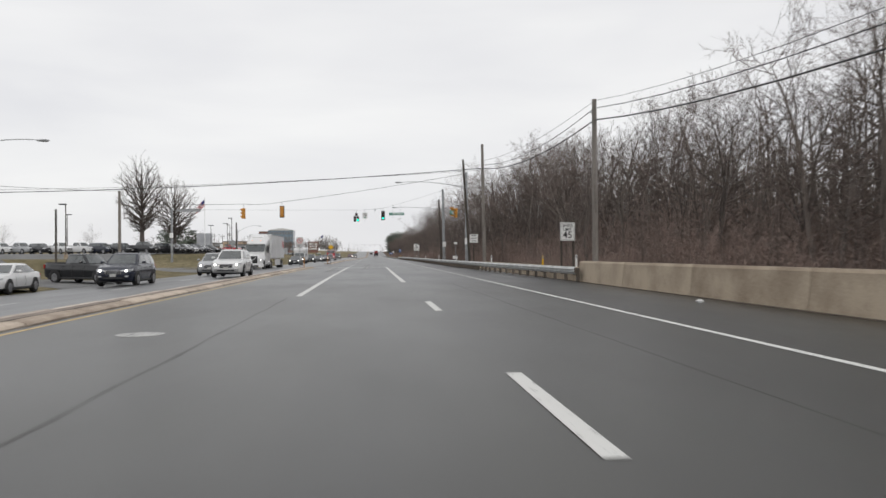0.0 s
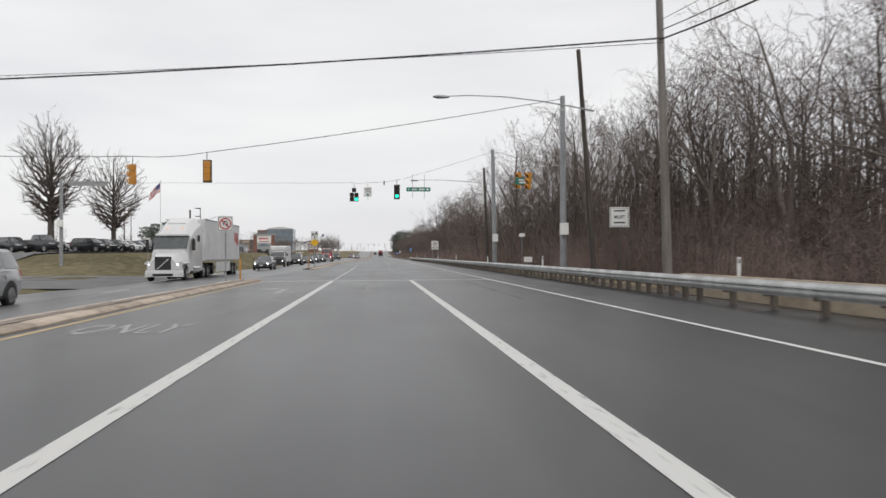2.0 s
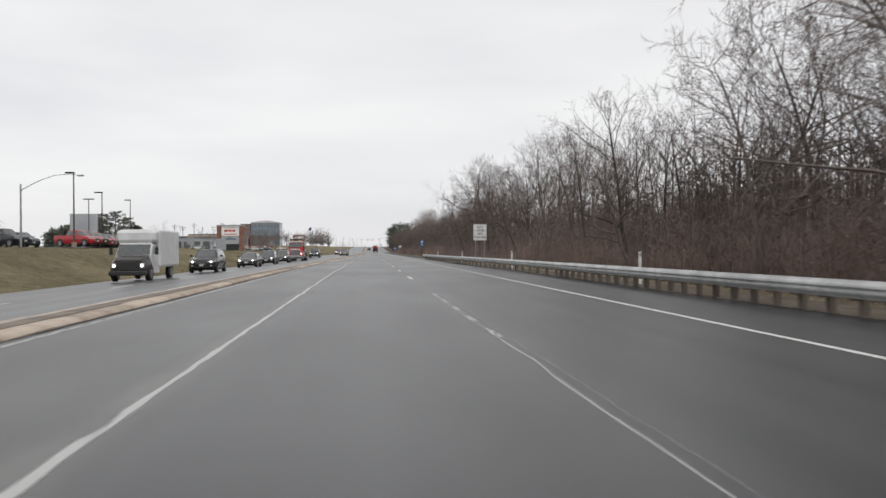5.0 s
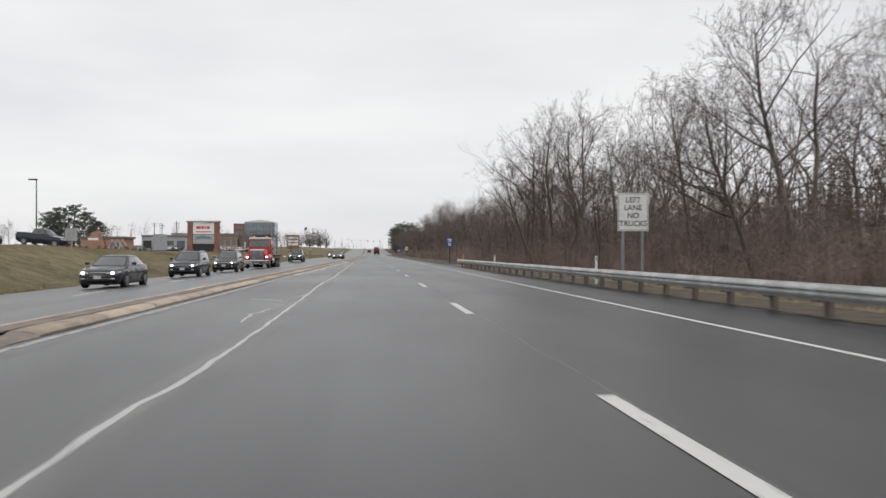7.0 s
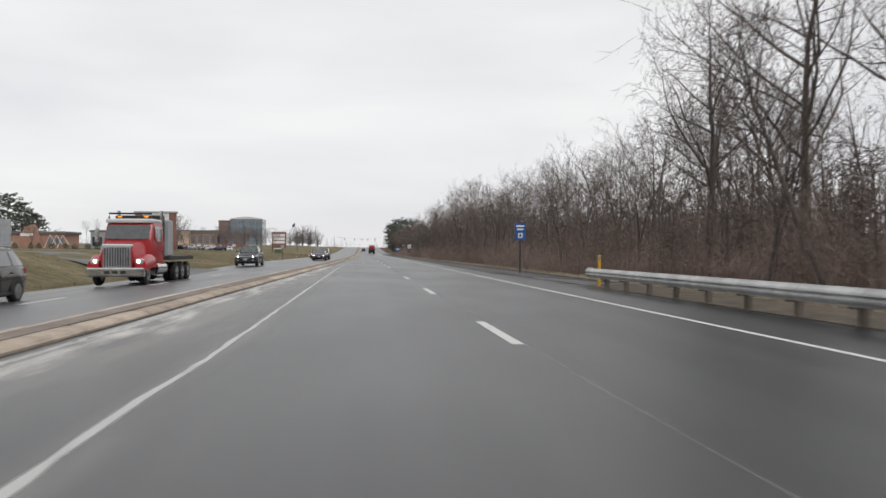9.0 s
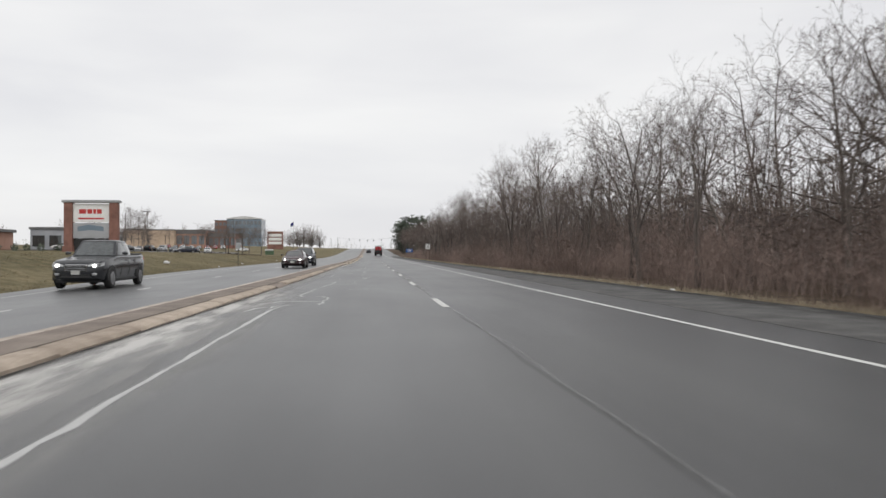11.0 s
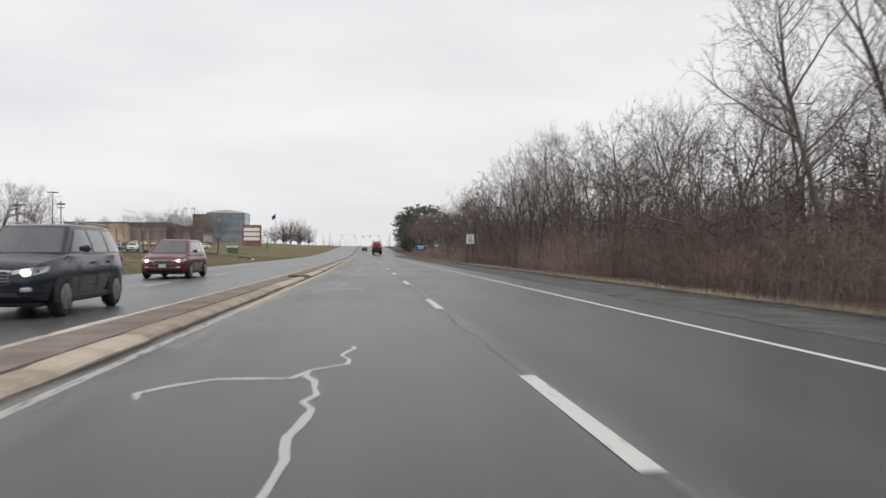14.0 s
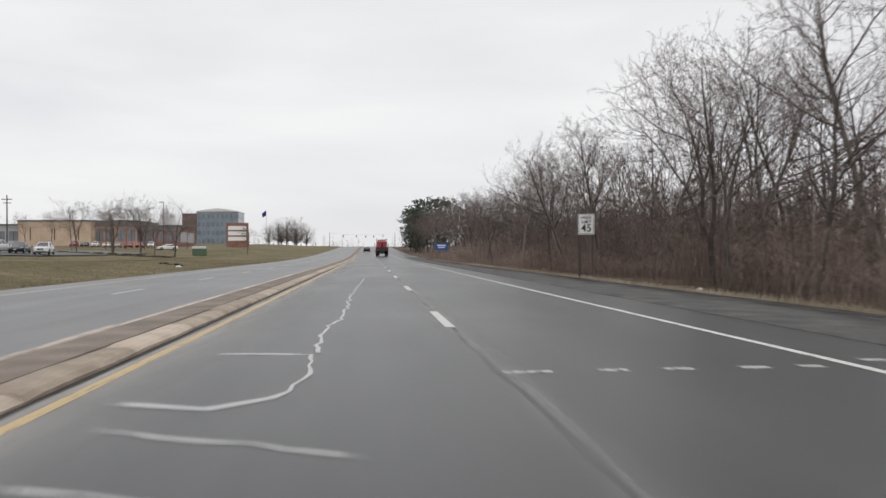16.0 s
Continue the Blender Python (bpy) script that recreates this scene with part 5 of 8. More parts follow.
# ---- vehicles: built facing -y, wheels on z = 0, centred on the origin ----


def wheels(ob, track, axles, r, width=0.24, rim="rim", dual=False, sill=0.3):
    tyre = Build().wheel(-width / 2, width / 2, 0, 0, r, 16).mesh("tyre", M["tyre"], True)
    rimb = Build()
    for s in (-1, 1):
        rimb.tube([(s * (width / 2 - 0.03), 0, 0), (s * (width / 2 + 0.006), 0, 0)], [r * 0.68, r * 0.64], 12)
    for k in range(5):
        a = 2 * math.pi * k / 5
        rimb.tube([(width / 2 + 0.012, 0.05 * math.cos(a), 0.05 * math.sin(a)), (width / 2 + 0.010, r * 0.63 * math.cos(a), r * 0.63 * math.sin(a))], [0.020, 0.014], 3)
        rimb.tube([(-width / 2 - 0.012, 0.05 * math.cos(a), 0.05 * math.sin(a)), (-width / 2 - 0.010, r * 0.63 * math.cos(a), r * 0.63 * math.sin(a))], [0.020, 0.014], 3)
    rim_me = rimb.mesh("rim", M[rim])
    rise = [math.pi * (0.02 + 0.96 * k / 12) for k in range(13)]
    low = sill - r - 0.03
    arc = [(r * 1.17 * math.cos(a), max(low, r * 1.15 * math.sin(a))) for a in rise]
    # flat dark plate on the body, standing in for the shaded wheel opening
    arch = Build().loft([[(x, y, z) for y, z in [(arc[0][0], low)] + arc + [(arc[-1][0], low)]] for x in (-0.03, 0.016)]).mesh("wheel_arch", M["trim"])
    for y in axles:
        for s in (-1, 1):
            w = part("wheel", Build().tube([(-0.05, 0, 0), (0.05, 0, 0)], [0.08, 0.08], 8), "trim", ob, at=pose(s * (track - width / 2 + 0.02), y, r))
            part("tyre", tyre, None, w)
            part("rim", rim_me, None, w)
            if not dual:
                part("wheel_arch", arch, None, ob, at=pose(s * (track - 0.012), y, r + 0.03))


SHAPES = {
    # length, width, hood z, belt z, roof z, cowl y, roof front y, roof rear y, tail base y, tail z, wheel r, front axle, rear axle (y from the middle)
    "suv": dict(L=4.85, W=1.95, hood=1.12, belt=1.16, roof=1.74, cowl=-1.05, rf=-0.35, rr=2.0, tb=2.32, r=0.37, fa=-1.50, ra=1.42),
    "crossover": dict(L=4.7, W=1.88, hood=1.05, belt=1.10, roof=1.68, cowl=-1.05, rf=-0.30, rr=1.75, tb=2.25, r=0.36, fa=-1.45, ra=1.38),
    "sedan": dict(L=4.75, W=1.83, hood=0.92, belt=0.98, roof=1.44, cowl=-0.95, rf=-0.15, rr=1.05, tb=1.85, r=0.33, fa=-1.42, ra=1.40),
    "minivan": dict(L=5.1, W=1.98, hood=1.06, belt=1.12, roof=1.74, cowl=-1.45, rf=-0.55, rr=2.15, tb=2.45, r=0.35, fa=-1.60, ra=1.48),
    "pickup": dict(L=5.8, W=2.0, hood=1.20, belt=1.26, roof=1.88, cowl=-0.95, rf=-0.35, rr=0.85, tb=1.02, r=0.40, fa=-1.90, ra=1.75),
}


def table(rows, y):
    """Eased interpolation in a table of (y, value)."""
    for (a, p), (b2, q) in zip(rows, rows[1:]):
        if y <= b2:
            u = max(0.0, (y - a) / (b2 - a))
            return p + (q - p) * (0.5 * u + 0.5 * smooth01(u))
    return rows[-1][1]


def car(kind, colour, m, label, lights=True, name="", group="oncoming vehicles", detail=True):
    S = SHAPES[kind]
    L, W = S["L"], S["W"] / 2
    ob = thing(name or ("pickup_truck" if kind == "pickup" else "car"), m, label, {"suv": "suv", "crossover": "suv", "sedan": "car", "minivan": "minivan", "pickup": "pickup truck"}[kind], group)
    f, b2 = -L / 2, L / 2
    hood, belt, roof, cowl = S["hood"], S["belt"], S["roof"], S["cowl"]
    sill = 0.24 + (S["r"] - 0.33)
    deck = {"sedan": belt + 0.04, "pickup": belt + 0.05}.get(kind, belt)
    top_line = [(f, hood * 0.68), (f + 0.07, hood * 0.80), (f + 0.28, hood * 0.90), (cowl - 0.35, hood), (cowl + 0.05, belt), (0.3, belt), (b2 - 0.9, belt + 0.02), (b2 - 0.45, deck), (b2 - 0.08, deck - 0.04), (b2, deck - 0.14)]
    plan = [(f, W * 0.66), (f + 0.05, W * 0.76), (f + 0.16, W * 0.86), (f + 0.34, W * 0.93), (f + 0.65, W * 0.985), (S["fa"], W), (-0.3, W * 0.985), (0.5, W * 0.985), (S["ra"], W), (b2 - 0.45, W * 0.965), (b2 - 0.12, W * 0.89), (b2, W * 0.80)]
    under = [(f, sill + 0.16), (f + 0.12, sill + 0.03), (f + 0.5, sill), (b2 - 0.5, sill), (b2 - 0.1, sill + 0.10), (b2, sill + 0.22)]
    rings = []
    for y in sorted({q[0] for q in top_line} | {q[0] for q in plan}):
        w, zt, z0 = table(plan, y), table(top_line, y), table(under, y)
        h = zt - z0
        half = [(w * 0.80, z0), (w * 0.945, z0 + 0.04), (w * 0.975, z0 + 0.22 * h), (w, z0 + 0.46 * h), (w * 0.992, z0 + 0.70 * h), (w * 0.965, z0 + 0.77 * h), (w * 0.95, zt - 0.07), (w * 0.90, zt - 0.015), (w * 0.62, zt + 0.006), (w * 0.2, zt + 0.022)]
        rings.append([(x, y, z) for x, z in half] + [(-x, y, z) for x, z in reversed(half)])
    part("body", Build().loft(rings), colour, ob, smooth=True)
    # the cabin above the belt: one shell, the panes let in
    zb, ze = belt - 0.015, roof - 0.065
    wb, wt = W * 0.905, W * 0.70
    yf0, yf1, yr0, yr1 = cowl + 0.02, S["rf"], S["tb"], S["rr"]

    def cabin(side, a, t, out=0.0):
        """A point of the shell: side 0 front, 1 left, 2 rear, -1 right; a along the side, t up it."""
        w = wb + (wt - wb) * t ** 1.25 + out
        front, rear = yf0 + (yf1 - yf0) * t - out, yr0 + (yr1 - yr0) * (t ** 1.15) + out
        if side in (1, -1):
            return (side * w * (1 - 0.10 * (2 * a - 1) ** 4 * (1 - 0.4 * t)), front + (rear - front) * a, zb + (ze - zb) * t + out * 0.4)
        bow = (0.16 if side == 0 else -0.10) * (1 - (2 * a - 1) ** 2)
        return ((2 * a - 1) * w * 0.90, (front if side == 0 else rear) - bow, zb + (ze - zb) * t + out * 0.4)

    shell = []
    for t in (0.0, 0.35, 0.7, 0.92, 1.0):
        shell.append([cabin(0, k / 4, t) for k in range(5)] + [cabin(1, k / 6, t) for k in range(7)] + [cabin(2, 1 - k / 4, t) for k in range(5)] + [cabin(-1, 1 - k / 6, t) for k in range(7)])
    mid_y = (yf1 + yr1) / 2
    for k, lift in ((0.93, 0.035), (0.72, 0.058), (0.35, 0.066)):
        shell.append([(x * k, mid_y + (y - mid_y) * k, ze + lift) for x, y, z in shell[4]])
    part("cabin_shell", Build().loft(shell), colour, ob, smooth=True)

    def pane(nm, side, a0, a1, t0, t1, label=""):
        g, n, k = Build(), 5, 4
        for j in range(k):
            t = t0 + (t1 - t0) * j / (k - 1)
            g.v += [cabin(side, a0(t) + (a1(t) - a0(t)) * i / (n - 1), t, 0.008) for i in range(n)]
        g.f += [(j * n + i, j * n + i + 1, (j + 1) * n + i + 1, (j + 1) * n + i) for j in range(k - 1) for i in range(n - 1)]
        part(nm, g, "glass", ob, label, smooth=True)
    pane("windscreen", 0, lambda t: 0.055, lambda t: 0.945, 0.04, 0.95, "dark glossy windscreen")
    pane("rear_window", 2, lambda t: 0.09, lambda t: 0.91, 0.12, 0.92)
    span = lambda y: (lambda t: (y - (yf0 + (yf1 - yf0) * t)) / ((yr0 + (yr1 - yr0) * t ** 1.15) - (yf0 + (yf1 - yf0) * t)))
    posts = {"pickup": (0.10,), "sedan": (0.28,)}.get(kind, (0.28, 1.22))
    edges = [lambda t: 0.045 + 0.02 * t] + [span(p) for p in posts] + [lambda t: 0.95 - 0.015 * t if kind != "pickup" else 0.94]
    for s in (-1, 1):
        for k in range(len(edges) - 1):
            pane("side_window", s, (lambda t, e=edges[k], k=k: e(t) + (0.014 if k else 0)), (lambda t, e=edges[k + 1], k=k: e(t) - (0.014 if k < len(edges) - 2 else 0)), 0.07, 0.90)
        mirror = Build().loft([[(s * (W + dx), cowl + dy, belt + 0.09 + dz) for dx, dz in ((-0.01, -0.05 * q), (0.10 * q + 0.06, -0.075 * q), (0.12 * q + 0.08, 0.0), (0.09 * q + 0.06, 0.07 * q), (-0.01, 0.05 * q))] for dy, q in ((0.26, 0.5), (0.31, 1.0), (0.40, 0.95))])
        part("mirror", mirror, colour, ob, smooth=True)
        lamp = [[(s * W * 0.46, f + 0.005, hood * 0.665), (s * W * 0.74, f + 0.035, hood * 0.685), (s * W * 0.93, f + 0.29, hood * 0.745)],
                [(s * W * 0.42, f + 0.020, hood * 0.765), (s * W * 0.76, f + 0.070, hood * 0.815), (s * W * 0.935, f + 0.36, hood * 0.835)]]
        hl = Build()
        hl.v += [p for row in lamp for p in row] + [(x * 0.97, y + 0.16, z) for row in lamp for x, y, z in row]
        hl.f += [(0, 1, 4, 3), (1, 2, 5, 4), (6, 9, 10, 7), (7, 10, 11, 8), (0, 6, 7, 1), (1, 7, 8, 2), (3, 4, 10, 9), (4, 5, 11, 10), (0, 3, 9, 6), (2, 8, 11, 5)]
        part("headlight", hl, "lamp_clear", ob, "clear headlight glass")
        if lights:
            part("headlight_bulb", Build().tube([(s * W * 0.66, f + 0.06, hood * 0.735), (s * W * 0.66, f - 0.004, hood * 0.735), (s * W * 0.66, f - 0.014, hood * 0.735)], [0.062, 0.062, 0.03], 10), "headlight", ob, "lit headlight")
        part("tail_light", Build().cbox(s * W * 0.78 - 0.13, s * W * 0.78 + 0.08, b2 - 0.16, b2 - 0.03, belt - 0.30, belt - 0.06, 0.03), "tail", ob, "red tail light")
        if detail:
            for hy in (0.08, 1.0):
                part("door_handle", Build().cbox(s * W * 0.985 - 0.02, s * W * 0.985 + 0.02, hy, hy + 0.17, belt - 0.20, belt - 0.165, 0.01), "chrome" if kind == "minivan" else colour, ob)
            part("sill", Build().cbox(s * W * 0.955 - 0.04, s * W * 0.955 + 0.025, S["fa"] + 0.42, S["ra"] - 0.42, sill - 0.02, sill + 0.09, 0.02), "trim", ob)
            for sy in (-0.72, 0.30, 1.18):
                part("door_seam", Build().box(s * W * 0.990 - 0.006, s * W * 0.990 + 0.004, sy, sy + 0.012, sill + 0.12, belt - 0.13), "trim", ob)
            part("fog_light", Build().cbox(s * W * 0.66 - 0.09, s * W * 0.66 + 0.09, f - 0.01, f + 0.09, hood * 0.44, hood * 0.51, 0.02), "lamp_clear", ob)
            if kind in ("suv", "crossover"):
                part("roof_rail", Build().tube([(s * wt * 0.93, yf1 + 0.30, ze + 0.05), (s * wt * 0.93, yf1 + 0.42, ze + 0.095), (s * wt * 0.93, yr1 - 0.35, ze + 0.095), (s * wt * 0.93, yr1 - 0.2, ze + 0.05)], [0.018] * 4, 5), "sign_grey", ob)
    part("grille_frame", Build().cbox(-W * 0.42, W * 0.42, f - 0.012, f + 0.10, hood * 0.535, hood * 0.775, 0.045), "chrome" if colour != "p_black" else "trim", ob, "chrome grille frame")
    part("grille", Build().cbox(-W * 0.385, W * 0.385, f - 0.020, f + 0.04, hood * 0.555, hood * 0.755, 0.035), "trim", ob, "black grille")
    for k in range(3 if detail else 0):
        part("grille_bar", Build().cbox(-W * 0.35, W * 0.35, f - 0.027, f - 0.01, hood * (0.595 + 0.05 * k), hood * (0.607 + 0.05 * k), 0.004), "sign_grey", ob)
    part("lower_intake", Build().loft([[(-W * 0.58, y, sill + 0.13), (W * 0.58, y, sill + 0.13), (W * 0.50, y, hood * 0.44), (-W * 0.50, y, hood * 0.44)] for y in (f - 0.014, f + 0.06)]), "trim", ob, "black lower intake")
    if detail:
        part("bumper_strip", Build().cbox(-W * 0.60, W * 0.60, f - 0.02, f + 0.04, hood * 0.46, hood * 0.475, 0.006), "chrome" if kind in ("minivan", "sedan") else "trim", ob)
    part("number_plate", Build().box(-0.15, 0.15, f - 0.034, f - 0.022, hood * 0.465, hood * 0.465 + 0.15), "plate", ob, "pale blank number plate")
    part("underbody", Build().cbox(-W * 0.80, W * 0.80, f + 0.25, b2 - 0.3, sill - 0.06, sill + 0.05, 0.03), "trim", ob)
    if kind == "pickup":
        part("bed", Build().cbox(-W * 0.80, W * 0.80, 1.15, b2 - 0.12, belt - 0.02, belt + 0.085, 0.02), "trim", ob, "dark truck bed")
    wheels(ob, W, (S["fa"], S["ra"]), S["r"], sill=sill)
    return ob


def lane_spot(x, y, turn=0):
    return pose(x, y, onto_z(x, y) + 0.002, 0, 0, turn)


car("suv", "p_navy", lane_spot(-12.6, 50.0), "dark navy suv in the oncoming lanes")
car("crossover", "p_white", lane_spot(-8.0, 55.5), "white crossover with lit headlights in the oncoming lanes")
car("minivan", "p_silver", lane_spot(-11.6, 69.0), "silver minivan in the oncoming lanes")
car("sedan", "p_white", lane_spot(-17.2, 46.0), "white sedan in the oncoming lanes")
car("sedan", "p_grey", lane_spot(-11.0, 127.5), "dark grey sedan with lit headlights in the oncoming lanes")
car("suv", "p_black", lane_spot(-11.8, 167.5), "black suv in the oncoming lanes")
car("sedan", "p_grey", lane_spot(-11.5, 186.0), "dark grey sedan in the oncoming lanes")
car("crossover", "p_teal", lane_spot(-11.7, 202.0), "dark blue-grey crossover in the oncoming lanes")
car("crossover", "p_bronze", lane_spot(-11.4, 214.5), "dark bronze crossover in the oncoming lanes")
car("pickup", "p_grey", lane_spot(-10.6, 266), "dark grey pickup truck with lit headlights in the oncoming lanes")
car("sedan", "p_maroon", lane_spot(-5.95, 299.5), "dark maroon sedan with lit headlights in the oncoming lanes")
car("suv", "p_navy", lane_spot(-6.1, 311.5), "dark navy suv with lit headlights beside the median")
car("minivan", "p_darkred", lane_spot(-8.35, 332.5), "dark red minivan with lit headlights in the oncoming lanes")
car("pickup", "p_black", pose(-17.6, 58.5, land_z(-17.6, 58.5) + 0.03, 0, 0, 62), "black pickup truck waiting on the driveway", lights=False, group="parked vehicles")
car("sedan", "p_grey", pose(0.1, 560, road_z(560) + 0.002, 0, 0, 180), "dark car far ahead in the driven lanes", group="traffic ahead")


def big_wheels(ob, y, track, r=0.5, steer=False):
    tyre = Build().wheel(-0.14, 0.14, 0, 0, r, 24).mesh("tyre", M["tyre"], True)
    rim_b = Build().tube([(-0.145, 0, 0), (0.145, 0, 0)], [r * 0.56, r * 0.56], 16)
    rim_b.tube([(-0.19, 0, 0), (0.19, 0, 0)], [r * 0.22, r * 0.22], 10)
    rim_me = rim_b.mesh("rim", M["rim"])
    spots = [s * track for s in (-1, 1)] + ([] if steer else [s * (track - 0.33) for s in (-1, 1)])
    for x in spots:
        w = part("wheel", Build().tube([(-0.1, 0, 0), (0.1, 0, 0)], [0.1, 0.1], 8), "trim", ob, at=pose(x, y, r))
        part("tyre", tyre, None, w)
        part("rim", rim_me, None, w)


def slab(ring_list, mat, ob, name, label="", smooth=True):
    return part(name, Build().loft(ring_list), mat, ob, label, smooth=smooth)


def xring(y, w, z0, z1, c=0.08, wt=None):
    """An upright ring with rounded upper corners."""
    wt = w if wt is None else wt
    return [(w, y, z0), (w, y, (z0 + z1) / 2), (wt, y, z1 - c), (wt - c, y, z1), (-wt + c, y, z1), (-wt, y, z1 - c), (-w, y, (z0 + z1) / 2), (-w, y, z0)]


def semi_truck(m):
    ob = thing("semi_truck", m, "white semi tractor with lit headlights pulling a white box trailer", "semi truck", "oncoming vehicles")
    slab([xring(0.0, 0.86, 0.55, 1.35, 0.15, 0.70), xring(0.25, 1.02, 0.45, 1.55, 0.22, 0.74), xring(1.1, 1.10, 0.45, 1.78, 0.2, 0.85), xring(1.75, 1.20, 0.5, 1.95, 0.15, 1.0)], "p_white", ob, "hood", "white sloping hood")
    slab([xring(1.70, 1.16, 0.6, 2.02, 0.12, 1.04), xring(2.30, 1.22, 0.6, 2.92, 0.16, 1.06), xring(2.62, 1.24, 0.6, 3.10, 0.3, 1.08), xring(3.2, 1.25, 0.6, 3.52, 0.42, 1.12), xring(4.2, 1.25, 0.6, 3.86, 0.42, 1.16), xring(5.2, 1.24, 0.6, 3.96, 0.34, 1.17)], "p_white", ob, "cab", "white sleeper cab")
    part("windscreen", Build().loft([[(1.02, 1.63, 2.05), (1.05, 2.18, 2.84), (-1.05, 2.18, 2.84), (-1.02, 1.63, 2.05)], [(1.02, 1.80, 1.98), (1.05, 2.36, 2.80), (-1.05, 2.36, 2.80), (-1.02, 1.80, 1.98)]]), "glass", ob, "dark windscreen")
    for s in (-1, 1):
        part("side_window", Build().poly([(s * 1.258, 2.1, 2.0), (s * 1.258, 2.9, 2.0), (s * 1.215, 2.9, 2.7), (s * 1.215, 2.35, 2.7)]), "glass", ob)
        part("sleeper_window", Build().poly([(s * 1.262, 3.7, 2.5), (s * 1.262, 4.3, 2.5), (s * 1.262, 4.3, 2.9), (s * 1.262, 3.7, 2.9)]), "glass", ob)
        hl = part("headlight", Build().loft([[(s * 0.66, 0.02, 0.90), (s * 0.98, 0.16, 0.92), (s * 1.06, 0.34, 1.24), (s * 0.72, 0.05, 1.14)], [(s * 0.66, 0.30, 0.90), (s * 0.96, 0.42, 0.92), (s * 1.03, 0.60, 1.24), (s * 0.72, 0.32, 1.14)]]), "lamp_clear", ob, "clear swept headlight glass")
        part("bulb", Build().tube([(s * 0.80, 0.08, 1.02), (s * 0.80, 0.03, 1.02)], [0.085, 0.07], 12), "headlight", hl, "lit lamp")
        part("mirror", Build().cbox(s * 1.42 - 0.10, s * 1.42 + 0.10, 1.75, 1.9, 1.9, 2.6, 0.04), "trim", ob)
        part("fuel_tank", Build().tube([(s * 0.98, 2.5, 0.72), (s * 0.98, 4.4, 0.72)], [0.32, 0.32], 14), "chrome", ob, smooth=True)
        part("fender", Build().cbox(s * 0.98 - 0.22, s * 0.98 + 0.22, 0.35, 1.75, 1.02, 1.18, 0.08), "p_white", ob)
        part("marker_light", Build().cbox(s * 0.45 - 0.05, s * 0.45 + 0.05, 2.86, 2.96, 3.28, 3.34, 0.01), "amber", ob)
    part("grille", Build().cbox(-0.50, 0.50, -0.03, 0.1, 0.72, 1.52, 0.08), "trim", ob, "dark grille")
    part("grille_bar", Build().poly([(-0.38, -0.036, 0.78), (-0.30, -0.036, 0.74), (0.38, -0.036, 1.36), (0.30, -0.036, 1.40)]), "chrome", ob)
    part("bumper", Build().loft([xring(-0.06, 0.72, 0.30, 0.66, 0.05, 0.68), xring(0.02, 0.95, 0.28, 0.68, 0.05, 0.90), xring(0.32, 1.16, 0.28, 0.72, 0.06, 1.12)]), "p_white", ob, smooth=True)
    part("bumper_intake", Build().cbox(-0.62, 0.62, -0.075, 0.02, 0.33, 0.50, 0.03), "trim", ob)
    part("sun_visor", Build().cbox(-1.0, 1.0, 2.05, 2.32, 2.82, 2.95, 0.03), "p_white", ob)
    part("chassis", Build().cbox(-0.5, 0.5, 1.2, 7.6, 0.55, 0.95, 0.03), "trim", ob)
    part("fairing", Build().loft([xring(3.5, 0.75, 3.4, 3.72, 0.1, 0.62), xring(5.15, 1.0, 3.6, 4.08, 0.14, 0.9)]), "p_white", ob, smooth=True)
    big_wheels(ob, 1.15, 1.02, steer=True)
    for y in (5.8, 7.1):
        big_wheels(ob, y, 1.05)
    tr = part("trailer", Build().cbox(-1.29, 1.29, 5.9, 19.4, 1.20, 4.08, 0.04), "trailer", ob, "white box trailer")
    for s in (-1, 1):
        part("side_skirt", Build().cbox(s * 1.24 - 0.02, s * 1.24 + 0.02, 9.6, 15.2, 0.38, 1.12, 0.01), "trailer", tr, "white side skirt")
        part("lower_rail", Build().cbox(s * 1.295 - 0.015, s * 1.295 + 0.015, 5.9, 19.4, 1.19, 1.30, 0.01), "sign_grey", tr)
        part("upper_rail", Build().cbox(s * 1.295 - 0.012, s * 1.295 + 0.012, 5.9, 19.4, 3.98, 4.08, 0.01), "sign_grey", tr)
        for k in range(10):
            y = 6.9 + k * 1.22
            part("panel_rib", Build().box(s * 1.294 - 0.004, s * 1.294 + 0.004, y, y + 0.03, 1.31, 3.97), "trailer", tr)
        for k, w in enumerate((0.30, 0.34, 0.36, 0.38)):
            y = 16.9 + k * 0.45
            part("logo_shape", Build().loft([[(s * 1.301, y, 2.75 - 0.1 * k), (s * 1.301, y + w, 2.75 - 0.1 * k), (s * 1.301, y + w * 0.8, 3.45), (s * 1.301, y + 0.06, 3.45)], [(s * 1.306, y, 2.75 - 0.1 * k), (s * 1.306, y + w, 2.75 - 0.1 * k), (s * 1.306, y + w * 0.8, 3.45), (s * 1.306, y + 0.06, 3.45)]]), "sign_red", tr, "red logo shape")
    part("rear_bar", Build().cbox(-1.1, 1.1, 19.3, 19.38, 0.5, 0.62, 0.02), "trim", tr)
    for y in (16.5, 17.8):
        big_wheels(ob, y, 1.08)
    return ob


semi_truck(lane_spot(-12.6, 95.0))


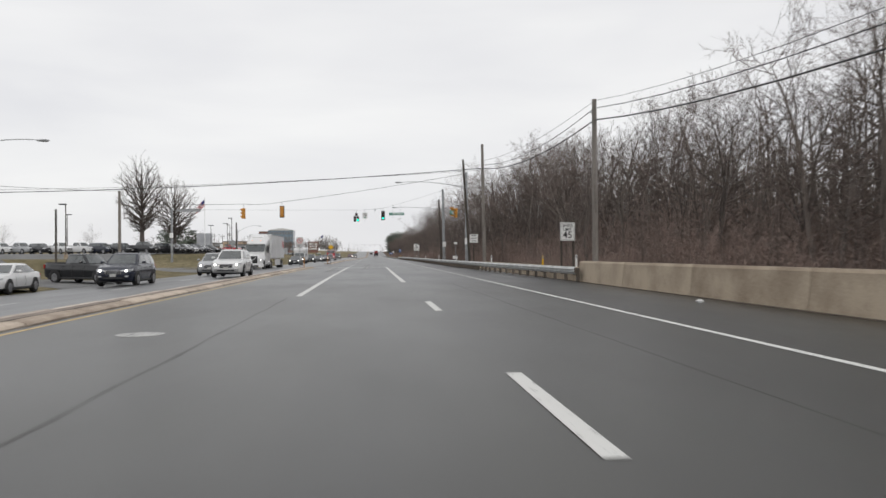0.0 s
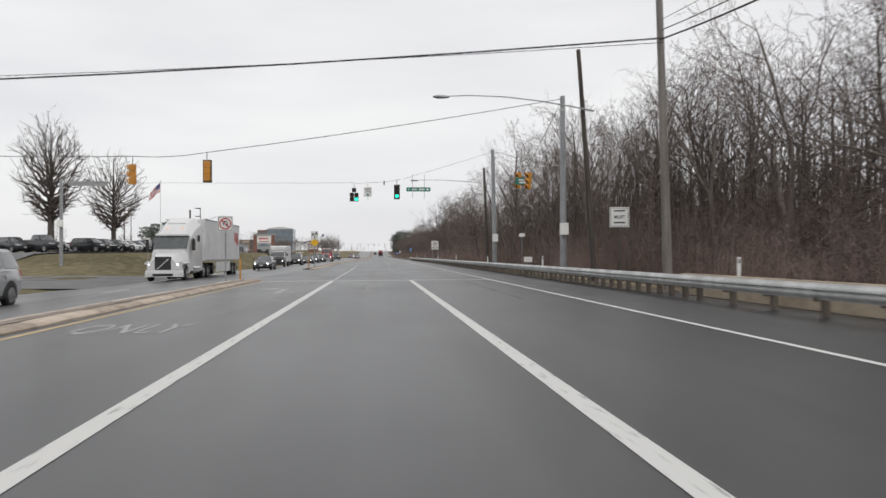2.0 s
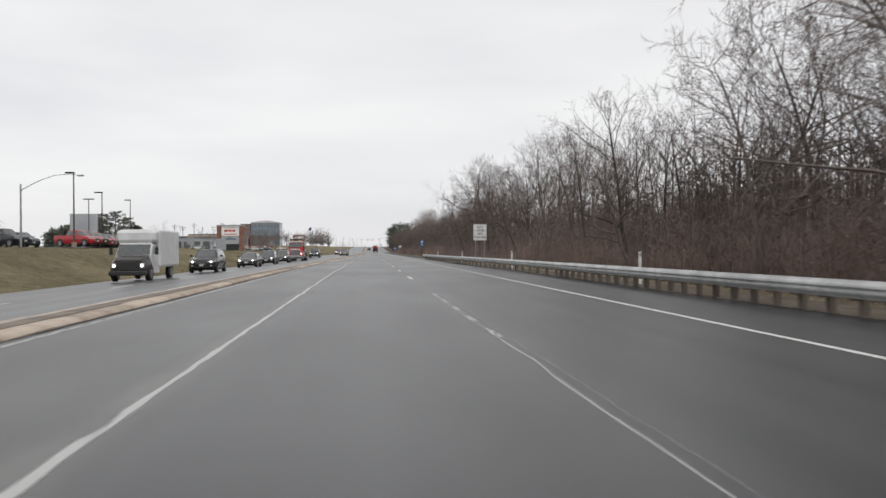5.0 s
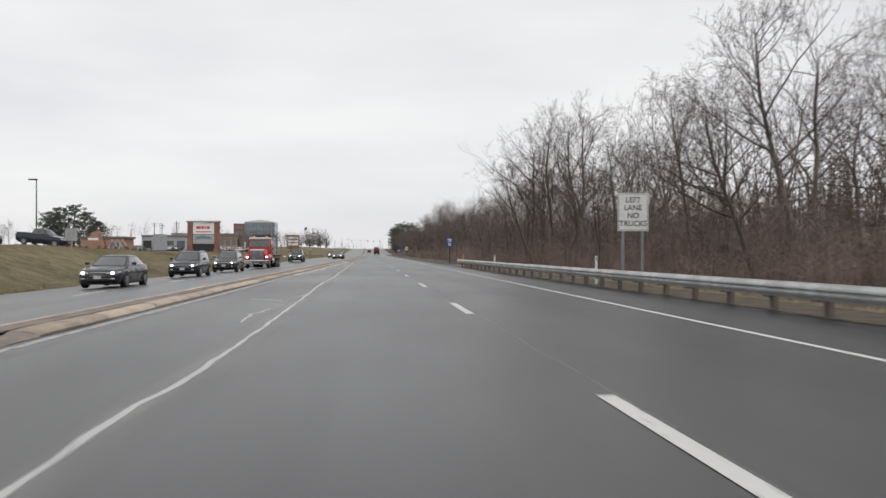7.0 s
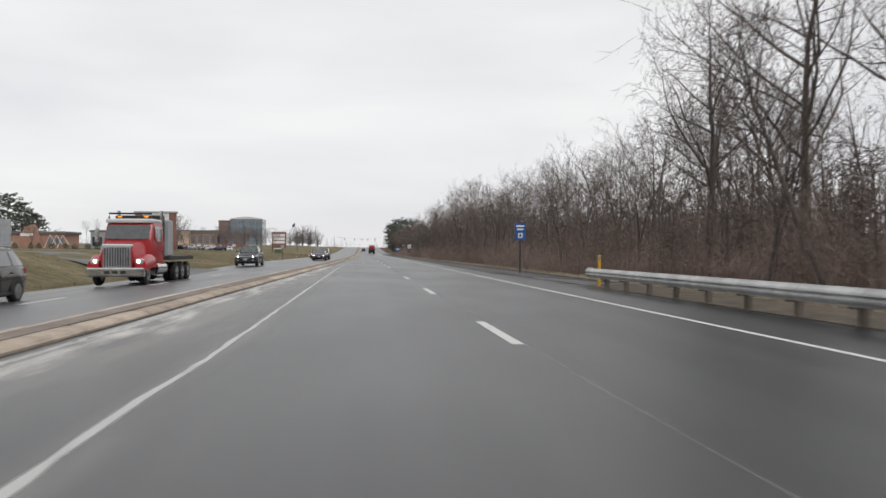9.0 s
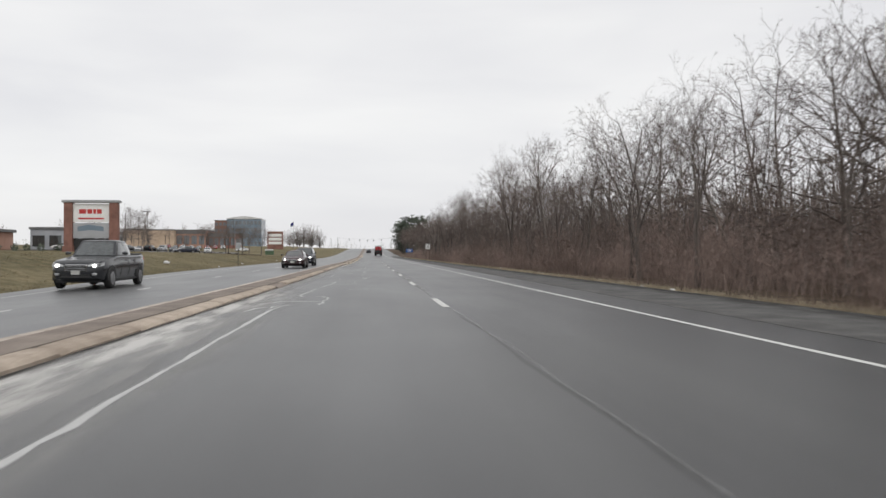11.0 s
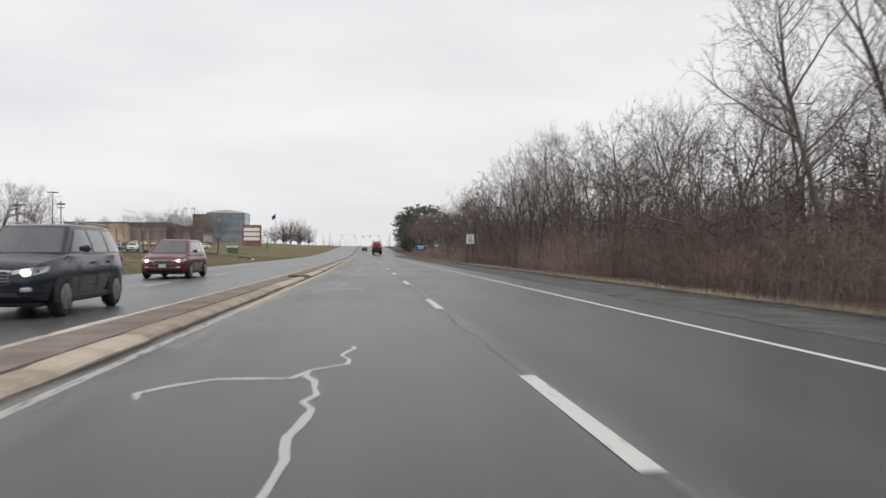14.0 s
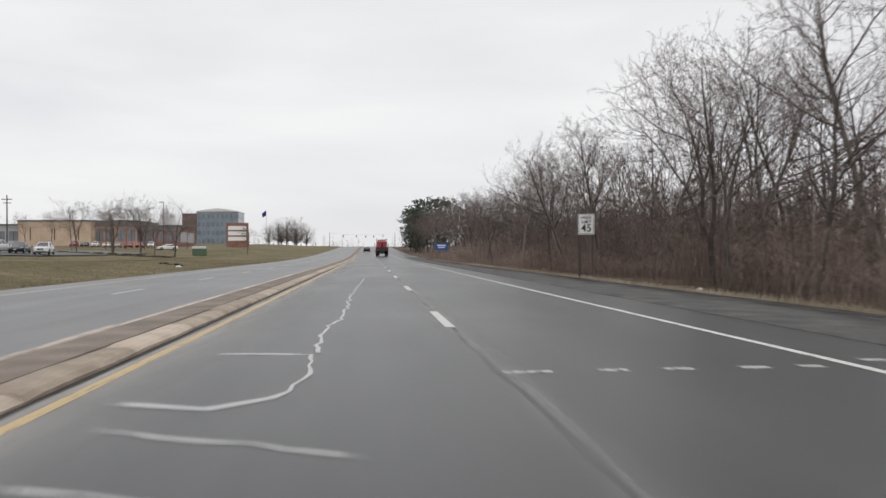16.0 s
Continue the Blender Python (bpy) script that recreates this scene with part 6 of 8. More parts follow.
def heavy_truck(m, label, flatbed=True, name="flatbed_truck", group="oncoming vehicles"):
    ob = thing(name, m, label, "truck", group)
    slab([xring(0.0, 0.75, 0.75, 1.75, 0.12, 0.62), xring(0.15, 0.80, 0.7, 1.85, 0.12, 0.68), xring(1.6, 0.95, 0.7, 2.05, 0.12, 0.85)], "p_red", ob, "hood", "red hood")
    slab([xring(1.55, 1.12, 0.8, 2.1, 0.06, 1.02), xring(1.95, 1.15, 0.8, 2.85, 0.08, 1.02), xring(2.3, 1.15, 0.8, 2.98, 0.1, 1.05), xring(3.5, 1.15, 0.8, 2.98, 0.1, 1.05)], "p_red", ob, "cab", "red day cab")
    part("cab_roof", Build().cbox(-1.06, 1.06, 1.82, 3.5, 2.86, 3.06, 0.06), "p_white", ob, "white cab roof")
    part("windscreen", Build().loft([[(0.96, 1.49, 2.12), (0.96, 1.84, 2.76), (-0.96, 1.84, 2.76), (-0.96, 1.49, 2.12)], [(0.96, 1.62, 2.08), (0.96, 1.97, 2.72), (-0.96, 1.97, 2.72), (-0.96, 1.62, 2.08)]]), "glass", ob, "dark windscreen")
    part("roof_rack", Build().tube([(-0.95, 2.0, 3.05), (-0.95, 2.0, 3.3), (0.95, 2.0, 3.3), (0.95, 2.0, 3.05)], [0.05] * 4, 6), "trim", ob, "dark lamp rack on the cab roof")
    part("hood_lip", Build().cbox(-0.66, 0.66, -0.02, 0.20, 1.74, 1.86, 0.05), "p_white", ob, "white hood edge")
    gr = part("grille", Build().cbox(-0.60, 0.60, -0.05, 0.06, 0.82, 1.74, 0.03), "rim", ob, "tall grey steel grille")
    for k in range(10):
        x = -0.50 + k * 0.111
        part("grille_slat", Build().box(x - 0.02, x + 0.02, -0.062, -0.051, 0.88, 1.68), "trim", gr)
    part("bumper", Build().cbox(-1.22, 1.22, -0.32, 0.02, 0.42, 0.82, 0.06), "chrome", ob, "polished steel bumper")
    for x in (-0.34, 0.0, 0.34):
        part("bumper_slot", Build().cbox(x - 0.12, x + 0.12, -0.328, -0.30, 0.56, 0.68, 0.02), "trim", ob)
    for s in (-1, 1):
        part("fender", Build().loft([xring(0.0, 0.30, 0.72, 1.15, 0.1, 0.26), xring(0.4, 0.32, 0.72, 1.38, 0.14, 0.26), xring(1.5, 0.32, 0.95, 1.42, 0.14, 0.26)]), "p_red", ob, smooth=True, at=pose(s * 0.95, 0, 0))
        hl = part("headlight", Build().cbox(s * 0.95 - 0.20, s * 0.95 + 0.20, -0.03, 0.14, 0.98, 1.22, 0.06), "lamp_clear", ob, "clear headlight glass")
        part("bulb", Build().tube([(s * 0.92, -0.02, 1.10), (s * 0.92, -0.045, 1.10)], [0.085, 0.06], 12), "headlight", hl, "lit lamp")
        part("side_window", Build().poly([(s * 1.158, 1.98, 2.05), (s * 1.158, 2.9, 2.05), (s * 1.09, 2.9, 2.7), (s * 1.09, 2.12, 2.7)]), "glass", ob)
        part("mirror", Build().cbox(s * 1.38 - 0.09, s * 1.38 + 0.09, 1.62, 1.74, 1.95, 2.6, 0.03), "chrome", ob)
        part("exhaust_stack", Build().tube([(s * 1.0, 3.65, 1.0), (s * 1.0, 3.65, 3.5)], [0.09, 0.08], 10), "chrome", ob, smooth=True)
        part("fuel_tank", Build().tube([(s * 0.92, 2.2, 0.75), (s * 0.92, 3.9, 0.75)], [0.32, 0.32], 14), "chrome", ob, smooth=True)
    lb = part("beacon_bar", Build().cbox(-0.8, 0.8, 2.45, 2.75, 3.06, 3.22, 0.03), "trim", ob, "dark beacon bar")
    for x in (-0.6, 0.6):
        part("beacon", Build().cbox(x - 0.10, x + 0.10, 2.43, 2.60, 3.13, 3.21, 0.02), "amber", lb)
    part("chassis", Build().cbox(-0.45, 0.45, 0.6, 9.3, 0.62, 0.95, 0.03), "trim", ob)
    big_wheels(ob, 0.75, 1.0, 0.52, steer=True)
    axle = (6.1, 7.4, 8.7) if flatbed else (6.4, 7.7)
    for y in axle:
        big_wheels(ob, y, 1.04, 0.50)
    if flatbed:
        part("bed", Build().cbox(-1.24, 1.24, 4.2, 9.8, 1.12, 1.32, 0.02), "trim", ob, "dark flat steel bed")
        part("headache_rack", Build().cbox(-1.05, 1.05, 3.95, 4.1, 1.2, 3.3, 0.03), "trim", ob, "dark steel rack behind the cab")
        part("cargo_box", Build().cbox(0.1, 1.15, 4.4, 5.4, 1.32, 3.1, 0.03), "grey_wall", ob, "grey steel tool box on the bed")
    return ob


heavy_truck(lane_spot(-10.9, 227.0), "red flatbed truck with white roof and lit headlights")
lead = heavy_truck(lane_spot(2.6, 497, 0), "red heavy truck driving away far ahead", flatbed=False, name="tow_truck", group="traffic ahead")
lead.matrix_basis = pose(3.2, 498, road_z(498), 0.4, 0, 180)
part("rear_boom", Build().tube([(0, 5.0, 1.2), (0, 8.6, 2.9), (0, 9.4, 2.6)], [0.22, 0.18, 0.14], 8), "p_red", lead, "red crane boom")
part("rear_deck", Build().cbox(-1.2, 1.2, 3.9, 9.0, 1.0, 1.75, 0.05), "trim", lead, "dark rear deck")
for s in (-1, 1):
    part("tail_light", Build().cbox(s * 0.95 - 0.12, s * 0.95 + 0.12, 9.0, 9.05, 1.05, 1.25, 0.02), "tail", lead, "lit tail light")


def box_van(m):
    ob = thing("box_truck", m, "white box truck with lit headlights beside the median", "truck", "oncoming vehicles")
    slab([xring(0.0, 0.82, 0.45, 1.15, 0.1, 0.72), xring(0.2, 0.95, 0.4, 1.30, 0.1, 0.80), xring(1.0, 1.0, 0.4, 1.42, 0.1, 0.88)], "p_bronze", ob, "hood", "dark hood")
    slab([xring(0.95, 1.0, 0.45, 1.45, 0.06, 0.92), xring(1.5, 1.0, 0.45, 2.1, 0.1, 0.88), xring(2.4, 1.0, 0.45, 2.12, 0.1, 0.88)], "p_white", ob, "cab", "white cab")
    part("windscreen", Build().loft([[(0.86, 0.91, 1.47), (0.82, 1.36, 2.01), (-0.82, 1.36, 2.01), (-0.86, 0.91, 1.47)], [(0.86, 1.03, 1.44), (0.82, 1.48, 1.98), (-0.82, 1.48, 1.98), (-0.86, 1.03, 1.44)]]), "glass", ob)
    part("grille", Build().cbox(-0.5, 0.5, -0.03, 0.08, 0.62, 1.08, 0.03), "trim", ob)
    part("bumper", Build().cbox(-0.98, 0.98, -0.12, 0.1, 0.35, 0.58, 0.05), "trim", ob)
    for s in (-1, 1):
        hl = part("headlight", Build().cbox(s * 0.72 - 0.14, s * 0.72 + 0.14, -0.02, 0.15, 0.74, 1.0, 0.04), "lamp_clear", ob, "clear headlight glass")
        part("bulb", Build().tube([(s * 0.72, -0.015, 0.87), (s * 0.72, -0.035, 0.87)], [0.08, 0.06], 12), "headlight", hl, "lit lamp")
        part("mirror", Build().cbox(s * 1.2 - 0.09, s * 1.2 + 0.09, 1.05, 1.15, 1.45, 1.85, 0.03), "trim", ob)
        part("side_window", Build().poly([(s * 1.005, 1.4, 1.5), (s * 1.005, 2.2, 1.5), (s * 0.94, 2.2, 1.95), (s * 0.94, 1.6, 1.95)]), "glass", ob)
    part("box_body", Build().cbox(-1.12, 1.12, 2.2, 6.6, 0.75, 2.85, 0.10), "trailer", ob, "white box body")
    part("box_nose", Build().cbox(-1.05, 1.05, 1.45, 2.3, 2.12, 2.80, 0.15), "trailer", ob)
    wheels(ob, 1.0, (0.75, 5.0), 0.40, 0.26)
    return ob


box_van(lane_spot(-12.6, 150.5))

# parked vehicles on the dealer's lot, the shop car parks beyond
r4 = random.Random(21)
colours = ["p_white", "p_black", "p_white", "p_grey", "p_navy", "p_red", "p_silver", "p_black", "p_darkred"]
WORDS = {"p_white": "white", "p_black": "black", "p_grey": "grey", "p_navy": "navy blue", "p_red": "red", "p_silver": "silver", "p_darkred": "dark red"}
protos = {}


def parked(kind, colour, x, y, turn, tilt=0, lift=0.15):
    m = pose(x, y, land_z(x, y) + lift, tilt, 0, turn)
    if (kind, colour) in protos:
        ob = copy_thing(protos[kind, colour], m)
        return ob
    noun = {"pickup": "pickup truck", "suv": "suv", "sedan": "sedan", "crossover": "crossover", "minivan": "minivan"}[kind]
    ob = car(kind, colour, m, "%s %s parked on a sales lot or car park" % (WORDS[colour], noun), lights=False, group="parked vehicles", detail=False)
    protos[kind, colour] = ob
    return ob


for i in range(9):
    parked(["suv", "pickup", "pickup", "suv", "pickup", "pickup", "suv", "crossover", "pickup"][i], ["p_grey", "p_white", "p_silver", "p_black", "p_white", "p_white", "p_navy", "p_grey", "p_black"][i], -63.5 + 3.6 * i, 143 - 1.3 * i, 52 + r4.uniform(-9, 9))
for i in range(11):
    parked(r4.choice(["pickup", "suv", "pickup", "crossover"]), r4.choice(["p_black", "p_navy", "p_grey", "p_black", "p_white"]), -34.0 - 0.25 * i + r4.uniform(-0.5, 0.5), 146 + 4.9 * i, 62 + r4.uniform(-10, 10))
for i in range(12):
    parked(r4.choice(["pickup", "suv", "sedan"]), r4.choice(["p_black", "p_silver", "p_grey", "p_white"]), -47.0 - 0.3 * i, 150 + 5.0 * i, 62 + r4.uniform(-8, 8))
for i in range(7):
    parked("pickup", ["p_red", "p_darkred", "p_red", "p_navy", "p_black", "p_darkred", "p_navy"][i], -33.6 - 0.35 * i, 203 + 3.5 * i, 62 + r4.uniform(-6, 6))
parked("pickup", "p_navy", -36.0, 240.5, 78, 5, 0.66)
for i in range(15):
    parked(r4.choice(["sedan", "crossover", "sedan", "suv"]), r4.choice(["p_white", "p_white", "p_silver", "p_grey", "p_white", "p_black", "p_navy"]), -80 + 2.75 * i, 437 + 0.4 * i + r4.uniform(-0.4, 0.4), r4.choice((8, 172)) + r4.uniform(-5, 5))
for i in range(10, 24):
    parked(r4.choice(["sedan", "crossover", "suv", "sedan"]), r4.choice(["p_white", "p_silver", "p_grey", "p_black", "p_white", "p_navy"]), -56 - 1.0 * (i % 3) - 0.45 * i, 358 + 4.2 * i, -88 + r4.uniform(-6, 6))
for i in range(8):
    parked(r4.choice(["sedan", "crossover"]), r4.choice(["p_white", "p_silver", "p_grey", "p_red"]), -58 - 3.4 * i, 556 + 1.5 * i, 10)
for i in range(15):
    parked(r4.choice(["sedan", "crossover", "sedan"]), r4.choice(["p_white", "p_silver", "p_white", "p_black", "p_white", "p_grey"]), -61 - 0.3 * i, 414 + 3.1 * i, -90 + r4.uniform(-5, 5))
for i in range(10):
    parked(r4.choice(["sedan", "suv", "crossover"]), r4.choice(["p_white", "p_silver", "p_grey", "p_navy", "p_white"]), -76 - 0.4 * i, 440 + 3.6 * i, -90 + r4.uniform(-5, 5))
parked("sedan", "p_navy", -38, 402, -60)
parked("sedan", "p_white", -45, 520, -60)
ramp = solid("display_ramp", Build().prism([(-1.1, -0.3), (1.1, -0.3), (1.05, 0.62), (-1.05, 0.62)], -2.9, 2.9), "concrete", "low concrete display ramp on the grass", "ramp", at=pose(-36.0, 240.5, land_z(-36.0, 240.5), 5, 0, 78))

# ---- bare trees ----


def grow(seed, height, trunk_r, limbs, per_limb, per_branch, twigs, spread=0.5, first=0.22, upright=0.5, forks=1, wob=0.08, rise=(0.5, 1.1)):
    """Returns two Builds: trunk with limbs, and the crown of branches and twigs."""
    r = random.Random(seed)
    wood, crown = Build(), Build()

    def shoot(start, d, length, radius, segs, wobble, lift, build, sides, tip=True):
        pts, rad = [start], [radius]
        d = d.normalized()
        for k in range(segs):
            d = (d + Vector((r.gauss(0, wobble), r.gauss(0, wobble), r.gauss(0, wobble * 0.6) + lift))).normalized()
            pts.append(pts[-1] + d * (length / segs))
            rad.append(radius * (1 - 0.80 * (k + 1) / segs))
        build.tube(pts, rad, sides, tip=tip, cap=False)
        return pts, rad

    def pick(pts, rad, u):
        s = u * (len(pts) - 1)
        k = min(int(s), len(pts) - 2)
        return pts[k].lerp(pts[k + 1], s - k), rad[k] + (rad[k + 1] - rad[k]) * (s - k), (pts[k + 1] - pts[k]).normalized()

    def sideways(d, angle):
        a = r.uniform(0, 2 * math.pi)
        s = d.cross(Vector((math.cos(a), math.sin(a), 0.31))).normalized()
        return (d * math.cos(angle) + s * math.sin(angle)).normalized()

    stems = []
    if forks == 1:
        lean = Vector((r.gauss(0, wob * 1.4), r.gauss(0, wob * 1.4), 1))
        stems.append(shoot(Vector((0, 0, -0.3)), lean, height, trunk_r, 7, wob, 0.05, wood, 8))
    else:
        knee = Vector((r.gauss(0, 0.05), r.gauss(0, 0.05), 1)) * height * r.uniform(0.16, 0.42)
        wood.tube([(0, 0, -0.3), knee], [trunk_r * 1.15, trunk_r], 8, cap=False)
        turn0 = r.uniform(0, 6.28)
        for k in range(forks):
            a = turn0 + 2 * math.pi * k / forks + r.gauss(0, 0.3)
            tilt = r.uniform(0.10, 0.34)
            lean = Vector((math.cos(a) * tilt, math.sin(a) * tilt, 1))
            stems.append(shoot(knee, lean, (height - knee.z) * (1.05 if k == 0 else r.uniform(0.8, 1.0)), trunk_r * (0.85 if k == 0 else r.uniform(0.55, 0.8)), 7, 0.10, 0.05, wood, 7))
    for pts, rad in stems:
        for i in range(limbs // forks):
            u = first + (0.97 - first) * ((i + r.random()) / (limbs // forks))
            p, pr, d = pick(pts, rad, u)
            ln = height * (0.50 * (1 - u) + 0.15) * r.uniform(0.7, 1.2) * (0.6 + spread)
            lp, lr = shoot(p, sideways(d, r.uniform(*rise) * (0.6 + spread * 0.8)), ln, max(0.022, pr * r.uniform(0.42, 0.70)), 6, 0.15, 0.09 * upright, wood, 4)
            for j in range(per_limb):
                v = 0.25 + 0.75 * (j + r.random()) / per_limb
                q, qr, e = pick(lp, lr, v)
                bl = ln * (0.46 - 0.22 * v) * r.uniform(0.7, 1.3) + 0.30
                bp, br = shoot(q, sideways(e, r.uniform(0.5, 1.0)), bl, max(0.012, qr * 0.58), 3, 0.20, 0.05 * upright, crown, 3)
                for k in range(per_branch):
                    w = 0.25 + 0.75 * (k + r.random()) / per_branch
                    s, sr, g2 = pick(bp, br, w)
                    tl = bl * (0.46 - 0.18 * w) * r.uniform(0.7, 1.4) + 0.16
                    tp, trd = shoot(s, sideways(g2, r.uniform(0.45, 1.0)), tl, max(0.0085, sr * 0.55), 1, 0.10, 0.03 * upright, crown, 3)
                    for t in range(twigs):
                        c, cr, h = pick(tp, trd, 0.2 + 0.8 * (t + r.random()) / twigs)
                        e2 = sideways(h, r.uniform(0.35, 0.8))
                        fl = e2.cross(Vector((r.gauss(0, 1), r.gauss(0, 1), r.gauss(0, 1)))).normalized() * 0.0085
                        crown.poly([c - fl, c + fl, c + e2 * (tl * r.uniform(0.30, 0.65))])
    return wood, crown


def tree_proto(seed, label, **kw):
    wood, crown = grow(seed, **kw)
    ob = thing("bare_tree", pose(0, 0, -500), label, "tree", "woodland trees")
    part("trunk", wood, "bark", ob, smooth=True)
    part("crown", crown, "twig", ob)
    return ob


TALL = [tree_proto(s, "bare grey-brown deciduous tree at the edge of the woods", height=h, trunk_r=tr * 1.25, limbs=n, per_limb=7, per_branch=4, twigs=4, spread=sp, first=f0, upright=up, forks=fk)
        for s, h, tr, n, sp, f0, up, fk in ((1, 12.5, 0.15, 17, 0.55, 0.34, 0.6, 1), (2, 11, 0.12, 16, 0.5, 0.22, 0.6, 2), (3, 14, 0.17, 17, 0.6, 0.36, 0.5, 1), (4, 10, 0.10, 16, 0.45, 0.24, 0.8, 1), (5, 12, 0.14, 18, 0.7, 0.26, 0.4, 1), (6, 9, 0.09, 16, 0.5, 0.20, 0.7, 2), (7, 13.5, 0.16, 17, 0.6, 0.30, 0.5, 2), (8, 12.8, 0.13, 18, 0.4, 0.40, 0.9, 1))]


def top_of(ob):
    """The height that nearly all of the crown stays under."""
    z = sorted(v.co.z for v in [c for c in ob.children if c.name.startswith("crown")][0].data.vertices)
    return z[int(len(z) * 0.985)]


SLIM = [tree_proto(s, "slender bare tree deeper in the woods", height=h, trunk_r=tr, limbs=n, per_limb=5, per_branch=3, twigs=2, spread=0.45, first=f0, upright=0.8, forks=fk)
        for s, h, tr, n, f0, fk in ((11, 12, 0.11, 16, 0.20, 1), (12, 13.5, 0.13, 17, 0.25, 1), (13, 10.5, 0.09, 16, 0.15, 2), (14, 14.5, 0.15, 17, 0.3, 1))]
HEIGHTS = {t.name: top_of(t) for t in TALL + SLIM}
CANOPY = ((0, 12.0), (32, 11.5), (44, 10.0), (80, 12.2), (112, 13.4), (126, 12.4), (136, 11.0), (152, 10.6), (170, 11.2), (192, 10.2), (204, 11.6), (212, 11.3), (218, 10.2), (230, 10.2), (250, 10.6), (268, 11.0), (290, 10.0), (320, 10.0), (345, 10.3), (362, 10.8), (378, 11.8), (395, 10.6), (420, 9.9), (500, 11.4), (600, 12.0), (2000, 9))


def plant(proto, x, y, size, turn):
    if proto["label"] and proto.matrix_basis.translation.z < -400:
        proto.matrix_basis = pose(x, y, land_z(x, y), 0, 0, turn) @ Matrix.Scale(size, 4)
        return proto
    ob = copy_thing(proto, pose(x, y, land_z(x, y), 0, 0, turn))
    ob.scale = (size, size, size)
    return ob


def woods(protos, x, y, low, high, r):
    t = r.choice(protos)
    plant(t, x, y, along(CANOPY, y) * (0.86 + 0.04 * (min(x, 19) - 13)) * r.uniform(low, high) / HEIGHTS[t.name], r.uniform(0, 360))


r5 = random.Random(12)
y = 2.0
while y < 440:
    woods(TALL, r5.uniform(12.8, 18.0) + (0.8 if y < 120 else 0), y, 0.70, 1.02, r5)
    y += r5.uniform(2.2, 3.2) if y < 125 else r5.uniform(3.0, 4.4)
while y < 570:
    woods(TALL, r5.uniform(12.8, 18.0), y, 0.75, 1.0, r5)
    y += r5.uniform(4, 6)
for k, x, y, h in ((3, 15.5, 307, 11.0), (0, 15.8, 226, 13.6), (2, 16.8, 220, 14.4), (3, 17.8, 231, 12.6), (7, 16.5, 177.5, 12.4), (0, 14.2, 125.5, 14.6), (7, 15.4, 298, 11.6), (0, 15.2, 205.5, 12.8), (7, 17.0, 210.5, 13.2), (7, 15.8, 357, 11.6), (7, 16.0, 319.5, 12.2), (6, 15.2, 315.5, 12.0)):
    plant(TALL[k], x, y, h / HEIGHTS[TALL[k].name], 40 + 50 * k)
for k, t in enumerate(SLIM):
    plant(t, 21.0 + 1.2 * k, 60.0 + 90 * k, along(CANOPY, 60.0 + 90 * k) / HEIGHTS[t.name], 80 * k)


def sapling_stand(seed, length, depth, count, h0, h1, limbs=8, twigs=6, stout=1.0):
    """Many thin young trees standing close, joined."""
    r = random.Random(seed)
    b = Build()
    for k in range(count):
        x, y2, h = r.uniform(0, depth), r.uniform(0, length), r.uniform(h0, h1) * r.uniform(0.55, 1.0)
        lx, ly = r.gauss(0, 0.12) * h, r.gauss(0, 0.12) * h
        pts = [Vector((x, y2, -0.2)), Vector((x + lx * 0.3 + r.gauss(0, 0.15), y2 + ly * 0.3 + r.gauss(0, 0.15), h * 0.4)), Vector((x + lx, y2 + ly, h))]
        rad = h * r.uniform(0.004, 0.010)
        b.tube(pts, [rad, rad * 0.7, 0], 4, tip=True, cap=False)
        for j in range(limbs):
            u = r.uniform(0.08, 0.95)
            p = pts[0].lerp(pts[1], u / 0.4) if u < 0.4 else pts[1].lerp(pts[2], (u - 0.4) / 0.6)
            a = r.uniform(0, 6.28)
            ln = h * r.uniform(0.12, 0.34) * (1.2 - u)
            d = Vector((math.cos(a), math.sin(a), r.uniform(0.1, 1.2))).normalized()
            q = p + d * ln
            b.tube([p, q], [rad * 0.42 * stout, 0], 3, tip=True, cap=False)
            for t in range(twigs):
                s2 = p.lerp(q, r.uniform(0.2, 0.9))
                e2 = Vector((r.gauss(0, 0.6), r.gauss(0, 0.6), r.uniform(0.0, 0.7))) * ln * 0.8
                fl = e2.cross(Vector((r.gauss(0, 1), r.gauss(0, 1), r.gauss(0, 1)))).normalized() * (rad * 0.25 + 0.0055) * stout
                b.poly([s2 - fl, s2 + fl, s2 + e2])
    return b




def tree_stand(seed, length, depth, count, h0, h1):
    """Slender trees of the deep woods, joined: trunks and crowns."""
    r = random.Random(seed)
    wood, crown = Build(), Build()
    for k in range(count):
        x, y2 = r.uniform(0, depth), length * (k + r.random()) / count
        pair = grow(seed * 50 + k, height=r.uniform(h0, h1), trunk_r=r.uniform(0.09, 0.15), limbs=14, per_limb=5, per_branch=3, twigs=2, spread=r.uniform(0.35, 0.6), first=r.uniform(0.18, 0.35), upright=0.7)
        for whole, one in ((wood, pair[0]), (crown, pair[1])):
            n = len(whole.v)
            whole.v += [(a + x, b2 + y2, c) for a, b2, c in one.v]
            whole.f += [tuple(i + n for i in f) for f in one.f]
    return wood.mesh("trunks", M["bark"], True), crown.mesh("crowns", M["twig"])


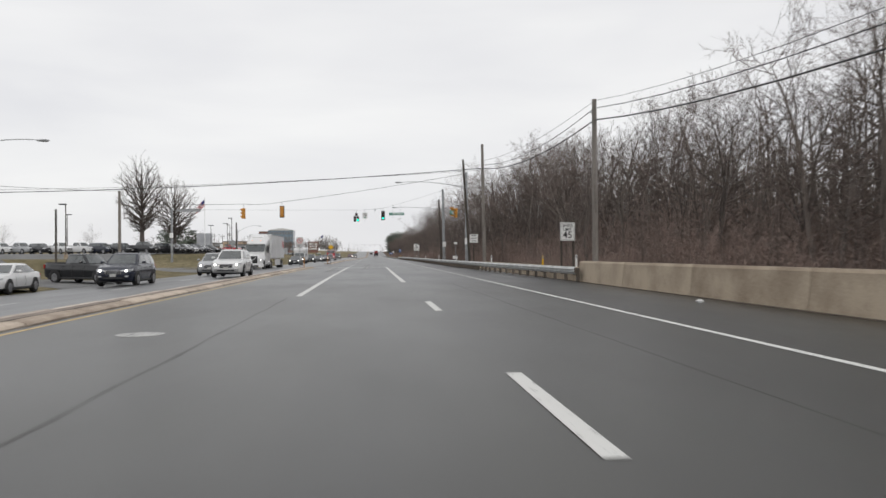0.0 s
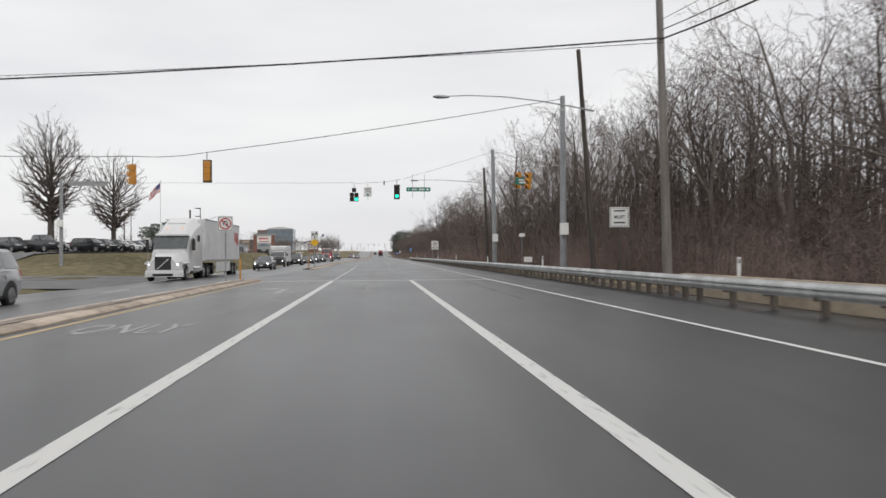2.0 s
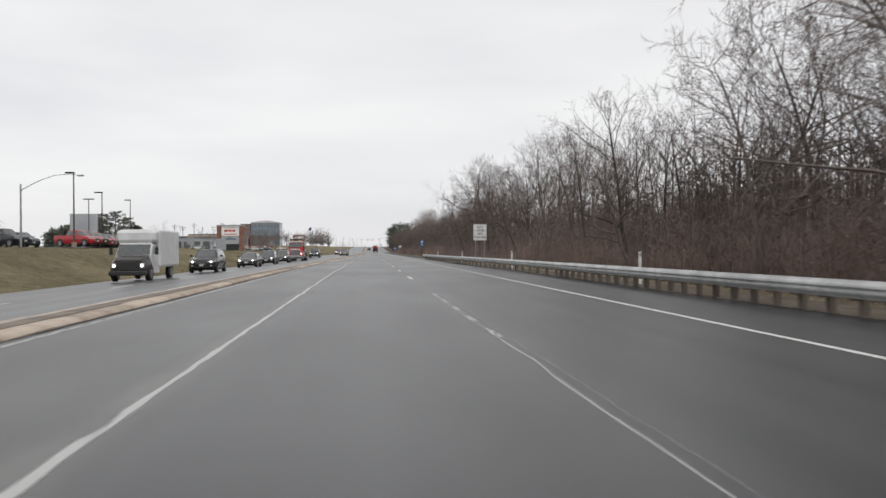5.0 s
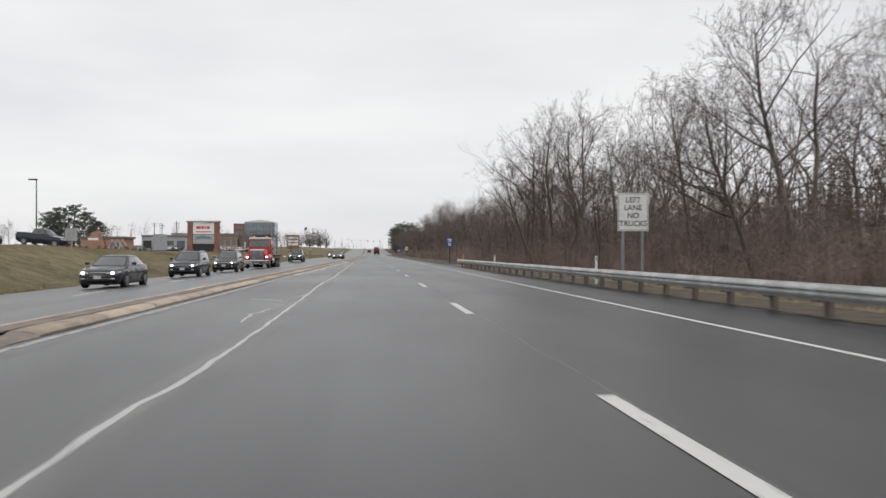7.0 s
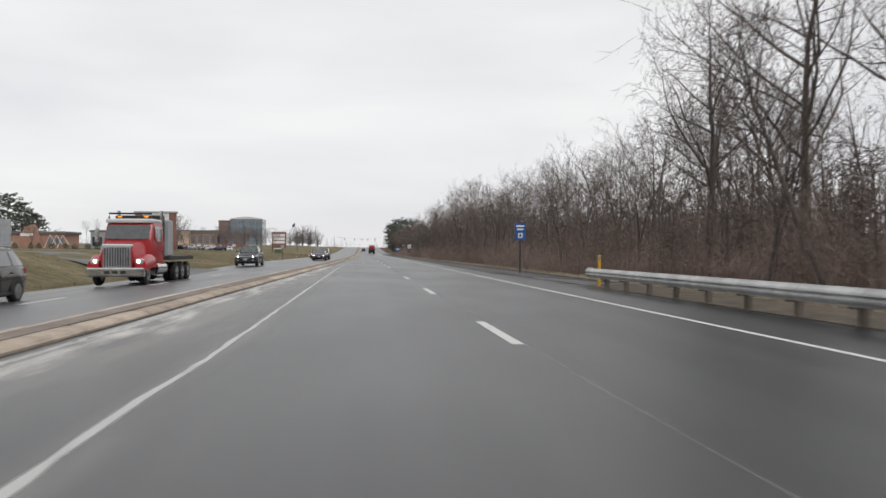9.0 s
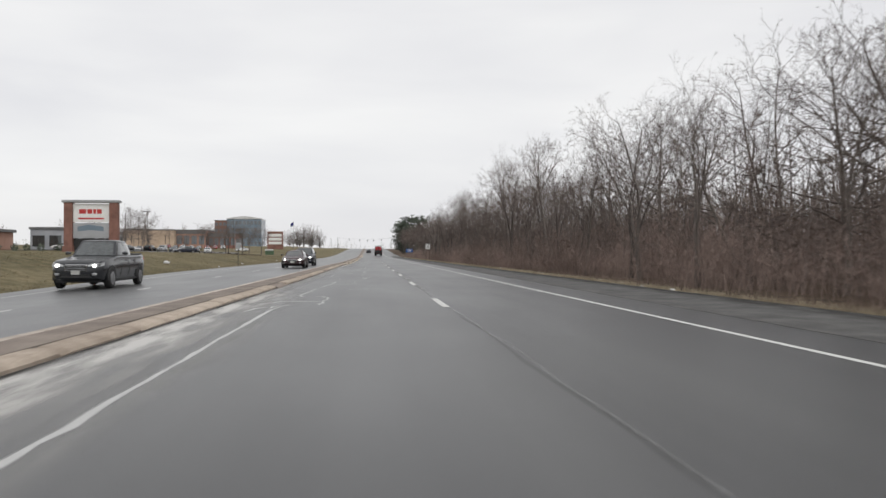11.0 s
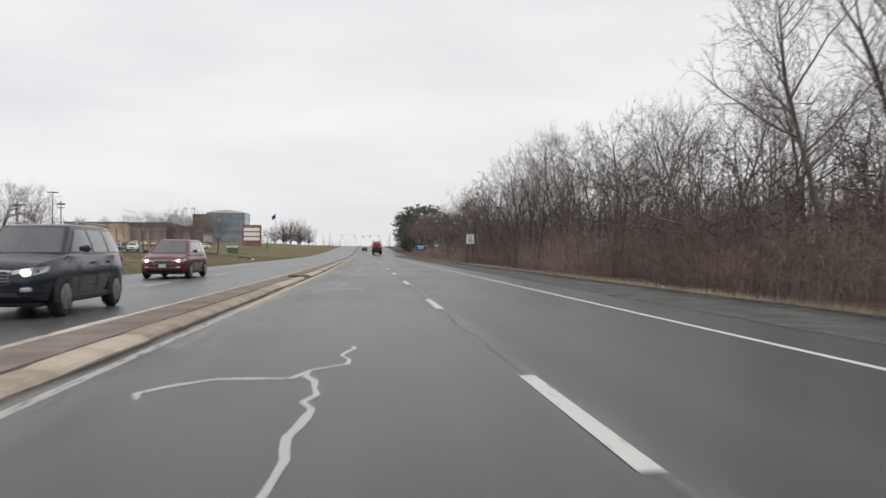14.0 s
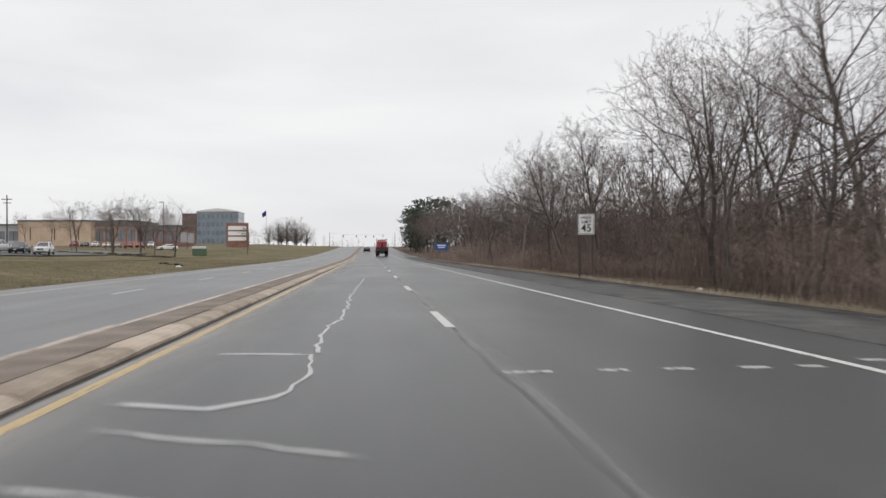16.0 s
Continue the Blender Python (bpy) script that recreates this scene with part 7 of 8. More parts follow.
stands = [tree_stand(k, 24, 9, 8, 9.0, 12.2) for k in (91, 92, 93)]
for k in range(23):
    y, flip = -4 + 24 * k, k % 2
    ob = thing("tree_stand", pose(19.5 + 9 * flip, y + 24 * flip, road_z(y + 12) - 0.05, 0, 0, 180 * flip), "close stand of slender bare trees deep in the woods", "trees", "woodland trees", "stuff")
    ob.scale = (1, 1, along(CANOPY, y + 12) / 11.2)
    part("trunks", stands[k % 3][0], None, ob)
    part("crowns", stands[k % 3][1], None, ob)



def trunk_stand(seed, length, depth, count, h0, h1):
    """Plain bare trunks with a few limbs, closing the depth of the woods."""
    r = random.Random(seed)
    b = Build()
    for k in range(count):
        x, y2, h, rad = r.uniform(0, depth), r.uniform(0, length), r.uniform(h0, h1), r.uniform(0.05, 0.15)
        lx, ly = r.gauss(0, 0.06) * h, r.gauss(0, 0.06) * h
        pts = [Vector((x, y2, -0.2)), Vector((x + lx * 0.4 + r.gauss(0, 0.12), y2 + ly * 0.4 + r.gauss(0, 0.12), h * 0.5)), Vector((x + lx, y2 + ly, h))]
        b.tube(pts, [rad, rad * 0.7, 0], 4, tip=True, cap=False)
        for j in range(9):
            p = pts[r.randint(0, 1)]
            p = p.lerp(pts[1] if p is pts[0] else pts[2], r.uniform(0.15, 0.95))
            a, ln = r.uniform(0, 6.28), r.uniform(1.0, 3.2)
            b.tube([p, p + Vector((math.cos(a), math.sin(a), r.uniform(0.3, 1.6))).normalized() * ln], [rad * 0.38, 0], 3, tip=True, cap=False)
    return b


trunk_meshes = [trunk_stand(s, 24, 14, 130, 6.0, 9.8).mesh("trunks", M["bark"]) for s in (81, 82, 83)]
for k in range(26):
    for j, x0 in enumerate((19.0, 33.0)):
        y, flip = -8 + 24 * k, (k + j) % 2
        if y > 150 and j == 0:
            continue
        ob = new("trunk_stand", trunk_meshes[(k + 2 * j) % 3])
        ob.matrix_basis = pose(x0 + 14 * flip, y + 24 * flip, road_z(y + 12) - 0.1, 0, 0, 180 * flip) @ Matrix.Diagonal((1, 1, along(CANOPY, y + 12) / 11.2, 1))
        tagged(ob, "close dark trunks deep in the bare woods", "trees", "woodland trees", "stuff")

stand_meshes = [sapling_stand(s, 24, 9, 74, 3.5, 8.0, 8, 8).mesh("saplings", M["twig"]) for s in (61, 62)]
deep_meshes = [sapling_stand(s, 24, 12, 80, 5.0, 10.0, 9, 5, 1.2).mesh("saplings", M["twig"]) for s in (63, 64, 65)]
for k in range(26):
    y = -8 + 24 * k
    for j, x0 in enumerate((14.5, 27.0)):
        if y > 420 and j == 0:
            continue
        meshes, depth = (stand_meshes, 9) if j == 0 else (deep_meshes, 12)
        ob = new("sapling_stand", meshes[(k + j) % len(meshes)])
        f = along(CANOPY, y) / 11.8 * (1.0 + 0.04 * j)
        flip = (k + j) % 3 == 0
        ob.matrix_basis = pose(x0 + depth * flip, y + 24 * flip, road_z(y + 12) - 0.1, 0, 0, 180 * flip) @ Matrix.Diagonal((1, 1, f, 1))
        tagged(ob, "dense stand of thin leafless saplings in the woods", "saplings", "woodland saplings", "stuff")

for k in range(20):
    for j, (x0, mesh) in enumerate(((13.4, stand_meshes[k % 2]), (18.0, deep_meshes[k % 3]))):
        ob = new("sapling_stand", mesh)
        ob.matrix_basis = pose(x0, 20 + 20 * k, -0.1) @ Matrix.Diagonal((0.8, 0.9, 0.95 if j == 0 else along(CANOPY, 20 + 20 * k) / 11.2, 1))
        tagged(ob, "dense stand of thin leafless saplings in the woods", "saplings", "woodland saplings", "stuff")

# ---- brush, dry grass ----


def thicket(seed, length, depth, count, h0, h1):
    """Arching leafless stems in uneven clumps."""
    r = random.Random(seed)
    b = Build()
    clumps = [(r.uniform(0, depth), r.uniform(0, length), r.uniform(0.5, 1.8), r.uniform(0.3, 1.0) ** 2.0) for _ in range(20)]
    for k in range(count):
        cx, cy, cr, ch = r.choice(clumps)
        x, y = cx + r.gauss(0, cr * 0.8), cy + r.gauss(0, cr * 1.3)
        if not -0.2 < x < depth + 0.5:
            x = r.uniform(0, depth)
        h = (h0 + (h1 - h0) * ch * r.random() ** 0.8) * (0.55 + 0.45 * min(1, max(0, x) / 1.5))
        a, bend = r.uniform(0, 6.28), r.uniform(0.15, 0.8) * h
        dx, dy = math.cos(a) * bend, math.sin(a) * bend
        p0, p1, p2 = Vector((x, y, -0.1)), Vector((x + dx * 0.35, y + dy * 0.35, h * 0.62)), Vector((x + dx, y + dy, h * r.uniform(0.7, 1.0)))
        rad = r.uniform(0.004, 0.010)
        side = Vector((-math.sin(a + 0.7), math.cos(a + 0.7), 0)) * rad
        b.poly([p0 - side, p0 + side, p1 + side * 0.8, p1 - side * 0.8])
        b.poly([p1 - side * 0.8, p1 + side * 0.8, p2])
        for t in range(6):
            q = p1.lerp(p2, r.uniform(-0.3, 0.9))
            e2 = Vector((r.gauss(0, 0.3), r.gauss(0, 0.3), r.uniform(0.05, 0.55)))
            fl = e2.cross(Vector((r.gauss(0, 1), r.gauss(0, 1), r.gauss(0, 1)))).normalized() * 0.006
            b.poly([q - fl, q + fl, q + e2])
    return b


brush_meshes = [thicket(s, 20, 5.0, 1350, 0.5, 4.2).mesh("brush", M["brush"]) for s in (31, 32, 34)]
for k in range(26):
    ob = new("undergrowth", brush_meshes[k % 3])
    ob.matrix_basis = (pose(11.7 + (0.6 if k < 6 else 0), -4 + 19 * k, -0.1, 0, 0, 0) if k % 4 < 2 else pose(16.9, 16 + 19 * k, -0.1, 0, 0, 180)) @ Matrix.Diagonal((1, 1, 0.8 + 0.4 * noise.noise((k * 1.7, 3.3, 0)) + 0.15, 1))
    tagged(ob, "reddish-brown leafless brush along the foot of the woods", "undergrowth", "roadside brush", "stuff")
for k in range(23):
    ob = new("undergrowth", brush_meshes[(k + 1) % 3])
    ob.matrix_basis = pose(15.6, 2 + 19 * k, -0.1) @ Matrix.Diagonal((1.2, 1, 1.45, 1)) if k % 3 < 2 else pose(21.6, 22 + 19 * k, -0.1, 0, 0, 180) @ Matrix.Diagonal((1.2, 1, 1.5, 1))
    tagged(ob, "tall reddish-brown leafless brush under the trees", "undergrowth", "roadside brush", "stuff")


def tufts(seed, length, depth, count, h0, h1):
    r = random.Random(seed)
    b = Build()
    for k in range(count):
        x, y, h = r.uniform(0, depth), r.uniform(0, length), r.uniform(h0, h1)
        a = r.uniform(0, 6.28)
        c, s, w = math.cos(a), math.sin(a), r.uniform(0.008, 0.018)
        bx, by = r.gauss(0, 0.3) * h, r.gauss(0, 0.3) * h
        b.poly([(x - c * w, y - s * w, -0.03), (x + c * w, y + s * w, -0.03), (x + bx, y + by, h)])
    return b


straw_mesh = tufts(41, 20, 0.75, 2200, 0.05, 0.22).mesh("dry_grass", M["edge_straw"])
for k in range(23):
    ob = new("dry_grass", straw_mesh)
    ob.matrix_basis = pose(9.80, -6 + 20 * k, -0.05, 0, 0, 0) if k % 2 else pose(10.55, 14 + 20 * k, -0.05, 0, 0, 180)
    tagged(ob, "tan dry grass along the shoulder's edge", "grass", "verge grass", "stuff")

# short rough winter grass on the bank beside the oncoming lanes
for k in range(19):
    r6 = random.Random(300 + k)
    b = Build()
    for i in range(3600):
        y = 116 + 17 * k + r6.uniform(0, 17)
        x = verge_x(y) - 1.2 - 13 * r6.random() ** 1.4
        if 244 < y < 256 or noise.noise((x * 0.45, y * 0.45, 7)) < r6.uniform(-0.5, 0.25):
            continue
        h, a, w = r6.uniform(0.03, 0.12), r6.uniform(0, 6.28), r6.uniform(0.012, 0.03)
        z, c, s = land_z(x, y), math.cos(a) * w, math.sin(a) * w
        b.poly([(x - c, y - s, z - 0.01), (x + c, y + s, z - 0.01), (x + r6.gauss(0, 0.4) * h, y + r6.gauss(0, 0.4) * h, z + h)])
    solid("bank_grass", b, "straw", "rough tan winter grass on the bank", "grass", "bank grass", "stuff")

# ---- trees of the left side ----


def oval_tree(seed, h, rw, count=72, label="bare rounded street tree on the grass beside the sales lot", low=0.30, group="street trees"):
    """A street tree with limbs fanning up to an even oval crown."""
    r = random.Random(seed)
    wood, crown = Build(), Build()
    wood.tube([(0, 0, -0.3), (0.02 * h * r.gauss(0, 0.5), 0, h * 0.25), (0, 0.01 * h, h * 0.6), (0, 0, h * 0.95)], [h * 0.026, h * 0.021, h * 0.009, 0.02], 9, cap=False)
    mid = (low + 1.0) / 2
    for i in range(count):
        u = (i + r.random()) / count
        a = i * 2.39996 + r.gauss(0, 0.25)
        top = low + (0.995 - low) * u
        reach = rw * math.sqrt(max(0.02, 1 - ((top - mid) / (1.0 - mid)) ** 2)) * r.uniform(0.80, 1.03)
        p0 = Vector((0, 0, h * (low * 0.68 + 0.44 * u)))
        p2 = Vector((math.cos(a) * reach, math.sin(a) * reach, top * h * r.uniform(0.97, 1.01)))
        p1 = Vector((p2.x * 0.66, p2.y * 0.66, p0.z + (p2.z - p0.z) * 0.42))
        pts = []
        for k in range(7):
            v = k / 6
            q = p0 * (1 - v) ** 2 + p1 * (2 * v * (1 - v)) + p2 * v ** 2
            pts.append(q + Vector((r.gauss(0, 1), r.gauss(0, 1), r.gauss(0, 1))) * (0.0 if k == 0 else 0.012 * h * (0.4 + v)))
        thick = h * 0.0085 * (1.15 - 0.7 * u)
        wood.tube(pts, [thick * (1 - 0.82 * k / 6) for k in range(7)], 5, cap=False)
        out = Vector((math.cos(a), math.sin(a), 0))
        for j in range(12):
            v = 0.22 + 0.78 * (j + r.random()) / 12
            k = min(5, int(v * 6))
            q, d = pts[k].lerp(pts[k + 1], v * 6 - k), (pts[k + 1] - pts[k]).normalized()
            d = (d + out * 0.25 + Vector((r.gauss(0, 0.55), r.gauss(0, 0.55), 0.25 + r.gauss(0, 0.3)))).normalized()
            ln = h * r.uniform(0.05, 0.115) * (1.15 - 0.45 * v)
            e = q + d * ln
            crown.tube([q, q.lerp(e, 0.5) + Vector((r.gauss(0, 1), r.gauss(0, 1), r.gauss(0, 1))) * ln * 0.06, e], [thick * 0.28 + 0.004, thick * 0.16 + 0.004, 0], 3, tip=True, cap=False)
            for t in range(9):
                c = q.lerp(e, r.uniform(0.15, 0.98))
                g = (d + Vector((r.gauss(0, 0.6), r.gauss(0, 0.6), r.gauss(0, 0.4) + 0.2))).normalized() * ln * r.uniform(0.25, 0.6)
                fl = g.cross(Vector((r.gauss(0, 1), r.gauss(0, 1), r.gauss(0, 1)))).normalized() * 0.011
                crown.poly([c - fl, c + fl, c + g])
    ob = thing("bare_tree", pose(0, 0, -500), label, "tree", group)
    part("trunk", wood, "bark", ob, smooth=True)
    part("crown", crown, "twig", ob)
    return ob


round1 = oval_tree(51, 16.4, 4.2)
round1.matrix_basis = pose(-37.8, 142.5, land_z(-37.8, 142.5))
round2 = oval_tree(52, 15.0, 4.6)
round2.matrix_basis = pose(-38.2, 166, land_z(-38.2, 166))
for x, y, s in ((-64, 515, 0.85), (-60, 525, 0.9), (-54, 535, 0.95), (-49, 536, 0.85), (-57, 530, 0.8), (-70, 520, 0.8), (-46, 545, 0.75), (-78, 505, 0.8), (-52, 505, 0.6), (-64, 470, 0.6), (-80, 530, 0.8), (-70, 366, 0.7), (-52, 430, 0.80), (-55.5, 433, 0.86), (-59, 429, 0.84), (-62, 436, 0.9), (-57, 440, 0.8), (-66, 433, 0.85), (-92, 440, 0.6), (-100, 380, 0.75), (-104, 386, 0.7)):
    plant(r5.choice(TALL[3:6]), x, y, s, r5.uniform(0, 360))
for x, y, s in ((15, 556, 0.72), (18, 566, 0.8), (14.5, 578, 0.72), (19, 590, 0.75), (15, 604, 0.7), (17, 625, 0.75), (15, 648, 0.7)):
    plant(r5.choice(TALL[3:6]), x, y, s, r5.uniform(0, 360))
for x, y, s in ((-130, 620, 1.0), (-150, 640, 1.1), (-120, 560, 0.9), (-140, 500, 0.9), (-160, 470, 1.0), (-70, 900, 1.0), (-110, 330, 0.8), (-130, 300, 0.8), (-150, 280, 0.9), (-95, 200, 0.8), (-120, 215, 0.9)):
    plant(r5.choice(SLIM), x, y, s, r5.uniform(0, 360))


def pine(x, y, h, w, seed, label="dark green broad-crowned pine behind the grass bank", peak=0.30):
    """A broad evergreen: tiers of boughs with tufts of needles, widest at the height peak."""
    r = random.Random(seed)
    ob = thing("evergreen_tree", pose(x, y, land_z(x, y)), label, "tree", "evergreens")
    wood, crown = Build().tube([(0, 0, -0.3), (0.1, 0, h * 0.5), (0, 0, h * 0.97)], [h * 0.020, h * 0.013, 0.02], 7, cap=False), Build()
    for k in range(58):
        u = 0.06 + 0.92 * (k + r.random()) / 58
        full = (u / peak) ** 0.5 if u < peak else math.sqrt(max(0.0, 1 - ((u - peak) / (1 - peak)) ** 1.7))
        reach = w * 0.5 * (0.10 + 0.90 * full) * r.uniform(0.68, 1.10)
        a = k * 2.39996 + r.gauss(0, 0.3)
        p0 = Vector((0, 0, h * u * 0.96))
        p1 = p0 + Vector((math.cos(a) * reach, math.sin(a) * reach, reach * r.uniform(-0.05, 0.40)))
        wood.tube([p0, p0.lerp(p1, 0.6), p1], [0.05, 0.03, 0.01], 3, cap=False)
        for j in range(15):
            c = p0.lerp(p1, 1.03 - 0.85 * r.random() ** 1.6) + Vector((r.gauss(0, 0.30), r.gauss(0, 0.30), r.gauss(0.10, 0.20)))
            for q in range(5):
                d = Vector((r.gauss(0, 0.7) + math.cos(a) * 0.6, r.gauss(0, 0.7) + math.sin(a) * 0.6, r.gauss(0.30, 0.5))).normalized() * r.uniform(0.35, 0.75)
                side = d.cross(Vector((r.gauss(0, 1), r.gauss(0, 1), r.gauss(0, 1)))).normalized() * r.uniform(0.07, 0.15)
                crown.poly([c - side, c + side, c + d])
    part("trunk", wood, "bark", ob)
    part("crown", crown, "needles", ob)


for x, y, h, w, k in ((-87, 403, 12.0, 8.5, 1), (-93, 409, 14.6, 10.5, 2), (-99, 414, 13.8, 10.0, 3), (-105, 421, 12.5, 9.0, 4), (-83, 400, 9.0, 7.0, 5), (-96, 402, 11.0, 9.0, 6), (-56, 262, 5.0, 4.6, 7), (-60, 266, 4.4, 4.0, 8)):
    pine(x, y, h, w, k)
for x, y, h, w, k in ((13.6, 556, 12.5, 8.0, 21), (15.5, 566, 15.5, 9.5, 22), (18.5, 576, 16.5, 10.0, 23), (14.0, 588, 13.5, 8.0, 24), (19.5, 548, 15.0, 9.5, 25), (17.0, 603, 14.0, 9.0, 26), (22.5, 562, 16.0, 10.0, 27)):
    pine(x, y, h, w, k, "dark grey-green pine at the far end of the woods", 0.55)

# ---- far treeline ----
far_meshes = [sapling_stand(s, 60, 16, 40, 7, 15).mesh("far_trees", M["twig"]) for s in (71,)]
for k, (x, y) in enumerate([(-420 + 58 * i, 1010 + 25 * math.sin(i * 2.1)) for i in range(9)] + [(-330, 560), (-330, 620), (-330, 680), (-300, 400), (-300, 460), (-240, 300), (-240, 360)]):
    ob = new("far_trees", far_meshes[0])
    ob.matrix_basis = pose(x, y, land_z(x, y) - 0.3, 0, 0, -90 if k < 9 else 0)
    tagged(ob, "distant band of bare trees on the skyline", "trees", "far treeline", "stuff")

# ---- sales lot, sign pylons, buildings ----


def lot(name, x0, x1, y0, y1, label):
    b = Build()
    n = 24
    for i in range(n + 1):
        for j in range(n + 1):
            x, y = x0 + (x1 - x0) * i / n, y0 + (y1 - y0) * j / n
            b.v.append((x, y, land_z(x, y) + 0.14))
    for i in range(n):
        for j in range(n):
            a = i * (n + 1) + j
            b.f.append((a, a + 1, a + n + 2, a + n + 1))
    return solid(name, b, "lot", label, "car park", kind="structure")


lot("car_park_1", -31, -100, 116, 246, "grey asphalt sales lot beyond the grass")
lot("car_park_3", -30, -62, 388, 396, "narrow grey access road through the lawn")
lot("car_park_2", -40, -98, 400, 490, "grey asphalt shop car park beyond the grass bank")


def lot_lamp(x, y, h, heads=((1.0, 0),)):
    ob = thing("car_park_lamp", pose(x, y, land_z(x, y)), "tall dark car park lamp post", "lamp post", "car park lamps")
    part("base", Build().tube([(0, 0, 0), (0, 0, 0.7)], [0.28, 0.26], 10), "concrete", ob)
    part("shaft", Build().tube([(0, 0, 0.5), (0, 0, h)], [0.10, 0.07], 8), "pole_dark", ob, smooth=True)
    for dx, dy in heads:
        part("lamp_head", Build().cbox(min(0, dx) - 0.1, max(0, dx) + 0.1, -0.18, 0.18, h - 0.05, h + 0.12, 0.04), "trim", ob)


for x, y, h, hd in ((-39, 228, 8.6, ((-1.0, 0),)), (-43.4, 257, 9.6, ((-0.9, 0),)), (-47, 246, 9.0, ((-0.8, 0), (0.8, 0))), (-44, 190, 9, ((-0.8, 0),)), (-50, 214, 9, ((0.8, 0),)), (-41, 118, 7.5, ((-0.8, 0),)), (-60, 170, 8, ((0.8, 0),)), (-33, 200, 8.5, ((-0.8, 0),)), (-70, 130, 9, ((0.8, 0), (-0.8, 0))), (-85, 160, 9, ((0.8, 0), (-0.8, 0))), (-90, 130, 9, ((0.8, 0),)), (-85, 400, 11, ((0.9, 0), (-0.9, 0))), (-60, 455, 11, ((0.9, 0), (-0.9, 0))), (-75, 500, 11, ((0.9, 0), (-0.9, 0))), (-52, 545, 12, ((-0.9, 0),)), (-100, 540, 12, ((0.9, 0), (-0.9, 0))), (-30, 700, 13, ((0.9, 0),))):
    lot_lamp(x, y, h, hd)
for x, y, h in ((-97, 560, 14), (-94, 520, 12), (-104, 545, 13), (-125, 505, 12)):
    ob, hh = pole(x, y, land_z(x, y) + h, "pole_dark", "distant wooden utility pole with a crossarm", 0.2, 0.14)
    part("crossarm", Build().cbox(-1.4, 1.4, -0.08, 0.08, h - 1.2, h - 1.0, 0.02), "pole_dark", ob)
    part("crossarm", Build().cbox(-1.1, 1.1, -0.08, 0.08, h - 2.2, h - 2.0, 0.02), "pole_dark", ob)

flag = thing("flagpole", pose(-35.5, 181.4, land_z(-35.5, 181.4)), "white flagpole with a striped flag hanging in folds", "flagpole")
part("shaft", Build().tube([(0, 0, 0), (0, 0, 12.0)], [0.08, 0.045], 8), "sign_white", flag, smooth=True)
part("finial", Build().tube([(0, 0, 12.0), (0, 0, 12.12), (0, 0, 12.2)], [0.05, 0.09, 0.03], 8), "chrome", flag)


def cloth(u, v):
    """Drooping flag: u along the fly, v down the hoist."""
    return (-2.2 * u * (0.75 + 0.1 * v), 0.22 * math.sin(u * 9 + v * 2) * (0.3 + u), 11.9 - 1.5 * v - 1.6 * u * (0.9 + 0.2 * u))


for k in range(13):
    b = Build()
    u0 = 0.42 if k < 7 else 0.0
    n = 8
    for i in range(n + 1):
        u = u0 + (1 - u0) * i / n
        b.v += [cloth(u, k / 13), cloth(u, (k + 1) / 13)]
        if i:
            b.f.append((2 * i - 2, 2 * i - 1, 2 * i + 1, 2 * i))
    part("stripe", b, "flag_red" if k % 2 == 0 else "sign_white", flag)
b = Build()
for i in range(6):
    b.v += [cloth(0.42 * i / 5, 0), cloth(0.42 * i / 5, 7 / 13)]
    if i:
        b.f.append((2 * i - 2, 2 * i - 1, 2 * i + 1, 2 * i))
part("canton", b, "flag_blue", flag)

board = thing("dealer_sign", pose(-50.4, 253.5, land_z(-50.4, 253.5)), "tall blank grey back of a sales sign on two posts", "sign")
part("panel", Build().cbox(-2.35, 2.35, -0.22, 0.22, 1.6, 7.0, 0.06), "grey_wall", board)
part("panel_frame", Build().cbox(-2.45, 2.45, -0.26, -0.222, 4.25, 4.37, 0.01), "sign_grey", board)
for x in (-1.7, 1.7):
    part("post", Build().cbox(x - 0.16, x + 0.16, -0.16, 0.16, -0.3, 1.7, 0.02), "pole_steel", board)

pyl = thing("pylon_sign", pose(-43.4, 362.3, land_z(-43.4, 362.3)) @ Matrix.Diagonal((0.86, 1, 1.05, 1)), "shop pylon sign with brick columns and a red logo shape", "sign")
for x in (-4.0, 4.0):
    part("column", Build().cbox(x - 0.75, x + 0.75, -0.55, 0.55, 0, 7.6, 0.03), "brick", pyl, "red brick column")
    part("column_base", Build().cbox(x - 0.95, x + 0.95, -0.75, 0.75, 0, 1.1, 0.05), "brick", pyl)
part("cornice", Build().cbox(-5.1, 5.1, -0.7, 0.7, 7.6, 8.0, 0.08), "sign_grey", pyl)
part("panel", Build().cbox(-3.2, 3.2, -0.3, 0.3, 4.7, 7.45, 0.03), "sign_white", pyl, "white sign panel")
part("message_panel", Build().cbox(-3.2, 3.2, -0.3, 0.3, 2.3, 4.55, 0.03), "grey_wall", pyl, "pale blue-grey message panel")
part("picture_shape", Build().poly([(-2.4, -0.304, 3.3), (0, -0.304, 3.5), (2.2, -0.304, 3.3), (2.2, -0.304, 4.0), (-0.4, -0.304, 4.3), (-2.4, -0.304, 4.0)]), "blue_glass", pyl)
for x, w in ((-1.5, 1.25), (-0.25, 0.85), (0.62, 0.5), (1.45, 0.8)):
    part("logo_shape", Build().box(x - w / 2, x + w / 2, -0.312, -0.302, 5.95, 6.62), "sign_red", pyl, "red logo shape")
part("bar", Build().box(-2.3, 2.3, -0.312, -0.302, 5.1, 5.35), "sign_red", pyl)
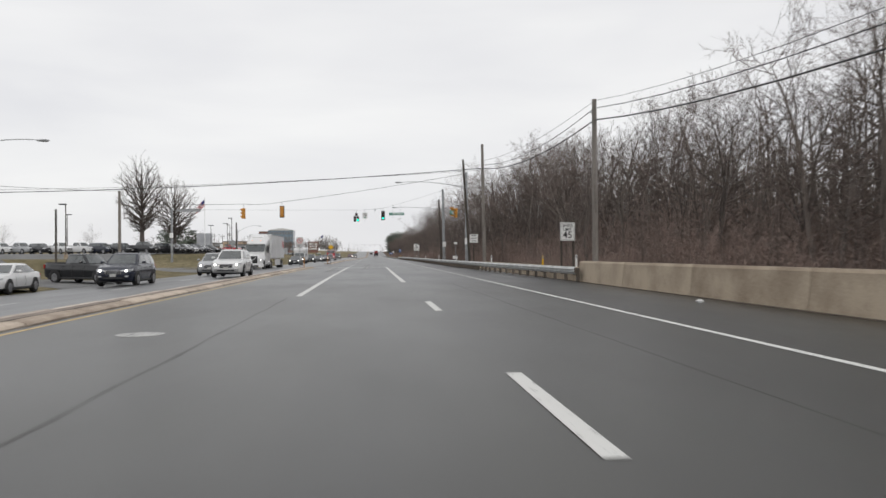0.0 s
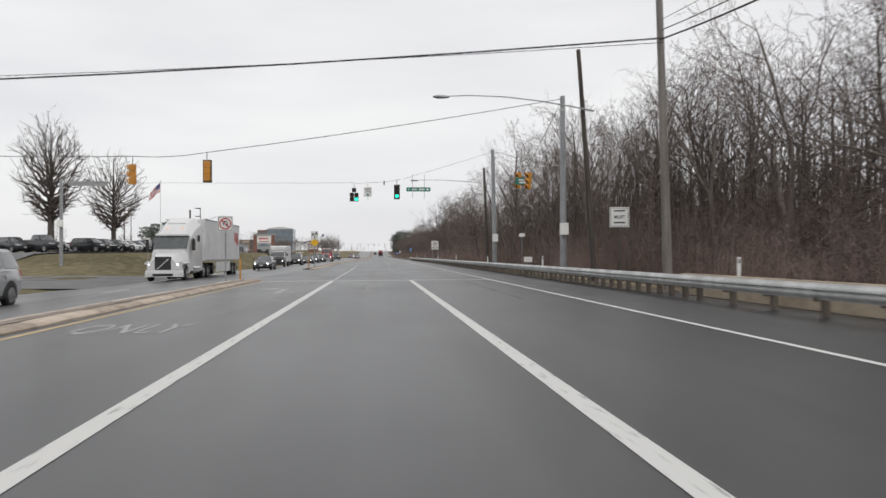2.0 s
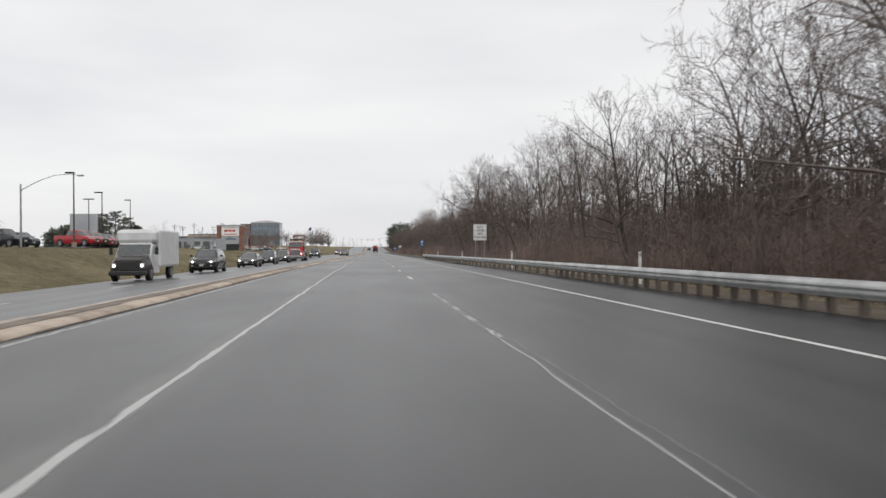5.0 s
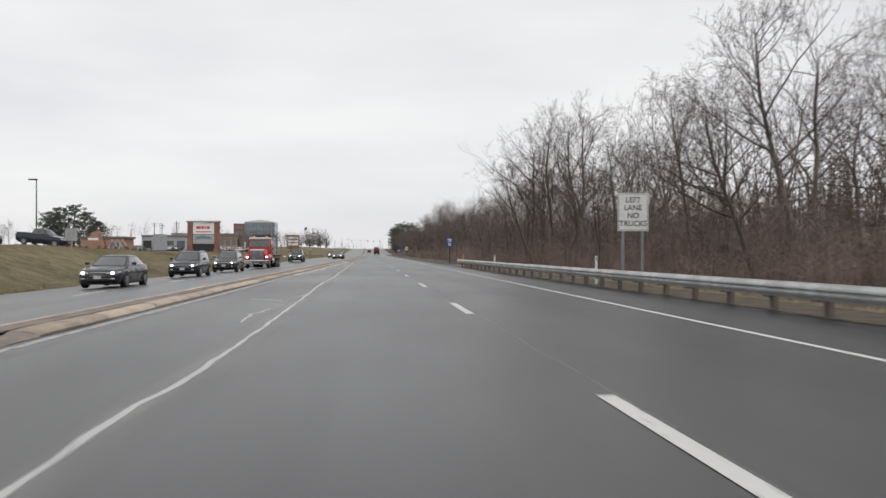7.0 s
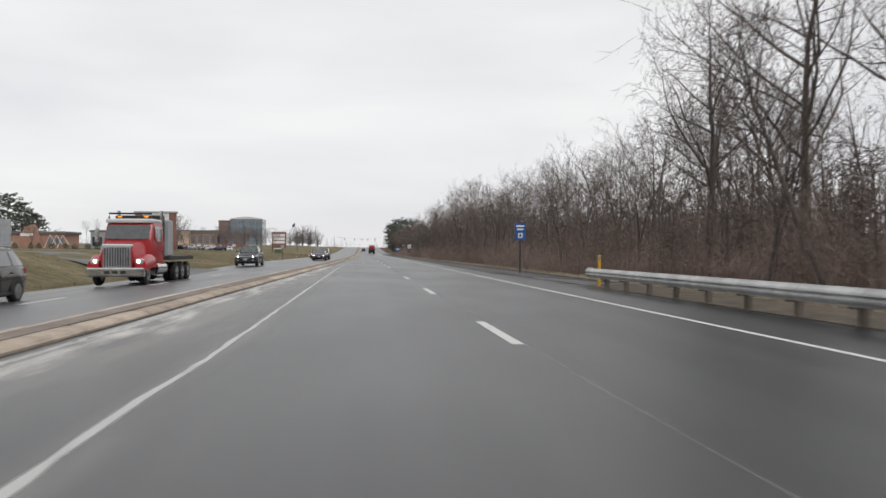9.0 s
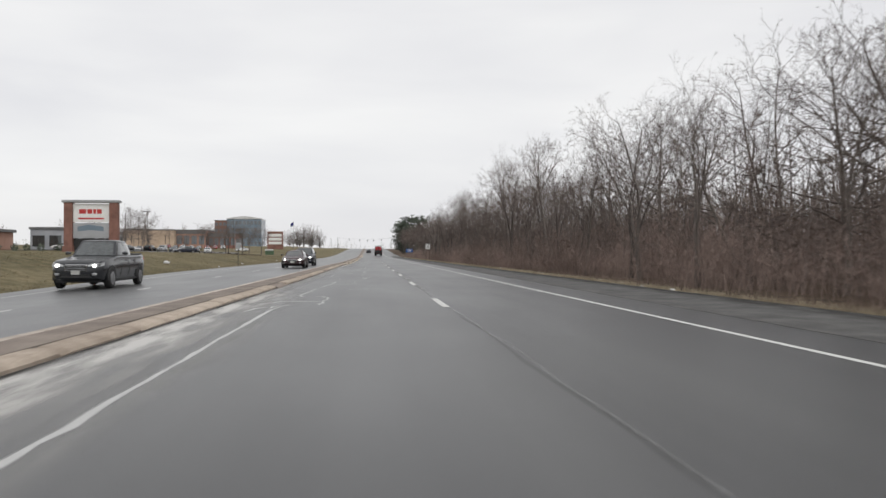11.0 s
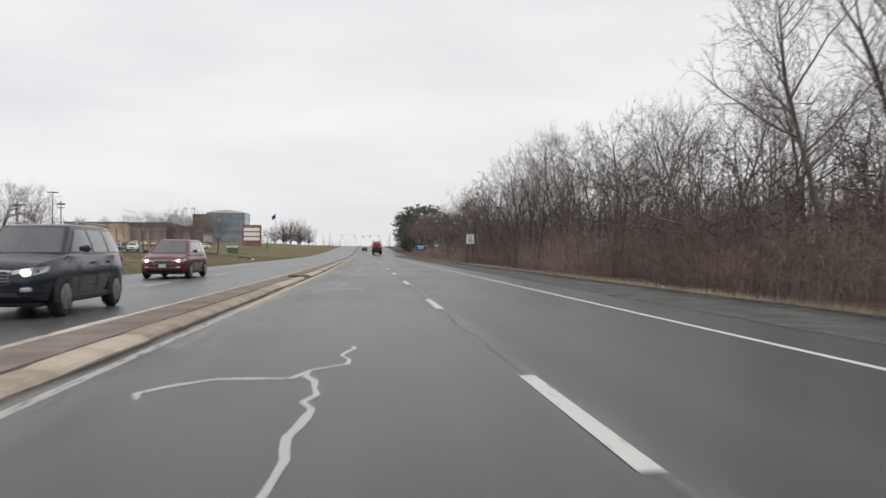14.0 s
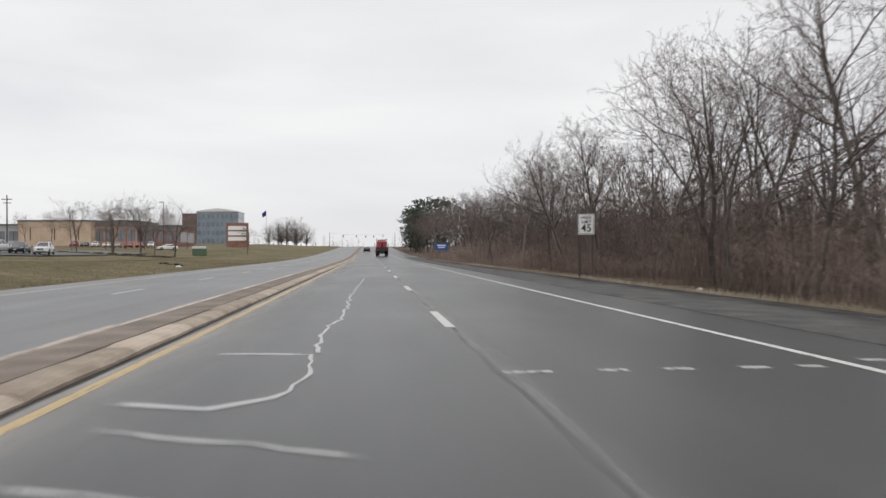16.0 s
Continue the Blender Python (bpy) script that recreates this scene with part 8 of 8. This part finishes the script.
# dark panel added between the columns in place of a wall further back
part("planter_back", Build().cbox(-3.2, 3.2, -0.1, 0.1, 0.3, 2.2, 0.02), "trim", pyl)

pyl2 = thing("pylon_sign", pose(-43.2, 606, land_z(-43.2, 606)), "far brick-red sign pylon with white panels", "sign")
part("cabinet", Build().cbox(-3.6, 3.6, -0.5, 0.5, 0, 8.2, 0.05), "brick", pyl2)
for z in (2.2, 4.0, 5.8):
    part("panel", Build().box(-3.0, 3.0, -0.512, -0.502, z, z + 1.3), "sign_white", pyl2)
far_flag = thing("flagpole", pose(-38, 640, land_z(-38, 640)), "far flagpole with a drooping flag", "flagpole")
part("shaft", Build().tube([(0, 0, 0), (0, 0, 14)], [0.1, 0.06], 6), "sign_grey", far_flag)
part("flag_cloth", Build().poly([(0, 0, 13.8), (-1.6, 0.2, 12.6), (-1.4, 0.2, 11.0), (0, 0, 12.0)]), "flag_blue", far_flag)


def building(name, x, y, w, d, h, wall, label, storeys=1, bays=6, glass="glass", roof="roof", band=None, turn=0):
    z = land_z(x, y)
    ob = thing(name, pose(x, y, z, 0, 0, turn), label, "building", "far buildings")
    part("wall", Build().cbox(-w / 2, w / 2, 0, d, -1, h, 0.05), wall, ob)
    part("roof_edge", Build().cbox(-w / 2 - 0.25, w / 2 + 0.25, -0.25, d + 0.25, h, h + 0.5, 0.05), roof, ob)
    if band:
        part("fascia", Build().cbox(-w / 2 - 0.1, w / 2 + 0.1, -0.12, 0.0, h - 1.4, h - 0.1, 0.03), band, ob)
    sh, bw = h / storeys, w / bays
    for s in range(storeys):
        for k in range(bays):
            x0 = -w / 2 + bw * (k + 0.14)
            win = part("window", Build().box(x0, x0 + bw * 0.72, -0.06, 0.02, sh * s + sh * 0.22, sh * s + sh * 0.72), glass, ob)
            part("frame", Build().box(x0 + bw * 0.34, x0 + bw * 0.38, -0.09, -0.062, sh * s + sh * 0.22, sh * s + sh * 0.72), "trim", win)
        bd = d / max(1, int(d / bw))
        for k in range(max(1, int(d / bw))):
            y0 = bd * (k + 0.14)
            part("window", Build().box(w / 2 - 0.02, w / 2 + 0.06, y0, y0 + bd * 0.72, sh * s + sh * 0.22, sh * s + sh * 0.72), glass, ob)
    return ob


building("shop_building", -96, 590, 21.5, 30, 7.4, "tan_wall", "tan flat-roofed shop building beyond the car park", 1, 3, glass="tan_wall", band="tan_wall")
building("shop_building", -115, 592, 16, 25, 6.0, "grey_wall", "low grey shop wall beyond the car park", 1, 4, glass="far_glass")
building("shop_building", -79, 594, 13, 25, 7.8, "terracotta", "terracotta shop front beyond the ornamental trees", 1, 4, glass="far_glass", band="roof")
building("shop_building", -66, 598, 12, 20, 6.6, "brick", "brick-red shop front with dark roof beyond the trees", 1, 5, glass="far_glass", band="roof")
off = building("office_building", -95, 850, 26, 24, 21, "blue_glass", "four-storey office with blue glass and curved white roof", 4, 9, glass="far_glass", roof="white_wall")
building("office_building", -113, 852, 9, 22, 19.5, "brick", "brick office wing beside the glass building", 4, 3, glass="far_glass")
curve = Build().loft([[(-13 + 26 * u, y2, 21.5 + 1.8 * math.sin(math.pi * u)) for u in [k / 10 for k in range(11)]] + [(13, y2, 21.4), (-13, y2, 21.4)] for y2 in (-0.5, 24)])
part("curved_roof", curve, "white_wall", off)
rest = thing("brick_restaurant", pose(-78, 394, land_z(-78, 394)), "terracotta restaurant with a steep gable and white porch frames", "building", "far buildings")
part("wall", Build().cbox(-8, 4.5, 1.0, 11, -1, 3.6, 0.05), "terracotta", rest)
part("gable", Build().prism([(-7.6, 0), (-0.2, 0), (-2.3, 5.6), (-3.0, 5.9), (-4.6, 5.2)], 0.0, 1.6), "terracotta", rest, "steep terracotta gable")
part("roof", Build().cbox(-8.4, 5.0, 0.6, 11.4, 3.6, 4.2, 0.08), "roof", rest)
part("shop_board", Build().cbox(-5.6, -2.6, -0.08, 0.0, 3.0, 3.7, 0.03), "sign_white", rest)
for k in range(3):
    part("porch_frame", Build().tube([(0.2 + 1.5 * k, -0.6, 0), (1.6 + 1.5 * k, -0.6, 3.3), (3.0 + 1.5 * k, -0.6, 1.0)], [0.13, 0.13, 0.13], 5), "white_wall", rest, "white slanted porch frame")
for k in range(4):
    part("window", Build().box(0.4 + 1.0 * k, 1.1 + 1.0 * k, 0.93, 1.02, 1.0, 2.6), "far_glass", rest)
building("grey_shop", -66, 412, 14, 10, 4.8, "grey_wall", "low grey shop with a pale front beyond the grass", 1, 4)

ORN = [tree_proto(s2, "small bare ornamental tree on the shop lawn", height=7.6, trunk_r=0.13, limbs=18, per_limb=6, per_branch=5, twigs=4, spread=0.8, first=0.15, upright=0.9, forks=3) for s2 in (81, 82)]
for k, (x, y, q) in enumerate(((-47, 470, 0.95), (-42, 472, 1.0), (-40.6, 468, 0.9), (-36.8, 470, 1.05), (-35.4, 473, 0.95), (-31.6, 471, 0.95), (-48, 395, 0.55), (-39, 408, 0.5), (-52, 402, 0.6), (-27, 520, 0.7))):
    ob = plant(ORN[k % 2], x, y, q, 67 * k)
    tagged(ob, group="ornamental trees")
CLUMP = oval_tree(83, 13.0, 6.2, 60, "far clump of dense rounded bare trees beside the highway", 0.12, "far clump")
for k, (x, y, q) in enumerate(((-37, 757, 1.0), (-43, 765, 1.2), (-48, 772, 1.12), (-33, 770, 0.95), (-40, 778, 1.25), (-52, 762, 0.85), (-45, 756, 0.8))):
    plant(CLUMP, x, y, q, 50 * k)
bed = Build()
for x in [-50 + 1.1 * i for i in range(18)]:
    z = land_z(x, 466)
    bed.cbox(x - 0.52, x + 0.56, 465.2, 466.8, z - 0.1, z + 0.28 + 0.12 * math.sin(x * 3.1), 0.1)
solid("planting_bed", bed, "dirt", "low dark mulch bed under the ornamental trees", "planting bed", kind="stuff")
rh = random.Random(77)
for i in range(17):
    x, y = -88 + 2.6 * i + rh.uniform(-0.4, 0.4), 384 + rh.uniform(-0.8, 0.8)
    shrub = Build()
    for k in range(150):
        a, u = rh.uniform(0, 6.28), rh.random()
        c = Vector((math.cos(a) * 0.75 * math.sin(math.pi * (0.15 + 0.8 * u)) * rh.uniform(0.5, 1), math.sin(a) * 0.75 * rh.uniform(0.3, 1) * math.sin(math.pi * (0.15 + 0.8 * u)), 1.25 * u))
        d = Vector((rh.gauss(0, 1), rh.gauss(0, 1), rh.gauss(0.3, 1))).normalized() * 0.3
        w = d.cross(Vector((rh.gauss(0, 1), rh.gauss(0, 1), rh.gauss(0, 1)))).normalized() * 0.09
        shrub.poly([c - w, c + w, c + d])
    solid("shrub", shrub, "needles", "low dark clipped shrub along the shop drive", "shrub", "drive shrubs", at=pose(x, y, land_z(x, y)))
cab = thing("utility_cabinet", pose(-31.5, 490, land_z(-31.5, 490)), "green utility cabinet with a pale lid on the lawn", "cabinet")
part("body", Build().cbox(-1.3, 1.3, -0.5, 0.5, 0, 1.3, 0.06), "cabinet_green", cab)
part("lid", Build().cbox(-1.36, 1.1, -0.56, 0.56, 1.304, 1.75, 0.08), "white_wall", cab, "pale lid")
shred = Build()
for i in range(7):
    x, y = -16.6 + 0.28 * i, 402.5 + 0.3 * math.sin(i * 2)
    shred.cbox(x, x + 0.26, y, y + 0.2, land_z(x, y) - 0.01, land_z(x, y) + 0.10 + 0.04 * math.sin(i * 1.7), 0.02)
solid("tyre_shreds", shred, "tyre", "black shreds of tyre on the grass bank", "litter", kind="stuff")

# far signals where the highway meets the next junction
for x, z in ((-14, 6.4), (-6.5, 6.2), (-1.0, 6.0), (3.5, 6.0), (9, 6.3)):
    signal_head(pose(x, 800, road_z(800) + z), "far traffic signal over the next junction", THREE, -1, "dark", None)
strung("span_wire", [(-22, 800, road_z(800) + 8.2)] + [(x, 800, road_z(800) + z + 0.98) for x, z in ((-14, 6.4), (-6.5, 6.2), (-1.0, 6.0), (3.5, 6.0), (9, 6.3))] + [(16, 800, road_z(800) + 8.2)], 0.03, "far span wire over the next junction", 0.05)
pole(-22, 800, road_z(800) + 8.5, "pole_dark", "far wooden pole beside the next junction")
pole(16, 800, road_z(800) + 8.5, "pole_dark", "far wooden pole beside the next junction")
